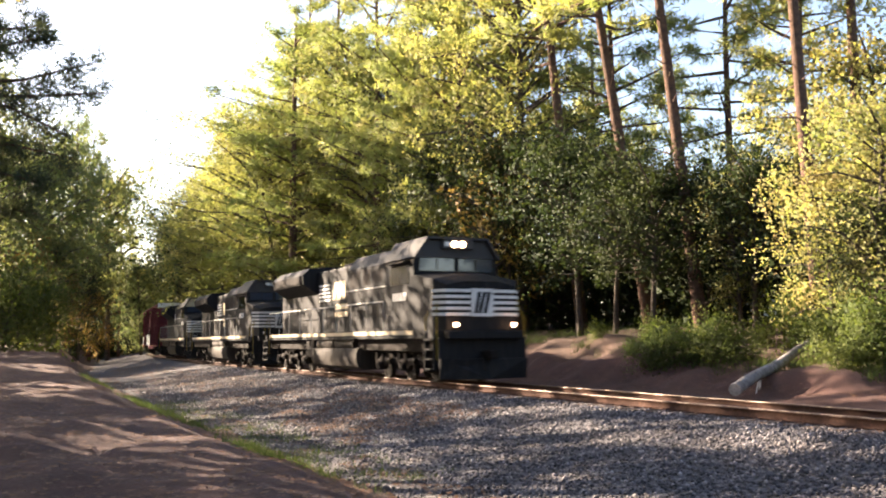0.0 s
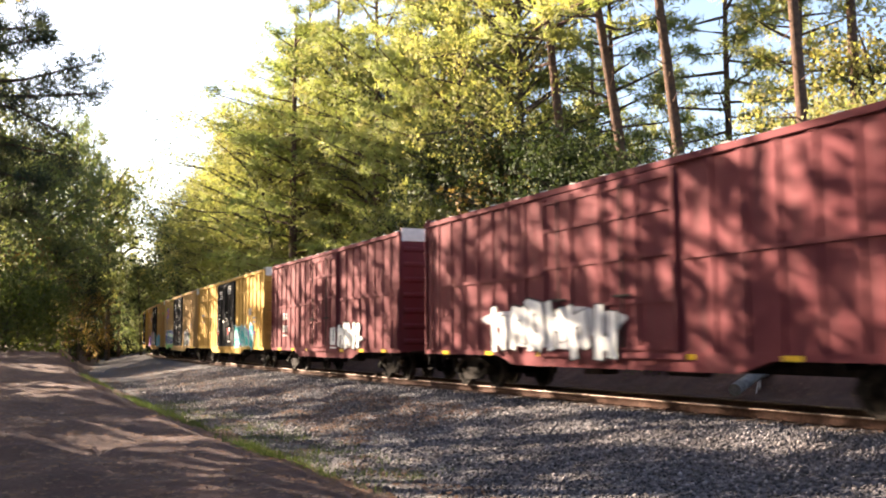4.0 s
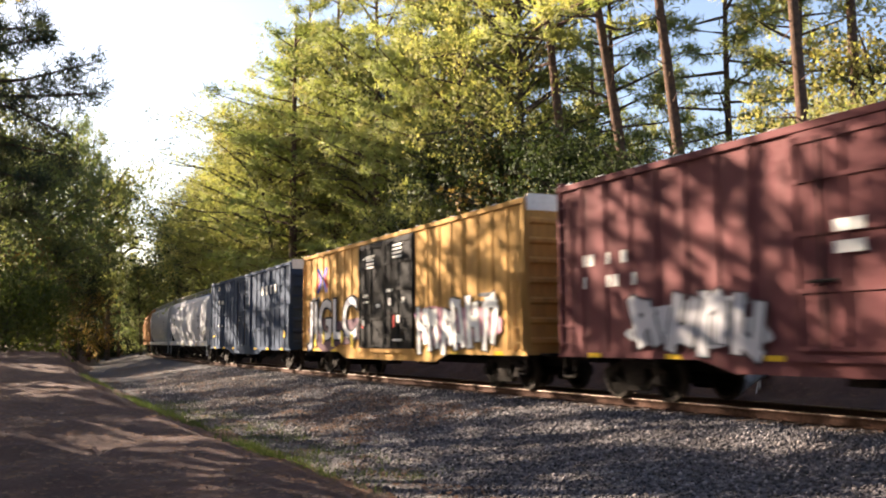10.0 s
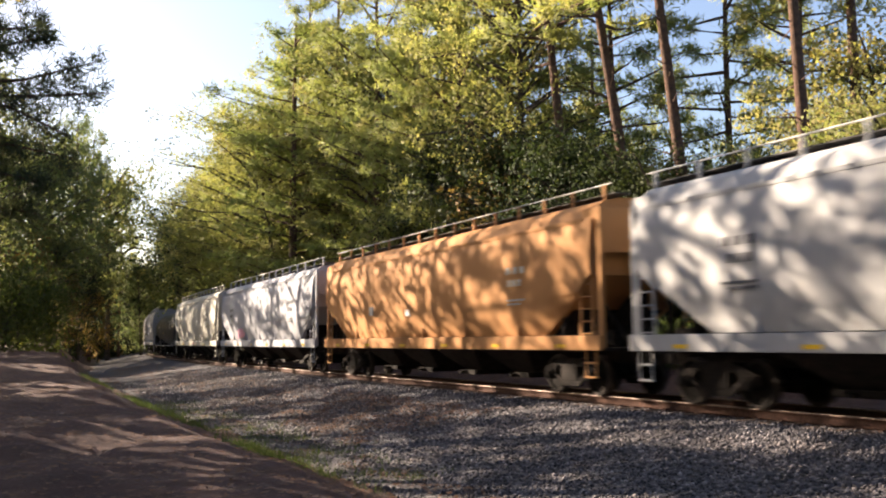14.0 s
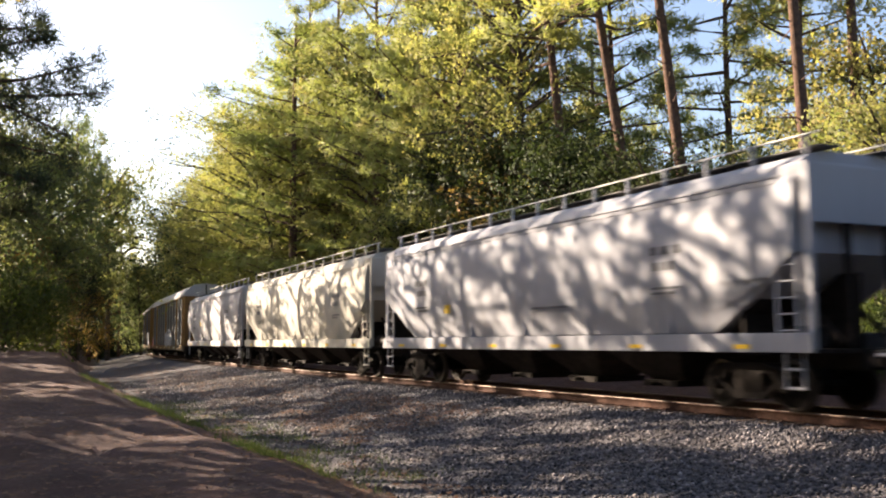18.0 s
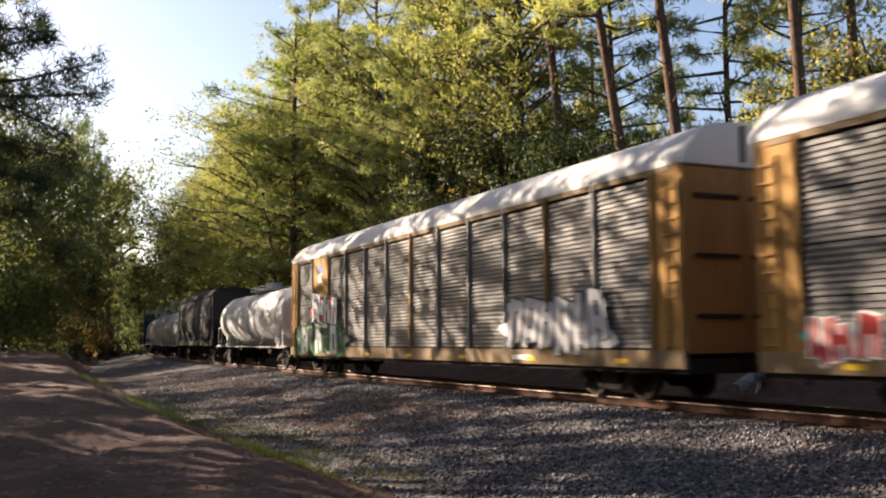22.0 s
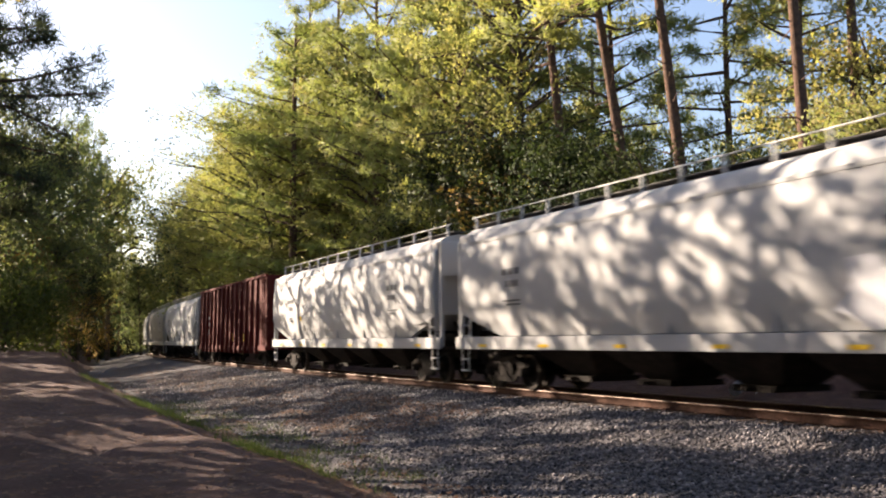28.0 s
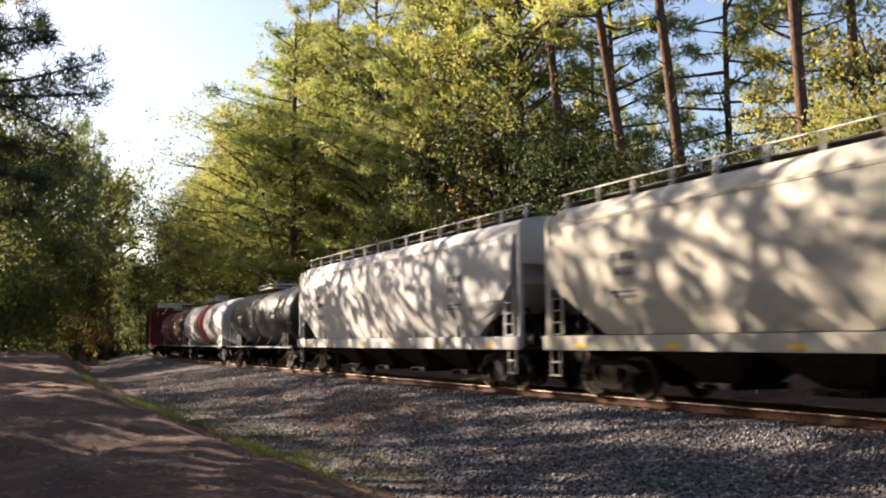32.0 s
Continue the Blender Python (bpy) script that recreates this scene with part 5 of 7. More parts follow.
# ---- tank cars ----
def tank(a, b, label, body, bandmat=None, R=1.47, zc=2.56, platform=True, mark=None, rails=False):
    """A tank car: round shell with dished ends, saddles, side rails, top fittings with a railed platform."""
    L, d = b - a, (a + b) / 2
    h = L / 2
    root = car_root("tank_car", label, "train car", d)

    def ring(x, r):
        return [(x, r * math.cos(6.2832 * i / 32), zc + r * math.sin(6.2832 * i / 32)) for i in range(32)]

    def shell(bm):
        e = h - 0.45
        xs = [(-e, 0.25), (-e + 0.05, 0.62), (-e + 0.16, 0.85), (-e + 0.34, 0.96), (-e + 0.6, 1.0), (e - 0.6, 1.0), (e - 0.34, 0.96), (e - 0.16, 0.85), (e - 0.05, 0.62), (e, 0.25)]
        loft(bm, [ring(x, R * k) for x, k in xs])
    sh = part("tank_shell", built(shell), body, root, smooth_it=True)
    if bandmat:
        for x0, x1 in ((-1.4, 1.4),):
            part("painted_band", built(loft, [ring(x0, R + 0.006), ring(x1, R + 0.006)], False), bandmat, sh, "red painted band", True)
    bm = bmesh.new()
    for x in np.linspace(-h + 2.6, h - 2.6, 5):
        loft(bm, [ring(x - 0.02, R + 0.012), ring(x + 0.02, R + 0.012)], False)
    part("weld_seam", bm, body, sh)
    for e in (-1, 1):
        bm = bmesh.new()
        bx(bm, e * (h - 2.2) - 0.6, e * (h - 2.2) + 0.6, -1.2, 1.2, 0.98, 1.75)
        part("saddle", bm, body, root)
        bm = bmesh.new()
        bx(bm, min(e * h, e * (h - 3.2)), max(e * h, e * (h - 3.2)), -0.32, 0.32, 0.72, 1.05)
        bx(bm, e * h - 0.06, e * h + 0.06, -1.45, 1.45, 0.86, 1.08)
        part("stub_sill", bm, P_UNDER, root)
        part("end_platform", built(bx, min(e * h, e * (h - 1.0)), max(e * h, e * (h - 1.0)), -1.45, 1.45, 1.08, 1.12), body, root)
        for s in (-1, 1):
            bm = bmesh.new()
            x = e * (h - 0.25)
            rod(bm, (x, s * 1.42, 1.1), (x, s * 1.42, 2.15), 0.025, 6)
            rod(bm, (x - e * 1.0, s * 1.42, 1.1), (x - e * 1.0, s * 1.42, 2.15), 0.025, 6)
            rod(bm, (x, s * 1.42, 2.15), (x - e * 1.0, s * 1.42, 2.15), 0.025, 6)
            part("end_railing", bm, body, root)
            bm = bmesh.new()
            for k in (-0.2, 0.2):
                rod(bm, (e * (h - 0.4) + k, s * 1.44, 1.1), (e * (h - 0.4) + k, s * 1.44, 0.45), 0.02, 5)
            bx(bm, e * (h - 0.4) - 0.2, e * (h - 0.4) + 0.2, s * 1.44 - 0.04, s * 1.44 + 0.04, 0.44, 0.48)
            part("sill_step", bm, P_UNDER, root)
    for s in (-1, 1):
        bm = bmesh.new()
        rod(bm, (-h + 0.1, s * 1.5, 1.04), (h - 0.1, s * 1.5, 1.04), 0.03, 6)
        for x in np.linspace(-h + 2.4, h - 2.4, 5):
            rod(bm, (x, s * 1.5, 1.04), (x, s * 1.15, 1.6), 0.02, 5)
        part("side_handrail", bm, C_LENS if body is not P_TANKBLACK else P_GREY, root)
    if platform:
        bm = bmesh.new()
        rod(bm, (0, 0, zc + R - 0.1), (0, 0, zc + R + 0.42), 0.42, 16)
        rod(bm, (0, 0, zc + R + 0.42), (0, 0, zc + R + 0.48), 0.46, 16)
        rod(bm, (-0.95, 0, zc + R - 0.05), (-0.95, 0, zc + R + 0.25), 0.2, 12)
        part("manway_dome", bm, body, root)
        pl = part("platform", built(bx, -1.5, 1.5, -0.95, 0.95, zc + R + 0.02, zc + R + 0.07), P_GALVROOF, root)
        bm = bmesh.new()
        zt = zc + R + (0.85 if rails else 0.22)
        for s in (-1, 1):
            for x in (-1.45, -0.5, 0.5, 1.45):
                rod(bm, (x, s * 0.92, zc + R + 0.05), (x, s * 0.92, zt), 0.024, 6)
            rod(bm, (-1.45, s * 0.92, zt), (1.45, s * 0.92, zt), 0.024, 6)
        for x in (-1.45, 1.45):
            rod(bm, (x, -0.92, zt), (x, 0.92, zt), 0.024, 6)
        part("platform_railing", bm, P_GALVROOF, pl)
        for s in (-1, 1):
            for k in (-0.2, 0.2):
                pts = [(k, s * (R * math.cos(t) + 0.08), zc + R * math.sin(t)) for t in np.linspace(-0.9, 0.95, 8)] + [(k, s * 0.98, zc + R + 0.05)]
                bm = bmesh.new()
                vs, fs = tube(pts, [0.02] * 9, 5)
                mv = [bm.verts.new(v) for v in vs]
                for f in fs:
                    bm.faces.new([mv[i] for i in f])
                part("ladder_rail", bm, body, root)
            for t in np.linspace(-0.9, 0.95, 8):
                y, z = s * (R * math.cos(t) + 0.08), zc + R * math.sin(t)
                part("ladder_rung", built(rod, (-0.2, y, z), (0.2, y, z), 0.016, 5), body, root)
    bm = bmesh.new()
    rod(bm, (h - 2.9, -1.05, 1.35), (h - 1.9, -1.05, 1.35), 0.2, 12)
    part("air_reservoir", bm, body, root)
    bm = bmesh.new()
    rod(bm, (0, 0, zc - R + 0.05), (0, 0, zc - R - 0.45), 0.16, 10)
    bx(bm, -0.3, 0.3, -0.2, 0.2, zc - R - 0.4, zc - R - 0.15, 0.03)
    part("bottom_outlet", bm, P_UNDER, root)
    t = 0.06
    y = -R * math.cos(t) - 0.004
    bars(root, "car_number", mark or C_DARKMARK, [(h - 3.6, 2.72, 0.5, 0.18), (h - 3.6, 2.45, 0.7, 0.18), (-h + 3.6, 2.62, 0.8, 0.14)], y)
    bars(root, "placard", C_YELLOWMARK, [(-1.2, 2.1, 0.35, 0.25)], -R * 0.96)
    running_gear(root, L, d, 1.75)
    return root, h


# ---- enclosed auto racks ----
def autorack(a, b, label, seed):
    """An enclosed auto rack: galvanized slatted screens between yellow posts, end doors, arched white roof."""
    L, d = b - a, (a + b) / 2
    h, W = L / 2, 1.52
    root = car_root("autorack_car", label, "train car", d)
    z0, zt = 1.02, 4.78
    part("deck_frame", built(bx, -h, h, -1.5, 1.5, 0.62, 0.92), P_UNDER, root)
    # arched roof
    arc = [(-W - 0.06, zt), (-W - 0.06, zt + 0.12), (-1.42, zt + 0.36), (-1.15, zt + 0.66), (-0.75, zt + 0.86), (0, zt + 0.93), (0.75, zt + 0.86), (1.15, zt + 0.66), (1.42, zt + 0.36), (W + 0.06, zt + 0.12), (W + 0.06, zt)]
    rf = part("roof", built(prism, arc, -h + 0.12, h - 0.12), P_RACKROOF, root, smooth_it=True)
    bm = bmesh.new()
    for i in range(24):
        x = -h + 0.5 + (L - 1.0) * i / 23
        out = [(y * 1.004, z + 0.012) for y, z in arc[1:-1]]
        loft(bm, [[(x - 0.03, y, z) for y, z in out], [(x + 0.03, y, z) for y, z in out]], False, False)
    part("roof_seam", bm, P_RACKROOF, rf)
    n = 12
    step = (L - 1.9) / n
    slat = None
    for s in (-1, 1):
        part("side_sill", built(bx, -h, h, s * (W + 0.04) - 0.05, s * (W + 0.04) + 0.05, 0.72, z0 + 0.06), P_RACKSILL, root)
        part("top_rail", built(bx, -h + 0.3, h - 0.3, s * W - 0.05, s * W + 0.05, zt - 0.12, zt + 0.02), P_RACKSILL, root)
        for i in range(n + 1):
            x = -h + 0.95 + step * i
            part("side_post", built(bx, x - 0.045, x + 0.045, s * (W + 0.03) - 0.07, s * (W + 0.03) + 0.07, z0 - 0.2, zt - 0.02, 0.015), P_RACKYEL if i in (0, n) or i % 4 == 2 else P_GALV, root)
        for i in range(n):
            x0 = -h + 0.95 + step * i + 0.05
            for k in range(4):
                # a panel of horizontally corrugated screen
                zb = z0 + 0.1 + k * (zt - 0.25 - z0) / 4
                ph = (zt - 0.25 - z0) / 4 - 0.012
                if slat is None:
                    bm = bmesh.new()
                    ring0, ring1 = [], []
                    m = 8
                    for j in range(m):
                        q = ph / m
                        for dz, dy in ((0.0, 0.0), (0.3, 0.0), (0.45, 0.035), (0.85, 0.035)):
                            ring0.append((0, dy, (j + dz) * q))
                            ring1.append((step - 0.1, dy, (j + dz) * q))
                    loft(bm, [ring0, ring1], False, False)
                    o = part("screen_panel", bm, P_GALV, root)
                    slat = o.data
                    o.matrix_basis = pose(x0, s * (W + 0.015), zb)
                else:
                    again("screen_panel", slat, root, pose(x0, s * (W + 0.015), zb))
        # added dark sheet behind the screens, standing for the shaded inside
        part("dark_screen_backing", built(bx, -h + 0.6, h - 0.6, s * (W - 0.1) - 0.01, s * (W - 0.1) + 0.01, z0, zt), P_UNDER, root)
    for e in (-1, 1):
        for s in (-1, 1):
            # corner panels and folding end doors
            part("corner_panel", built(bx, min(e * h, e * (h - 0.9)), max(e * h, e * (h - 0.9)), s * W - 0.03, s * W + 0.03, z0, zt), P_RACKYEL, root)
            dr = part("end_door", built(bx, e * h - 0.04, e * h + 0.04, min(0.02 * s, s * (W - 0.02)), max(0.02 * s, s * (W - 0.02)), z0, zt - 0.05), P_RACKDOOR, root)
            bm = bmesh.new()
            for z in (1.7, 2.9, 4.1):
                bx(bm, e * (h + 0.06) - 0.03, e * (h + 0.06) + 0.03, min(0.15 * s, s * 1.3), max(0.15 * s, s * 1.3), z, z + 0.09)
            part("door_hinge_bar", bm, P_UNDER, dr)
            ladder(root, e * (h - 0.3), s * (W + 0.06), z0, zt - 0.3, P_RACKYEL, 11, 0.4)
        part("end_cap", built(prism, [(y * 0.99, z) for y, z in arc], e * h - 0.06, e * h + 0.06), P_RACKROOF, root, "white arched end cap")
        part("end_post", built(bx, e * (h + 0.07) - 0.03, e * (h + 0.07) + 0.03, -0.05, 0.05, zt + 0.1, zt + 0.85), P_UNDER, root)
    bars(root, "data_panel", C_WHITE, [(-h + 5.6, 0.8, 1.2, 0.16), (h - 6.2, 0.82, 0.9, 0.12)], -W - 0.094)
    bars(root, "reflector", C_YELLOWMARK, [(x, 0.8, 0.4, 0.1) for x in np.linspace(-h + 2, h - 2, 7)], -W - 0.1)
    running_gear(root, L, d, 3.2)
    return root, h, -W - 0.08


# ---- open-top gondola ----
def gondola(a, b, label, body):
    """A high-sided open car with heavy outside posts."""
    L, d = b - a, (a + b) / 2
    h, W, zt, z0 = L / 2, 1.46, 4.62, 1.0
    root = car_root("gondola_car", label, "train car", d)
    for s in (-1, 1):
        part("side_wall", built(bx, -h, h, s * W - 0.025, s * W + 0.025, z0, zt), body, root)
        part("top_chord", built(bx, -h, h, s * (W + 0.03) - 0.09, s * (W + 0.03) + 0.09, zt - 0.06, zt + 0.08, 0.02), body, root)
        part("side_sill", built(bx, -h, h, s * (W + 0.04) - 0.05, s * (W + 0.04) + 0.05, z0 - 0.14, z0 + 0.1), body, root)
        pm = None
        for x in np.linspace(-h + 1.75, h - 1.75, 13):
            if pm is None:
                bm = bmesh.new()
                loft(bm, [[(-0.1, 0.0, z0 - 0.3), (0.1, 0.0, z0 - 0.3), (0.07, -0.2, z0 - 0.3), (-0.07, -0.2, z0 - 0.3)], [(-0.1, 0.0, zt - 0.05), (0.1, 0.0, zt - 0.05), (0.07, -0.13, zt - 0.05), (-0.07, -0.13, zt - 0.05)]])
                pm = part("side_post", bm, body, root)
                pm.matrix_basis = pose(x, s * (W + 0.02), 0, 0, 0, 0 if s < 0 else 180)
            else:
                again("side_post", pm.data, root, pose(x, s * (W + 0.02), 0, 0, 0, 0 if s < 0 else 180))
        for e in (-1, 1):
            ladder(root, e * (h - 0.5), s * (W + 0.08), z0, zt - 0.3, body, 8, 0.45)
            for z in (2.2, 3.3):
                part("side_rib", built(bx, e * (h - 0.9) - 0.8, e * (h - 0.9) + 0.8, s * (W + 0.03) - 0.04, s * (W + 0.03) + 0.04, z, z + 0.08), body, root)
    for e in (-1, 1):
        ew = part("end_wall", built(bx, e * h - 0.03, e * h + 0.03, -W, W, z0 - 0.1, zt + 0.02), body, root)
        bm = bmesh.new()
        for z in (1.6, 2.3, 3.0, 3.7):
            bx(bm, e * (h + 0.07) - 0.05, e * (h + 0.07) + 0.05, -W + 0.04, W - 0.04, z, z + 0.1)
        part("end_rib", bm, body, ew)
    part("floor_plate", built(bx, -h, h, -W, W, 1.1, 1.16), P_UNDER, root)
    bm = bmesh.new()
    bx(bm, -h + 0.2, h - 0.2, -0.32, 0.32, 0.68, 1.1)
    for x in np.linspace(-h + 2, h - 2, 8):
        bx(bm, x - 0.08, x + 0.08, -1.4, 1.4, 0.85, 1.1)
    rod(bm, (1.0, -0.9, 0.75), (2.2, -0.9, 0.75), 0.2, 12)
    part("underframe", bm, P_UNDER, root)
    bars(root, "car_number", C_WHITE, [(-h + 3.1, 2.75, 0.75, 0.2), (-h + 3.1, 2.35, 0.75, 0.2), (-h + 3.1, 2.0, 0.7, 0.1), (-h + 3.1, 1.8, 0.7, 0.1)], -W - 0.03)
    for x in np.linspace(-h + 2.4, h - 2.4, 6):
        part("reflector", built(bx, x - 0.07, x + 0.07, -W - 0.05, -W - 0.03, 1.35, 1.75), C_YELLOWMARK, root)
    running_gear(root, L, d, 2.1)
    return root, h


# ---- diesel engines ----
def engine(nose, label, lit=False, brow=None):
    """A six-axle diesel: wide nose and cab, long hood with flared radiator, walkways, railings, fuel tank."""
    L = 20.6
    d = nose + L / 2
    h = L / 2
    root = car_root("diesel_locomotive", label, "locomotive", d)
    zd = 1.62
    deck = part("deck", built(bx, -h, h - 0.15, -1.52, 1.52, 1.38, zd), P_LOCO, root)
    for s in (-1, 1):
        part("sill_stripe", built(bx, -h + 1.2, h - 2.0, s * 1.525 - 0.01, s * 1.525 + 0.01, 1.5, 1.63), C_STRIPE, deck, "pale reflective stripe along the sill")
    # long hood in sections
    part("rear_hood", built(bx, -h + 0.9, -h + 2.0, -0.85, 0.85, zd, 3.95, 0.08), P_LOCO, root)
    rad = [(-0.85, zd), (-0.85, 3.35), (-1.5, 3.78), (-1.55, 4.18), (-1.2, 4.5), (1.2, 4.5), (1.55, 4.18), (1.5, 3.78), (0.85, 3.35), (0.85, zd)]
    part("radiator_housing", built(prism, rad, -h + 1.6, -h + 6.6), P_LOCO, root)
    for s in (-1, 1):
        part("radiator_grille", built(bx, -h + 2.0, -h + 6.3, s * 1.53 - 0.03, s * 1.53 + 0.03, 3.84, 4.12), P_UNDER, root)
    part("engine_hood", built(bx, -h + 6.6, h - 5.4, -0.86, 0.86, zd, 4.32, 0.07), P_LOCO, root)
    part("equipment_hood", built(prism, [(-1.38, zd), (-1.38, 4.0), (-1.0, 4.5), (1.0, 4.5), (1.38, 4.0), (1.38, zd)], h - 8.6, h - 4.3), P_LOCO, root)
    dm = None
    for i in range(11):
        x = -h + 7.0 + i * 0.62
        if x > h - 8.7:
            break
        for s in (-1, 1):
            if dm is None:
                dm = part("hood_door", built(bx, -0.27, 0.27, -0.012, 0.012, zd + 0.2, 3.7), P_LOCO, root)
                dm.matrix_basis = pose(x, s * 0.87, 0)
            else:
                again("hood_door", dm.data, root, pose(x, s * 0.87, 0))
    for s in (-1, 1):
        for k in range(5):
            x = h - 8.45 + 0.82 * k
            part("cabinet_door", built(bx, x + 0.04, x + 0.76, s * 1.38 - 0.014, s * 1.38 + 0.014, zd + 0.12, 3.1, 0.01), P_LOCO, root)
            if k in (1, 3, 4):
                slats = part("louvre", built(bx, x + 0.12, x + 0.68, s * 1.392 - 0.01, s * 1.392 + 0.01, 2.12, 2.52), P_UNDER, root)
                bm = bmesh.new()
                for q in range(6):
                    bx(bm, x + 0.12, x + 0.68, s * 1.405 - 0.012, s * 1.405 + 0.012, 2.13 + q * 0.066, 2.165 + q * 0.066)
                part("louvre_slats", bm, P_LOCO, slats)
        for x0, x1, z0, z1 in ((h - 8.3, h - 7.2, 3.3, 3.9), (h - 6.9, h - 6.1, 3.35, 3.9), (h - 5.8, h - 4.9, 3.4, 3.85)):
            part("intake_screen", built(bx, x0, x1, s * 1.38 - 0.012, s * 1.38 + 0.012, z0, z1), P_UNDER, root)
        part("conduit", built(rod, (h - 8.5, s * 1.4, 3.2), (h - 4.4, s * 1.4, 3.2), 0.022, 6), C_HANDRAIL, root)
    bm = bmesh.new()
    bx(bm, -h + 8.6, -h + 10.2, -0.35, 0.35, 4.3, 4.55, 0.05)
    for k in range(3):
        rod(bm, (-h + 3.0 + 1.3 * k, 0, 4.45), (-h + 3.0 + 1.3 * k, 0, 4.62), 0.52, 16)
    part("roof_fans", bm, P_UNDER, root)
    # cab
    cx0, cx1 = h - 4.35, h - 1.9
    cab_pts = [(-1.5, zd), (-1.5, 3.95), (-1.05, 4.62), (1.05, 4.62), (1.5, 3.95), (1.5, zd)]
    cab = part("cab", built(prism, cab_pts, cx0, cx1), P_LOCO, root)
    part("cab_roof", built(prism, [(-1.56, 3.98), (-1.1, 4.66), (1.1, 4.66), (1.56, 3.98), (1.5, 3.94), (1.06, 4.6), (-1.06, 4.6), (-1.5, 3.94)], cx0 - 0.1, cx1 + 0.22), P_LOCOROOF, cab, "grey dusty cab roof")
    for s in (-1, 1):
        part("side_window", built(bx, cx0 + 0.5, cx0 + 1.25, s * 1.505 - 0.01, s * 1.505 + 0.01, 3.15, 3.75), C_DARKGLASS, cab)
        part("side_window", built(bx, cx0 + 1.35, cx0 + 2.1, s * 1.505 - 0.01, s * 1.505 + 0.01, 3.15, 3.75), C_DARKGLASS, cab)
        part("sun_visor", built(bx, cx0 + 0.4, cx0 + 2.2, min(s * 1.5, s * 1.72), max(s * 1.5, s * 1.72), 3.84, 3.88), P_UNDER, cab)
        ws = part("windshield", built(bx, cx1 - 0.01, cx1 + 0.03, min(s * 0.08, s * 1.32), max(s * 0.08, s * 1.32), 3.56, 3.98), C_GLASS, cab, "blue-tinted windshield pane")
        part("wiper", built(bx, cx1 + 0.03, cx1 + 0.05, s * 0.7 - 0.015, s * 0.7 + 0.015, 3.6, 3.96), P_UNDER, ws)
        bars(cab, "cab_number", C_WHITE, [(cx0 + 0.8 + 0.3 * k, 2.62, 0.2, 0.26) for k in range(4)], -1.51) if s < 0 else None
    part("brow", built(loft, [[(cx1 + 0.02, -1.45, 3.98), (cx1 + 0.02, -1.05, 4.58), (cx1 + 0.02, 1.05, 4.58), (cx1 + 0.02, 1.45, 3.98)], [(cx1 + 0.06, -1.4, 4.0), (cx1 + 0.06, -1.02, 4.54), (cx1 + 0.06, 1.02, 4.54), (cx1 + 0.06, 1.4, 4.0)]]), brow or P_LOCOROOF, cab, "pale brow over the windshield" if brow else "")
    hl = part("headlight_box", built(bx, cx1, cx1 + 0.22, -0.55, 0.55, 4.28, 4.58, 0.03), P_LOCOROOF, cab)
    bm = bmesh.new()
    for y in (-0.14, 0.14):
        rod(bm, (cx1 + 0.2, y, 4.43), (cx1 + 0.25, y, 4.43), 0.11, 14)
    part("headlight", bm, C_LAMP if lit else C_LENS, hl)
    part("number_board", built(bx, cx1 + 0.215, cx1 + 0.235, -0.5, -0.28, 4.36, 4.5), C_WHITE, hl)
    # nose with a sloped top
    part("nose", built(loft, [[(cx1 - 0.05, -1.5, zd), (cx1 - 0.05, -1.5, 3.42), (cx1 - 0.05, -0.6, 3.54), (cx1 - 0.05, 0.6, 3.54), (cx1 - 0.05, 1.5, 3.42), (cx1 - 0.05, 1.5, zd)], [(h - 0.5, -1.48, zd), (h - 0.5, -1.48, 3.2), (h - 0.5, -0.6, 3.36), (h - 0.5, 0.6, 3.36), (h - 0.5, 1.48, 3.2), (h - 0.5, 1.48, zd)], [(h - 0.1, -1.2, zd), (h - 0.1, -1.2, 3.0), (h - 0.06, -0.6, 3.12), (h - 0.06, 0.6, 3.12), (h - 0.1, 1.2, 3.0), (h - 0.1, 1.2, zd)]]), P_LOCO, root)
    for k in range(5):
        z = 2.06 + 0.18 * k
        for s in (-1, 1):
            bm = bmesh.new()
            loft(bm, [[(h - 0.085, s * 0.4, z), (h - 0.1, s * 1.21, z), (h - 0.1, s * 1.21, z + 0.095), (h - 0.085, s * 0.4, z + 0.095)], [(h - 0.045, s * 0.4, z), (h - 0.07, s * 1.23, z), (h - 0.07, s * 1.23, z + 0.095), (h - 0.045, s * 0.4, z + 0.095)]])
            loft(bm, [[(h - 0.1, s * 1.21, z), (h - 0.49, s * 1.49, z), (h - 0.49, s * 1.49, z + 0.095), (h - 0.1, s * 1.21, z + 0.095)], [(h - 0.08, s * 1.235, z), (h - 0.47, s * 1.515, z), (h - 0.47, s * 1.515, z + 0.095), (h - 0.08, s * 1.235, z + 0.095)]])
            part("nose_stripe", bm, C_WHITE, root)
    part("nose_emblem", built(bx, h - 0.06, h - 0.03, -0.38, 0.38, 2.04, 2.9), C_WHITE, root)
    bm = bmesh.new()
    for y0, y1 in ((-0.3, -0.16), (-0.16, 0.02), (0.02, 0.18)):
        loft(bm, [[(h - 0.032, y0, 2.14), (h - 0.032, y0 + 0.12, 2.14), (h - 0.032, y1 + 0.12, 2.8), (h - 0.032, y1, 2.8)], [(h - 0.02, y0, 2.14), (h - 0.02, y0 + 0.12, 2.14), (h - 0.02, y1 + 0.12, 2.8), (h - 0.02, y1, 2.8)]])
    part("nose_mark", bm, P_LOCO, root)
    # pilot, plow, steps, ditch lights
    part("anticlimber", built(bx, h - 0.15, h + 0.25, -1.3, 1.3, 1.35, 1.6, 0.04), P_LOCO, root)
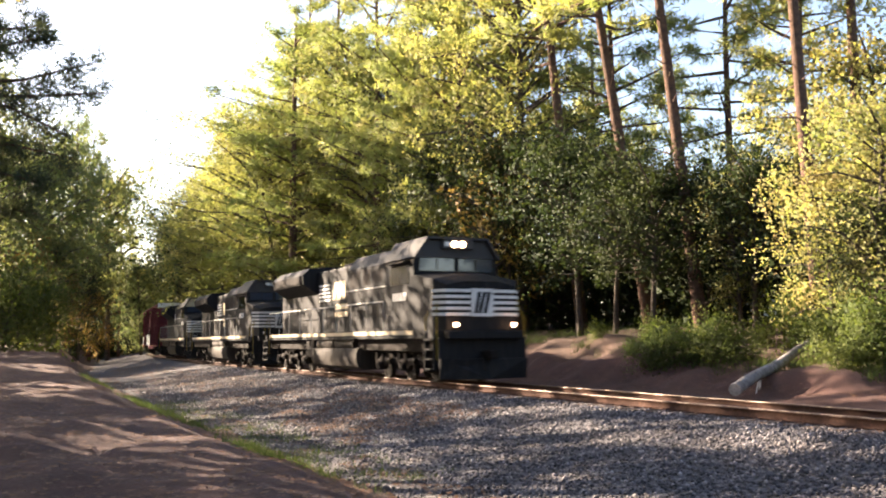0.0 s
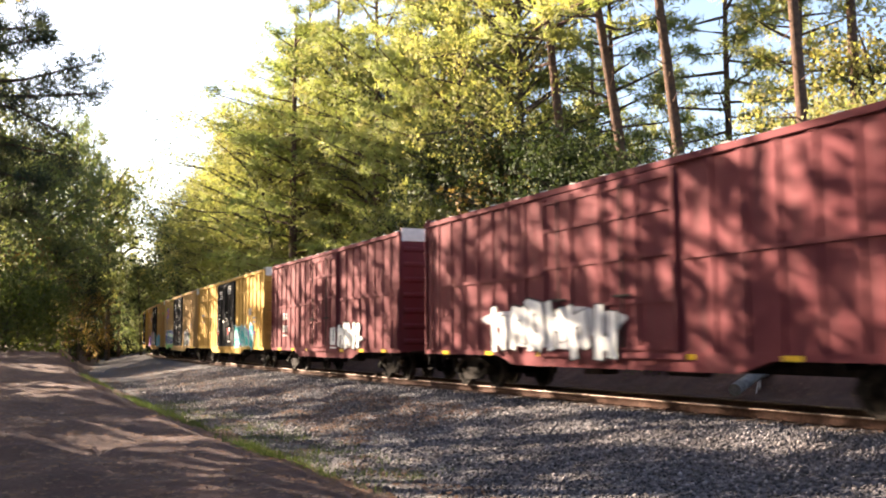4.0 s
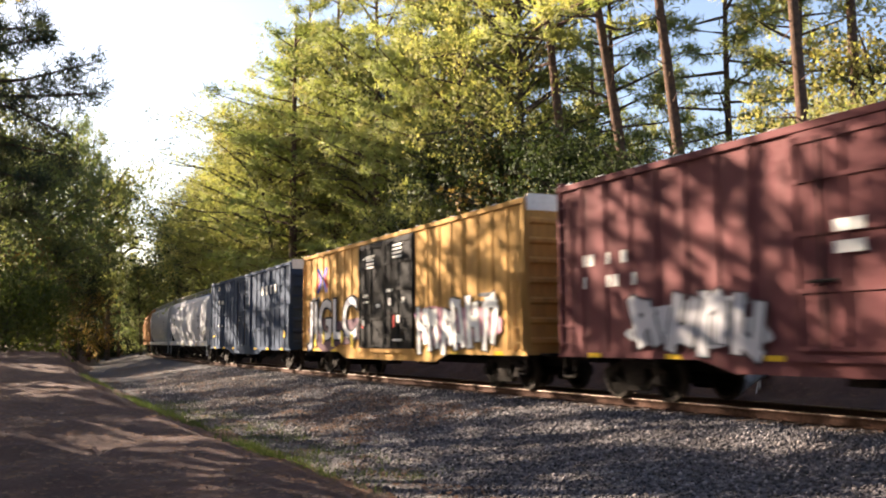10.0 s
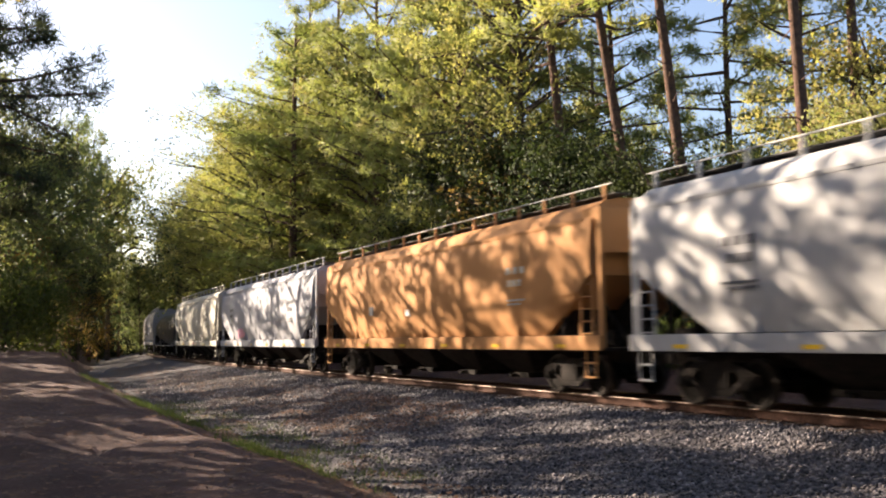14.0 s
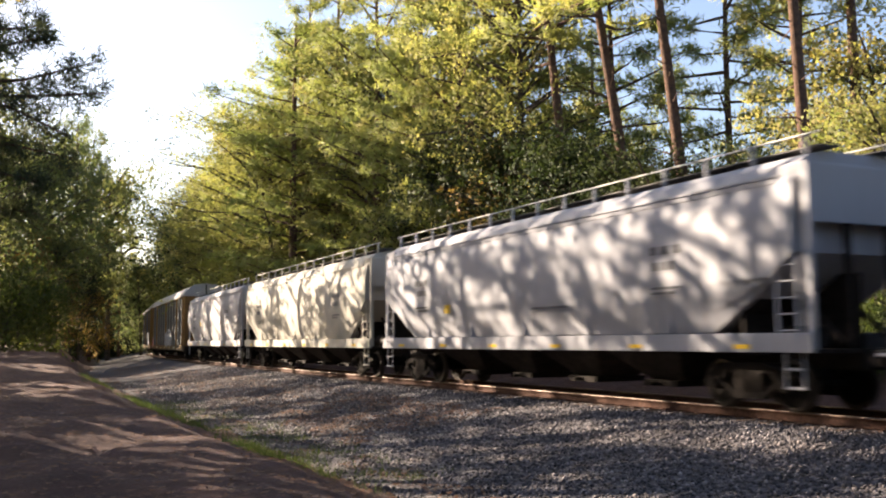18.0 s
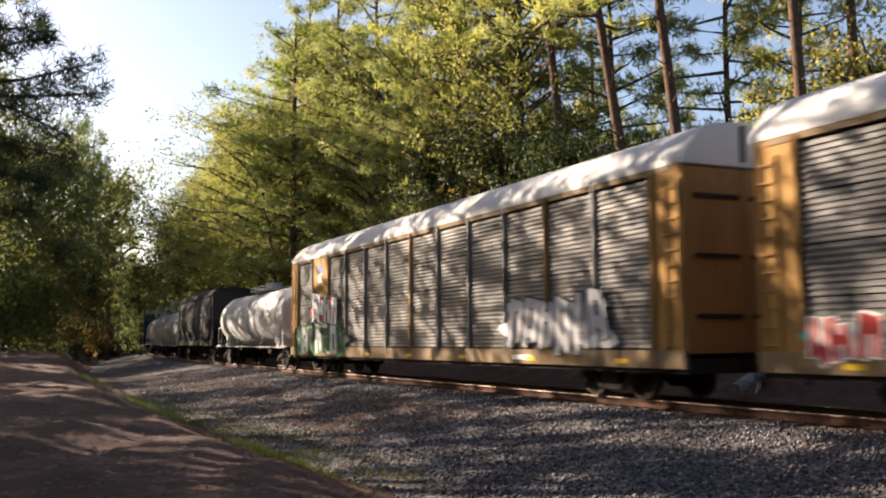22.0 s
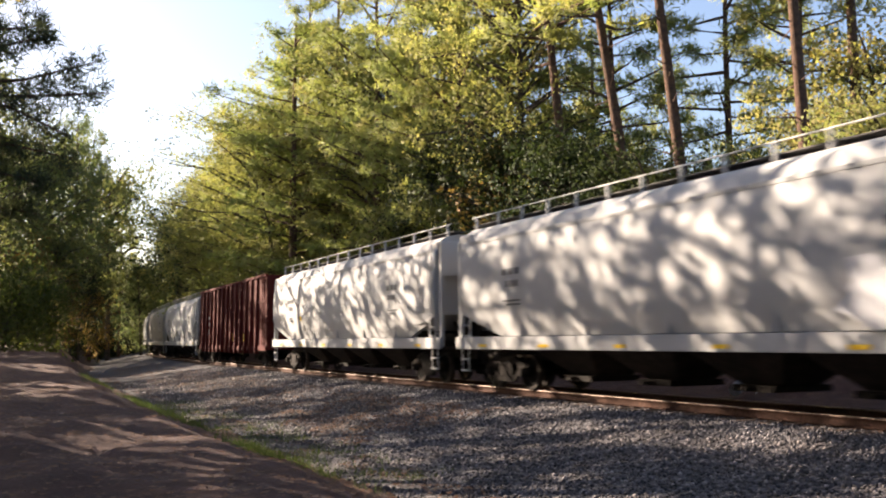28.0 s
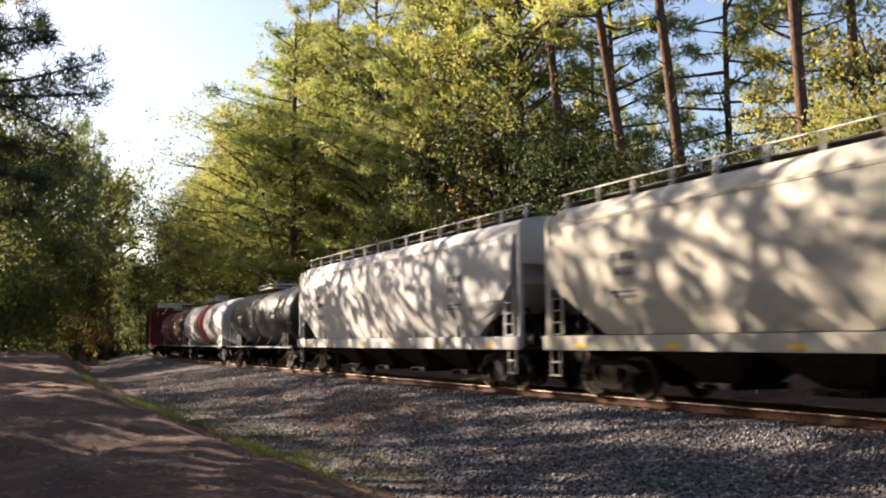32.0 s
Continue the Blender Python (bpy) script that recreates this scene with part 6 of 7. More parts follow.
    part("pilot", built(bx, h - 0.15, h, -1.5, 1.5, 0.5, 1.4), P_LOCO, root)
    part("snowplow", built(loft, [[(h, -1.5, 0.14), (h + 0.1, -1.5, 0.75), (h, -1.5, 0.75)], [(h + 0.45, 0, 0.14), (h + 0.3, 0, 0.75), (h, 0, 0.75)], [(h, 1.5, 0.14), (h + 0.1, 1.5, 0.75), (h, 1.5, 0.75)]]), P_LOCO, root)
    for s in (-1, 1):
        bm = bmesh.new()
        rod(bm, (h + 0.1, s * 1.0, 1.78), (h + 0.2, s * 1.0, 1.78), 0.065, 12)
        part("ditch_light", bm, C_LAMP if lit else C_LENS, root)
        for e in (-1, 1):
            for k in range(4):
                part("step", built(bx, e * (h - 0.55) - 0.3, e * (h - 0.55) + 0.3, s * 1.48 - 0.12, s * 1.48 + 0.03, 0.42 + 0.3 * k, 0.46 + 0.3 * k), P_LOCO, root)
            for q in (-0.33, 0.3):
                part("step_side", built(bx, e * (h - 0.55) + q, e * (h - 0.55) + q + 0.03, s * 1.48 - 0.12, s * 1.48 + 0.03, 0.4, 1.6), P_LOCO, root)
            bm = bmesh.new()
            for x in (-0.42, 0.42):
                rod(bm, (e * (h - 0.55) + x, s * 1.52, 0.7), (e * (h - 0.55) + x, s * 1.52, 2.0), 0.022, 6)
                rod(bm, (e * (h - 0.55) + x, s * 1.52, 2.0), (e * (h - 0.55) + x * 0.4, s * 1.4, 2.5), 0.022, 6)
            part("step_handrail", bm, C_SAFETY, root, "yellow handrail")
        # walkway railing
        bm = bmesh.new()
        xs = np.linspace(-h + 0.9, cx0 - 0.3, 10)
        for x in xs:
            rod(bm, (x, s * 1.46, zd), (x, s * 1.46, zd + 1.05), 0.014, 5)
        rod(bm, (xs[0], s * 1.46, zd + 1.05), (xs[-1], s * 1.46, zd + 1.05), 0.022, 5)
        part("walkway_railing", bm, C_HANDRAIL, root)
        # fuel tank side gear
        for k in range(2):
            bm = bmesh.new()
            x = -1.9 + 2.3 * k
            rod(bm, (x, s * 1.28, 1.2), (x + 2.1, s * 1.28, 1.2), 0.2, 14)
            part("air_reservoir", bm, P_DUST, root)
        add = bmesh.new()
        bx(add, -3.4, -2.4, min(s * 0.9, s * 1.45), max(s * 0.9, s * 1.45), 0.65, 1.35, 0.04)
        part("battery_box", add, P_TRUCK, root)
    part("underframe", built(bx, -h + 0.4, h - 0.4, -1.25, 1.25, 0.98, 1.38), P_UNDER, root)
    part("fuel_tank", built(prism, [(-1.25, 1.08), (-1.42, 1.02), (-1.5, 0.88), (-1.5, 0.55), (-1.42, 0.36), (-1.2, 0.24), (1.2, 0.24), (1.42, 0.36), (1.5, 0.55), (1.5, 0.88), (1.42, 1.02), (1.25, 1.08)], -2.4, 3.0), P_DUST, root, smooth_it=True)
    # hood lettering and striping, as plain shapes
    bars(root, "hood_stripes", C_WHITE, [(-h + 7.7, 3.0 + 0.16 * k, 1.5, 0.08) for k in range(5)], -0.885)
    bm = bmesh.new()
    for x0 in (-h + 8.8, -h + 9.5):
        sheet_xz(bm, [(x0, 3.0), (x0 + 0.18, 3.0), (x0 + 0.45, 3.4), (x0 + 0.45, 3.75), (x0 + 0.2, 3.75), (x0 + 0.1, 3.5)], -0.885)
        blob(bm, x0 + 0.62, 3.38, 0.34, 0.72, -0.885, 5, wob=0.15)
    part("hood_emblem", bm, C_STRIPE, root)
    bars(root, "hood_lettering", C_STRIPE, [(-h + 9.2 + 0.28 * k, 2.62, 0.2, 0.2) for k in range(6)] + [(-h + 9.2 + 0.28 * k, 2.3, 0.2, 0.2) for k in range(6)], -0.885)
    for e in (-1, 1):
        add_truck(root, e * 6.6, d, True)
        again("coupler", COUPLER, root, pose(e * (h + 0.3), 0, 0, 0, 0, 0 if e > 0 else 180))
    return root, h
# ---- the train, in its order ----
engine(8.9, "black diesel locomotive with white nose stripes and lit headlights", True)
engine(31.7, "black diesel locomotive with white nose stripes, unlit", False)
engine(53.7, "dusty black diesel locomotive with white nose stripes, trailing", False, C_STRIPE)

r, h, ys = boxcar(75.33, 93.97, "maroon boxcar with white graffiti low on its side", P_MAROON, 1, P_MAROON, band=C_WHITE)
graffiti(r, -2.2, 1.0, 5.6, 1.2, ys - 0.14, ("silver", "black", "white"), 6, 21)
bars(r, "side_lettering", C_WHITE, [(h - 1.6, 2.7, 0.6, 0.12), (h - 1.6, 2.4, 0.6, 0.1)], ys - 0.01)
r, h, ys = boxcar(96.0, 112.0, "maroon boxcar with small graffiti near the sill", P_MAROON, 1, P_MAROON, door_w=3.6, band=C_WHITE)
graffiti(r, 2.6, 1.0, 3.4, 0.9, ys - 0.06, ("silver", "black", "white"), 4, 22)
bars(r, "side_lettering", C_WHITE, [(-h + 2.2, 2.3, 0.6, 0.3), (-h + 2.2, 1.75, 0.6, 0.3), (-h + 2.2, 1.55, 0.6, 0.06)], ys - 0.01)

r, h, ys = boxcar(113.49, 132.36, "yellow boxcar with black doors and teal graffiti", P_YELLOW, 3, P_BLACK, band=C_WHITE)
railpool_marks(r, h, ys, 1, True)
graffiti(r, 4.9, 1.0, 4.6, 1.25, ys - 0.06, ("purple", "white", "teal"), 5, 31)
bars(r, "placard", C_DARKMARK, [(h - 3.0, 2.7, 0.6, 0.36)], ys - 0.06)
r, h, ys = boxcar(133.77, 152.42, "tan boxcar with black doors and blue letter graffiti", P_TAN, 0, P_BLACK, band=C_WHITE)
railpool_marks(r, h, ys, 2, along=0.36)
bm = bmesh.new()
blob(bm, -5.2, 1.5, 5.3, 1.35, ys - 0.055, 40, wob=0.2)
part("graffiti_cloud", bm, SPRAY["green"], r)
text_part("graffiti_outline", "MUGO", 1.5, -5.3, 0.92, ys - 0.066, SPRAY["silver"], r, 0.1, 1.15)
text_part("graffiti_letters", "MUGO", 1.5, -5.3, 0.92, ys - 0.074, SPRAY["blue"], r, 0.03, 1.15)
graffiti(r, 5.3, 1.0, 2.8, 1.2, ys - 0.06, ("green", "white", "black"), 4, 41)
r, h, ys = boxcar(153.98, 172.61, "yellow ribbed boxcar with black doors and blue and purple graffiti", P_OCHRE, 3, P_BLACK, band=C_WHITE)
railpool_marks(r, h, ys, 3)
graffiti(r, 4.9, 0.95, 4.4, 1.0, ys - 0.06, ("pink", "skyblue", "teal", "skyblue"), 5, 51)
graffiti(r, -4.6, 0.95, 4.6, 1.0, ys - 0.06, ("pink", "purple", "purple"), 5, 52)
graffiti(r, 0.1, 1.0, 4.4, 1.3, ys - 0.16, ("teal", "black", "silver", "pink"), 5, 53)
r, h, ys = boxcar(174.4, 193.24, "bright yellow ribbed boxcar with black doors", P_YELLOW, 3, P_BLACK, band=C_WHITE)
railpool_marks(r, h, ys, 4)
r, h, ys = boxcar(195.23, 213.84, "dull maroon boxcar with pale green and grey graffiti", P_PLUM, 0, P_PLUM, door_w=4.2, band=C_WHITE)
bm = bmesh.new()
blob(bm, 3.6, 3.3, 2.6, 2.4, ys - 0.05, 61, wob=0.4)
part("graffiti_patch", bm, paint("mint_spray", (0.33, 0.47, 0.38), 0.3), r)
graffiti(r, 3.6, 0.98, 4.4, 1.35, ys - 0.058, ("silver", "silver", "silver"), 4, 62)
graffiti(r, -4.6, 0.98, 3.6, 1.2, ys - 0.06, ("silver", "black", "silver"), 4, 63)
bars(r, "side_lettering", C_WHITE, [(-h + 1.0 + 0.3 * k, 2.95, 0.2, 0.26) for k in (0, 1, 3, 5)] + [(-h + 1.0 + 0.3 * k, 2.45, 0.2, 0.26) for k in (0, 3, 4, 6)], ys - 0.012)
bars(r, "door_lettering", C_WHITE, [(1.4 - 1.0 * k, 4.3 - 0.13 * j, 0.8, 0.06) for k in (0,) for j in range(4)] + [(-0.9, 3.0, 0.6, 0.2), (0.6, 3.0, 0.6, 0.2), (-0.9, 2.65, 0.6, 0.2), (0.6, 2.65, 0.5, 0.2)], ys - 0.12)
r, h, ys = boxcar(215.35, 234.08, "ochre boxcar with black doors and big white graffiti letters", P_OCHRE, 0, P_BLACK, band=C_WHITE)
railpool_marks(r, h, ys, 5, along=0.36)
graffiti(r, 5.3, 0.98, 5.2, 1.5, ys - 0.06, ("pink", "black", "white"), 6, 71)
bm = bmesh.new()
blob(bm, -5.4, 1.65, 6.0, 1.1, ys - 0.055, 72, n=48, wob=0.35)
part("graffiti_cloud", bm, paint("dusky_spray", (0.11, 0.06, 0.075), 0.4), r)
text_part("graffiti_outline", "JIGLC", 2.15, -5.5, 1.0, ys - 0.066, SPRAY["black"], r, 0.12, 1.1)
text_part("graffiti_letters", "JIGLC", 2.15, -5.5, 1.0, ys - 0.074, SPRAY["silver"], r, 0.04, 1.1)
for k in range(5):
    part("graffiti_fill", built(blob, -7.6 + 1.1 * k, 1.35 + 0.12 * (k % 2), 0.28, 0.5, ys - 0.08, 73 + k, 14, 0.3, 0.004), SPRAY["yellow"], r)
r, h, ys = boxcar(236.15, 254.88, "dark blue ribbed boxcar with white marks", P_BLUE, 3, P_BLUE, door_w=3.4, band=C_WHITE)
bars(r, "side_lettering", C_WHITE, [(4.2 + 0.85 * k, 3.62, 0.3, 0.42) for k in range(4)], ys - 0.05)
bars(r, "car_data", C_WHITE, [(-h + 2.6, 3.6, 0.4, 0.2), (-h + 3.6, 3.55, 0.5, 0.2), (-h + 2.6, 2.2, 0.4, 0.12), (-h + 3.6, 2.2, 0.4, 0.12), (-h + 2.6, 4.4, 0.4, 0.2), (-1, 2.4, 0.35, 0.3)], ys - 0.05)
bars(r, "reflector_patch", C_YELLOWMARK, [(h - 0.9, 1.5, 0.24, 0.3), (-h + 1.2, 1.6, 0.4, 0.12)], ys - 0.05)

H1 = "light grey covered hopper car with bulging sides"
r, h = hopper(256.47, 275.88, H1 + " and dark number marks", P_GREY)
hopper_marks(r, h)
r, h = hopper(277.11, 296.56, "off-white covered hopper car with bulging sides", P_WHITE)
hopper_marks(r, h)
r, h = hopper(297.59, 316.62, "faded orange covered hopper car with a pale sill", P_ORANGE, cut=True)
hopper_marks(r, h, C_LENS, left=False, extra=((-4.2, 2.2, 0.4, 0.3, C_DARKMARK), (-1.0, 2.1, 0.3, 0.2, C_WHITE)))
r, h = hopper(317.95, 337.3, "grey covered hopper car, pink graffiti on the sill", P_GREY, ext=True)
hopper_marks(r, h)
bm = bmesh.new()
blob(bm, -4.0, 1.75, 1.6, 0.5, -1.6, 81, wob=0.3)
part("graffiti_patch", bm, SPRAY["pink"], r)
r, h = hopper(338.6, 357.6, "cream covered hopper car with large dark numbers", P_CREAM, ext=True)
hopper_marks(r, h, extra=((0.5, 1.14, 0.4, 0.14, C_REDMARK), (-5.2, 1.14, 0.4, 0.14, C_DARKMARK)))
tank(359.0, 375.9, "black tank car with a yellow warning mark", P_TANKBLACK, platform=False, mark=C_WHITE)
r, h = hopper(377.0, 395.6, "light grey covered hopper car with end cages", P_GREY, ext=True)
hopper_marks(r, h, extra=((-4.2, 2.1, 0.35, 0.25, C_YELLOWMARK), (1.4, 2.05, 1.6, 0.06, C_DARKMARK)))
r, h = hopper(396.9, 416.0, "pale cream covered hopper car, dusty", P_CREAM)
hopper_marks(r, h)
r, h = hopper(417.11, 435.6, "grey covered hopper car with rust streaks below the roof", P_RUSTTOP, ext=True)
hopper_marks(r, h, extra=((-3.4, 2.35, 0.3, 0.3, C_YELLOWMARK), (3.2, 2.4, 0.4, 0.3, C_WHITE)))
r, h, ys = autorack(437.05, 463.45, "galvanized enclosed auto rack with yellow posts and white graffiti", 1)
graffiti(r, 2.6, 1.0, 5.0, 1.2, ys - 0.02, ("silver", "white", "silver"), 6, 91)
graffiti(r, -11.4, 0.95, 1.4, 0.7, ys - 0.02, ("teal", "white", "red"), 3, 92)
r, h, ys = autorack(465.35, 491.85, "grimy enclosed auto rack with yellow ends and tagged sides", 2)
graffiti(r, 8.6, 0.95, 4.6, 1.4, ys - 0.02, ("silver", "black", "silver"), 6, 93)
graffiti(r, -8.6, 2.0, 3.2, 1.2, ys - 0.02, ("red", "black", "white"), 4, 94)
graffiti(r, -9.2, 0.8, 6.5, 1.1, ys - 0.024, ("black", "green", "black", "silver"), 7, 95)
bars(r, "yellow_panel", P_RACKYEL, [(-9.1, 3.1, 1.7, 1.55)], ys - 0.012)
bars(r, "shield_emblem", C_BLUEMARK, [(-9.1, 4.1, 0.5, 0.3)], ys - 0.02)
bars(r, "shield_emblem", C_WHITE, [(-9.1, 3.7, 0.46, 0.38)], ys - 0.02)
tank(493.2, 509.6, "dusty white tank car with low top fittings", P_WHITE)
r, h = hopper(511.25, 526.3, "charcoal grey two-bay covered hopper car", P_CHARCOAL, top=4.85, bays=3, walk_top=False)
hopper_marks(r, h, C_LENS, left=False, extra=((-h + 2.6, 2.2, 0.12, 0.7, C_YELLOWMARK),))
tank(527.4, 545.6, "long dusty white tank car with a railed top platform", P_CREAM, rails=True)
tank(546.8, 563.6, "shorter white tank car streaked with dirt", P_WHITE, rails=True)
r, h, ys = boxcar(565.21, 583.05, "blue ribbed boxcar with a white end band", P_BLUE, 3, P_BLUE, door_w=3.4, band=P_RACKROOF)
bars(r, "side_lettering", C_WHITE, [(-h + 3.0 + 0.33 * k, 2.75, 0.2, 0.22) for k in (0, 1, 3)] + [(-h + 3.0 + 0.33 * k, 2.35, 0.2, 0.2) for k in (0, 1, 3, 4, 6)], ys - 0.05)
bars(r, "reflector_patch", C_YELLOWMARK, [(-h + 3.4, 1.45, 0.45, 0.22)], ys - 0.05)
r, h = hopper(584.7, 603.3, "white covered hopper car with a dark scuffed patch", P_WHITE, rise=0.5)
hopper_marks(r, h)
bm = bmesh.new()
blob(bm, 5.6, 2.0, 2.6, 0.9, -1.616, 82, wob=0.4)
part("scuffed_patch", bm, SPRAY["silver"], r)
r, h = hopper(604.4, 623.4, "white covered hopper car with black number marks", P_WHITE, rise=0.5)
hopper_marks(r, h, extra=((-4.6, 2.2, 0.2, 0.2, C_YELLOWMARK),))
gondola(624.78, 643.6, "red high-sided open gondola car with heavy posts", P_RED)
for a_, b_, lab, pt in ((644.74, 663.7, "clean white covered hopper car with end frames darkened for shade", P_WHITE), (664.86, 683.9, "off-white covered hopper car with faint marks", P_CREAM), (685.04, 704.4, "white covered hopper car with black reporting marks", P_WHITE)):
    r, h = hopper(a_, b_, lab, pt)
    hopper_marks(r, h)
tank(705.6, 720.0, "black tank car with a grimy shell", P_TANKBLACK, mark=C_WHITE)
tank(721.2, 738.0, "white tank car with a red band", P_WHITE, bandmat=SPRAY["red"])
tank(739.2, 755.0, "brown-red tank car far back in the train", P_PLUM, mark=C_WHITE)
boxcar(756.6, 773.0, "maroon boxcar at the end of the visible train", P_MAROON, 1, P_MAROON, band=C_WHITE)
# ---- sleepers, stones, plants and litter near the camera ----
tie_mesh = bpy.data.meshes.new("tie")
bm = bmesh.new()
bx(bm, -0.115, 0.115, -1.3, 1.3, -0.36, -0.18, 0.012)
bmesh.ops.recalc_face_normals(bm, faces=bm.faces)
bm.to_mesh(tie_mesh)
bm.free()
tie_mesh.materials.append(M_TIE)
plate_mesh = bpy.data.meshes.new("tie_plate")
bm = bmesh.new()
for s in (-0.753, 0.753):
    bx(bm, -0.09, 0.09, s - 0.17, s + 0.17, -0.181, -0.172)
    for e in (-0.1, 0.1):
        rod(bm, (0.05, s + e, -0.175), (0.05, s + e, -0.15), 0.014, 6)
        rod(bm, (-0.05, s + e, -0.175), (-0.05, s + e, -0.15), 0.014, 6)
bmesh.ops.recalc_face_normals(bm, faces=bm.faces)
bm.to_mesh(plate_mesh)
bm.free()
plate_mesh.materials.append(M_RUST)
ties = tagged(new("sleepers"), "weathered wooden sleepers under the rails", "sleepers", kind="structure")
tie_rng = np.random.RandomState(8)
u, i = -16.0, 0
while u < 110:
    p, a = on_line(u)
    t = again("sleeper", tie_mesh, ties, pose(p.x, p.y, p.z - 0.012 * tie_rng.rand(), 0, 0, math.degrees(a) + 90 + tie_rng.normal() * 0.6))
    if u < 40:
        again("tie_plate", plate_mesh, t)
    u += 0.53
    i += 1


def scatter_stones():
    """Loose crushed stone on the shoulder of the roadbed, each an uneven lump."""
    r = np.random.RandomState(12)
    n = 52000
    u = -11 + 52 * r.rand(n) ** 1.6
    w = 1.05 + 7.0 * r.rand(n) ** 1.1
    inner = r.rand(n) < 0.14
    w = np.where(inner, r.uniform(-2.2, 1.2, n), w)
    zb = np.interp(w, [-2.9, -1.9, -1.3, 1.3, 1.9, 2.9, 4.2, 5.6, 6.6, 7.6], [-0.36, -0.235, -0.215, -0.215, -0.235, -0.38, -0.62, -0.88, -1.01, -1.1])
    keep = (np.abs(np.abs(w) - 0.753) > 0.11) & ((w < 7.2) | (r.rand(n) < 0.3))
    u, w, zb = u[keep], w[keep], zb[keep]
    n = len(u)
    a = np.interp(u, _keys, _la)
    x = np.interp(u, _keys, _lx) - w * np.cos(a)
    y = np.interp(u, _keys, _ly) - w * np.sin(a)
    size = 0.018 + 0.026 * r.rand(n) ** 1.5 + 0.012 * smooth(8, 40, u)
    base = np.array([(1, 0, 0), (-1, 0, 0), (0, 1, 0), (0, -1, 0), (0, 0, 0.8), (0, 0, -0.8)])
    v = base[None] * size[:, None, None] * r.uniform(0.6, 1.35, (n, 6, 1))
    q = r.rand(n) * 6.283
    tilt = r.normal(size=n) * 0.5
    cz, sz, ct, st = np.cos(q)[:, None], np.sin(q)[:, None], np.cos(tilt)[:, None], np.sin(tilt)[:, None]
    X, Y, Z = v[..., 0], v[..., 1], v[..., 2]
    Y, Z = Y * ct - Z * st, Y * st + Z * ct
    X, Y = X * cz - Y * sz, X * sz + Y * cz
    v = np.stack([X + x[:, None], Y + y[:, None], Z + (zb + size * 0.35)[:, None]], -1).reshape(-1, 3)
    f0 = np.array([(0, 2, 4), (2, 1, 4), (1, 3, 4), (3, 0, 4), (2, 0, 5), (1, 2, 5), (3, 1, 5), (0, 3, 5)])
    f = (f0[None] + 6 * np.arange(n)[:, None, None]).reshape(-1, 3)
    ob = new("ballast_stones", mesh_np("ballast_stones", v, f, M_STONE))
    tagged(ob, "loose grey crushed stones on the track shoulder", "stones", kind="stuff")


scatter_stones()


def scatter_blades(name, label, cat, spots, mat, per, length, width, seed, up=1.6):
    """Tufts of grass or weeds at (u, w) spots."""
    r = np.random.RandomState(seed)
    u, w = np.repeat(spots[:, 0], per), np.repeat(spots[:, 1], per)
    n = len(u)
    u, w = u + r.normal(size=n) * 0.1, w + r.normal(size=n) * 0.1
    z = ground_z(u, w)
    a = np.interp(u, _keys, _la)
    x = np.interp(u, _keys, _lx) - w * np.cos(a)
    y = np.interp(u, _keys, _ly) - w * np.sin(a)
    d = r.normal(size=(n, 3)) * 0.55 + np.array((0, 0, up))
    d /= np.linalg.norm(d, axis=1)[:, None]
    s = np.cross(d, r.normal(size=(n, 3)))
    s /= np.linalg.norm(s, axis=1)[:, None]
    L = (length * (0.5 + r.rand(n)))[:, None]
    b = np.stack([x, y, z - 0.03], 1)
    v = np.stack([b - s * width / 2, b + s * width / 2, b + d * L], 1).reshape(-1, 3)
    ob = new(name, mesh_np(name, v, np.arange(n * 3).reshape(-1, 3), mat))
    tagged(ob, label, cat, kind="stuff")


r8 = np.random.RandomState(21)
spots = np.stack([r8.uniform(-7, 45, 1500), 8.9 + r8.normal(size=1500) * 0.4], 1)
spots = spots[noise2(spots[:, 0], spots[:, 1], 5.0, 31) > 0.4]
scatter_blades("ditch_grass", "low green grass and weeds along the ditch", "grass", spots, M_GRASS, 20, 0.24, 0.02, 22)
spots = np.stack([r8.uniform(-2, 22, 420), 7.3 + r8.normal(size=420) * 0.7], 1)
spots = spots[noise2(spots[:, 0], spots[:, 1], 4.0, 33) > 0.1]
scatter_blades("ditch_weeds", "sparse weeds at the foot of the ballast", "weeds", spots, M_GRASS, 18, 0.24, 0.02, 23)
spots = np.stack([r8.uniform(-14, 60, 2600), -6.2 - np.abs(r8.normal(size=2600)) * 3.0], 1)
spots = spots[noise2(spots[:, 0], spots[:, 1], 6.0, 35) > 0.0]
scatter_blades("bank_grass", "tufts of grass and weeds on the clay bank", "grass", spots, M_GRASS, 12, 0.3, 0.02, 24)


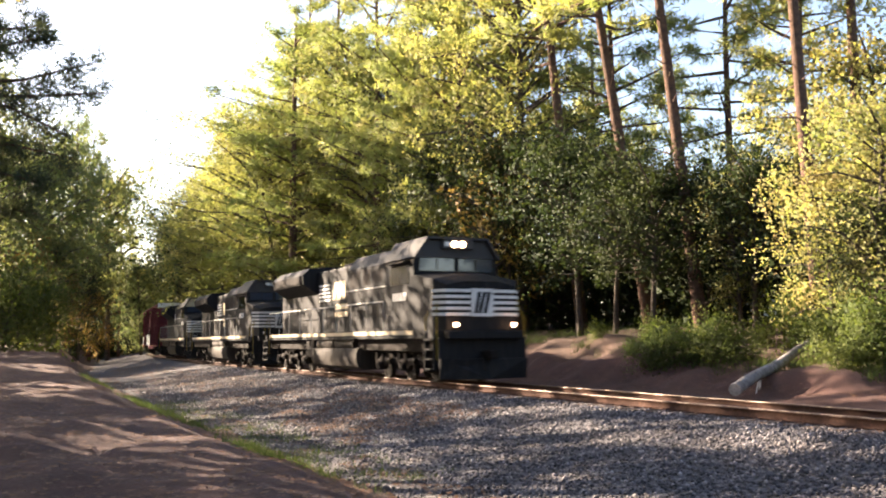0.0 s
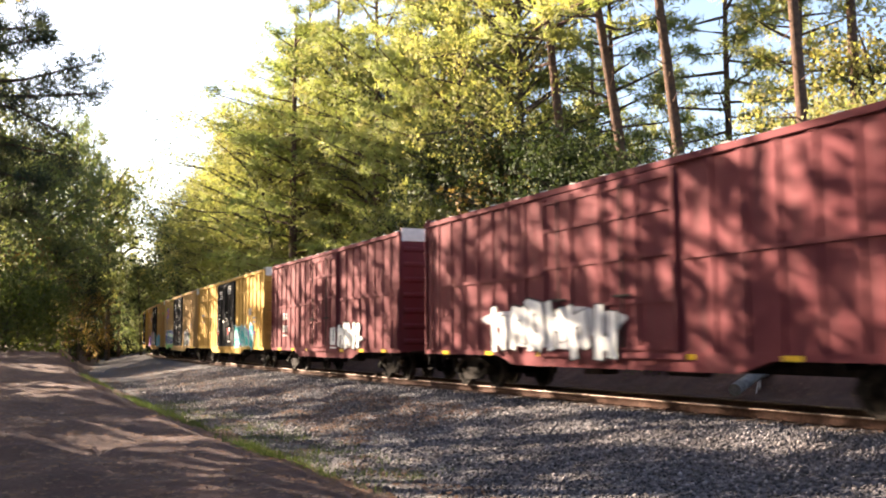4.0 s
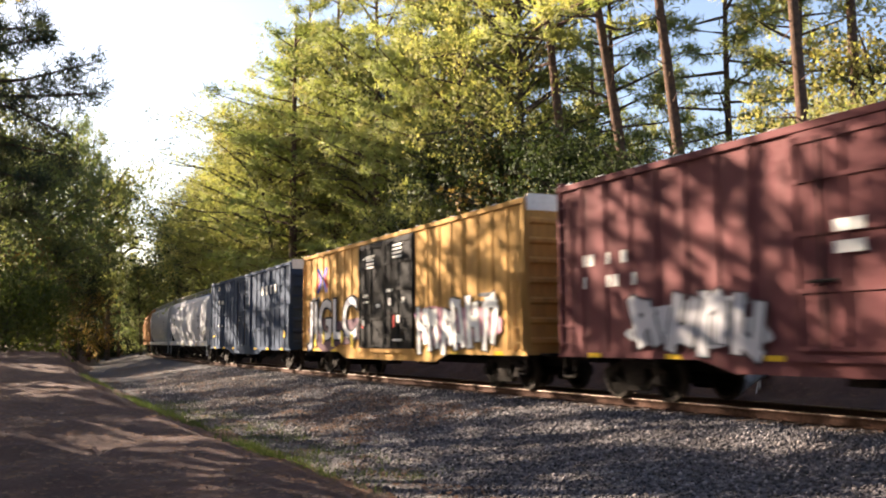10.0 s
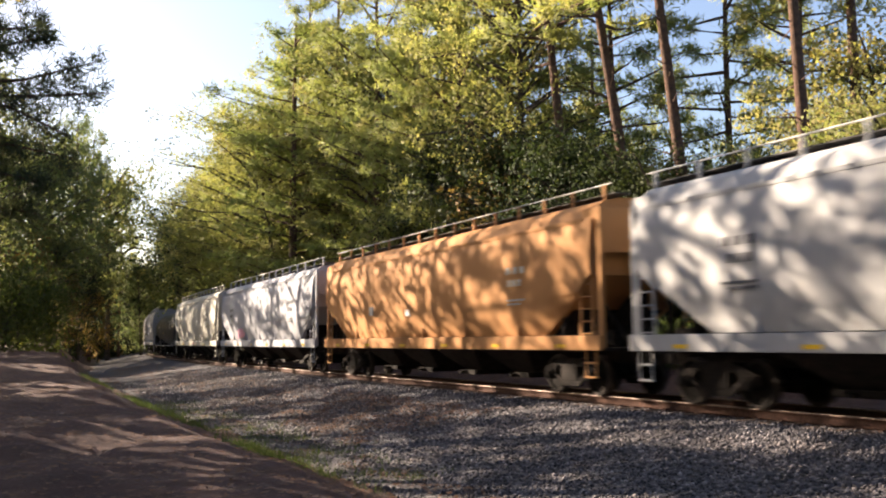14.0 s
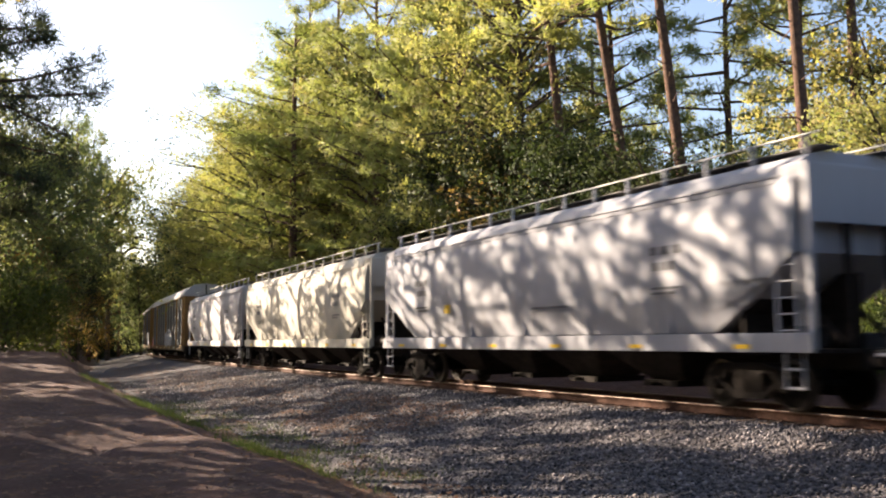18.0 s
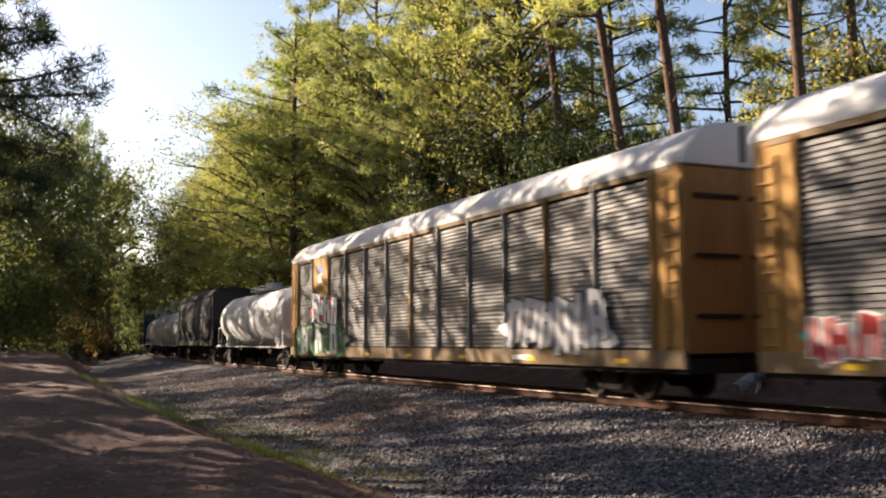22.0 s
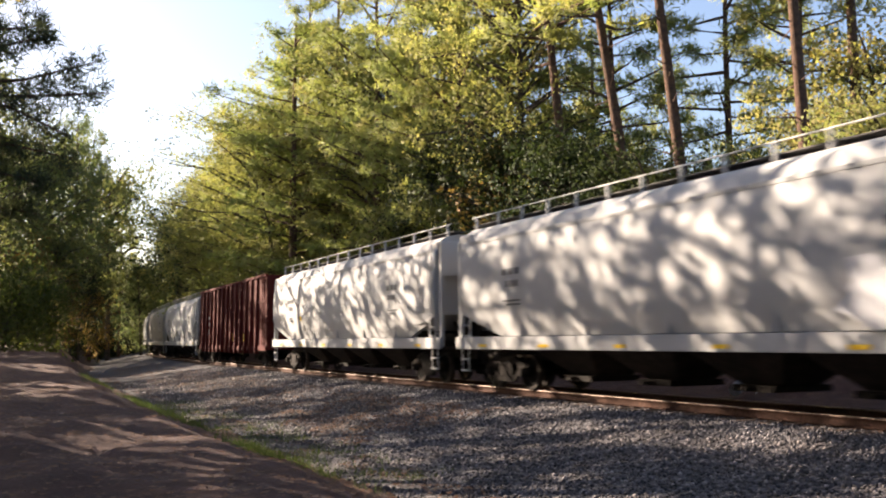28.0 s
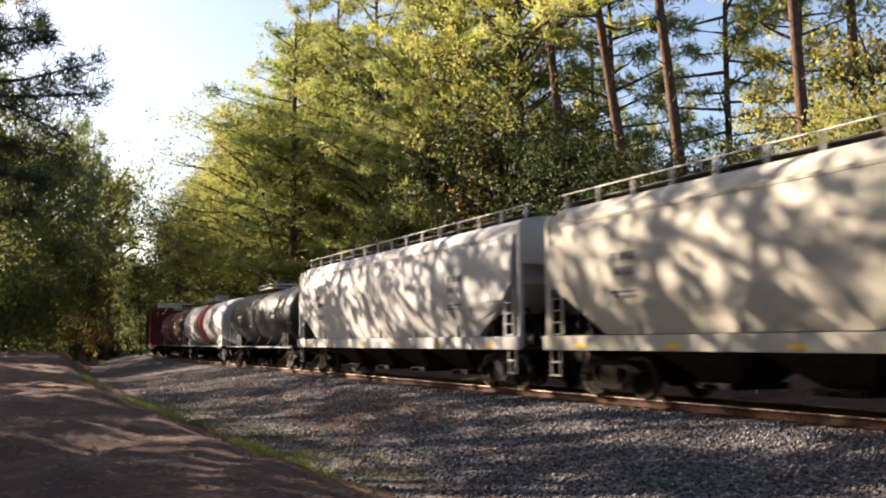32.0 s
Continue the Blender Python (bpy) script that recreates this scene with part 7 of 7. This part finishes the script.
def leaf_litter():
    """Fallen leaves and bark flakes on road, ditch and bank."""
    r = np.random.RandomState(41)
    n = 34000
    u = -8 + 68 * r.rand(n) ** 1.3
    pile = r.rand(n)
    w = np.where(pile < 0.3, r.uniform(8.0, 15.5, n), np.where(pile < 0.45, r.uniform(-9, -4.4, n), 9.2 - 6.4 * r.rand(n) ** 1.6))
    u = np.where((pile >= 0.45) & (w < 6.5), 3 + np.abs(u), u)
    z = np.where((w > 0) & (w < 7.6), np.interp(w, [1.9, 2.9, 4.2, 5.6, 6.6, 7.6], [-0.22, -0.36, -0.6, -0.86, -1.06, -1.1]), ground_z(u, w)) + 0.02
    a = np.interp(u, _keys, _la)
    x = np.interp(u, _keys, _lx) - w * np.cos(a)
    y = np.interp(u, _keys, _ly) - w * np.sin(a)
    z = z + 0.05 * noise2(x, y, 1.7, 3) + 0.09 * noise2(x, y, 5.0, 4) * smooth(4, 8, np.abs(w)) * (np.abs(w) > 7.6)
    q, s = r.rand(n) * 6.283, r.uniform(0.03, 0.075, n)
    tx, ty = np.cos(q) * s, np.sin(q) * s
    b = np.stack([x, y, z], 1)
    lift = r.rand(n) * 0.03
    v = np.stack([b + np.stack([tx, ty, lift], 1), b + np.stack([-ty * 0.6, tx * 0.6, 0 * s], 1), b + np.stack([-tx, -ty, lift * 0.5], 1), b + np.stack([ty * 0.6, -tx * 0.6, 0 * s], 1)], 1).reshape(-1, 3)
    ob = new("fallen_leaves", mesh_np("fallen_leaves", v, np.arange(n * 4).reshape(-1, 4), leafy("fallen_leaf", [(0.055, 0.028, 0.018), (0.11, 0.055, 0.03), (0.17, 0.1, 0.058)], 0.1)))
    tagged(ob, "brown fallen leaves on the dirt and the bank", "leaves", kind="stuff")


leaf_litter()

# shrubs on the bank
for px, dep, H in ((1150, 31.5, 1.5), (1190, 31, 1.7), (1228, 30.5, 1.3), (1262, 30, 1.8), (1300, 29.5, 1.4), (1120, 33, 0.9), (1160, 34, 1.2), (1410, 31, 2.6), (1440, 30, 1.7), (1480, 27, 1.9), (1520, 26, 1.7), (1555, 25, 2.2), (1500, 25, 1.2), (1590, 25, 2.4), (1060, 37, 1.0), (1345, 32, 1.0)):
    x, y = bearing(px, dep)
    plant("shrub", x, y, H * 0.72)


# ---- a felled pole on the bank, with its prop ----
def fallen_pole():
    root = tagged(new("fallen_pole"), "grey weathered timber pole lying down the clay bank", "pole")
    a, b = Vector((7.55, 24.6, -0.02)), Vector((11.4, 29.5, 1.1))
    bm = bmesh.new()
    n = 14
    mids = [a.lerp(b, t) + Vector((0, 0, 0.03 * math.sin(t * 9))) for t in np.linspace(0, 1, n)]
    vs, fs = tube(mids, [0.17 - 0.05 * t for t in np.linspace(0, 1, n)], 10)
    me_v = [bm.verts.new(v) for v in vs]
    for f in fs:
        bm.faces.new([me_v[i] for i in f])
    bm.faces.new(me_v[:10][::-1])
    bm.faces.new(me_v[-10:])
    part("shaft", bm, mottled("weathered_pole_wood", (0.16, 0.14, 0.13), (0.36, 0.33, 0.32), 3, 25, 0.9, bump=0.6), root, smooth_it=True)
    bm = bmesh.new()
    rod(bm, (8.65, 26.0, -0.35), (8.8, 26.3, 0.42), 0.03, 6)
    rod(bm, (8.5, 25.9, -0.35), (8.75, 26.25, 0.3), 0.02, 6)
    part("loose_wire", bm, P_GALVROOF, root)


fallen_pole()


# ---- a pale house glimpsed behind the trees ----
def house():
    x0, y0 = bearing(1395, 66)
    root = tagged(new("house"), "pale siding house half hidden behind the trees", "house")
    root.matrix_basis = pose(x0, y0, 2.0, 0, 0, 12)
    wall = mottled("pale_siding", (0.55, 0.57, 0.6), (0.68, 0.69, 0.7), 2, 20, 0.7, bump=0.1)
    part("wall", built(bx, -5, 6, 0, 0.2, -0.6, 3.2), wall, root)
    part("wall", built(bx, -5, -4.8, 0.2, 6, -0.6, 3.2), wall, root)
    part("wall", built(bx, 5.8, 6, 0.2, 6, -0.6, 3.2), wall, root)
    part("wall", built(bx, -4.8, 5.8, 5.8, 6, -0.6, 3.2), wall, root)
    bm = bmesh.new()
    loft(bm, [[(-5.4, -0.5, 3.15), (-5.4, 3, 5.2), (-5.4, 6.5, 3.15)], [(6.4, -0.5, 3.15), (6.4, 3, 5.2), (6.4, 6.5, 3.15)]])
    part("roof", bm, mottled("brown_shingle", (0.12, 0.07, 0.055), (0.2, 0.12, 0.09), 3, 30, 0.9), root)
    for x in (-3, 0.5, 3.6):
        wdw = part("window", built(bx, x - 0.55, x + 0.55, -0.06, 0.0, 1.0, 2.3), C_WHITE, root)
        part("pane", built(bx, x - 0.46, x + 0.46, -0.075, -0.06, 1.1, 2.2), C_GLASS, wdw)


house()


# ---- what moves: the cars run along the track, the wheels turn ----
def motions():
    for ob, d in CARS:
        rows = []
        for t in range(0, 33):
            p, a = on_line(d - travelled(t))
            rows.append((t, pose(p.x, p.y, p.z, 0, 0, math.degrees(a) - 90.0)))
        walk(ob, rows)
    for ob, a, d, off in WHEELS:
        at = d - off
        rows, turn = [(0.0, pose(a, 0, WHEEL_R))], 0.0
        k0 = int(round((at - 34.0) / 21.25 * FPS))
        k1 = int(round((at + 9.0) / 21.25 * FPS))
        k0, k1 = max(1, k0), min(32 * FPS - 1, k1)
        for k in range(k0, k1 + 1):
            turn = math.degrees((travelled(k / FPS) - travelled(k0 / FPS)) / WHEEL_R)
            rows.append((k / FPS, pose(a, 0, WHEEL_R, 0, turn, 0)))
        rows.append((32.0, pose(a, 0, WHEEL_R, 0, turn, 0)))
        walk(ob, rows)


motions()
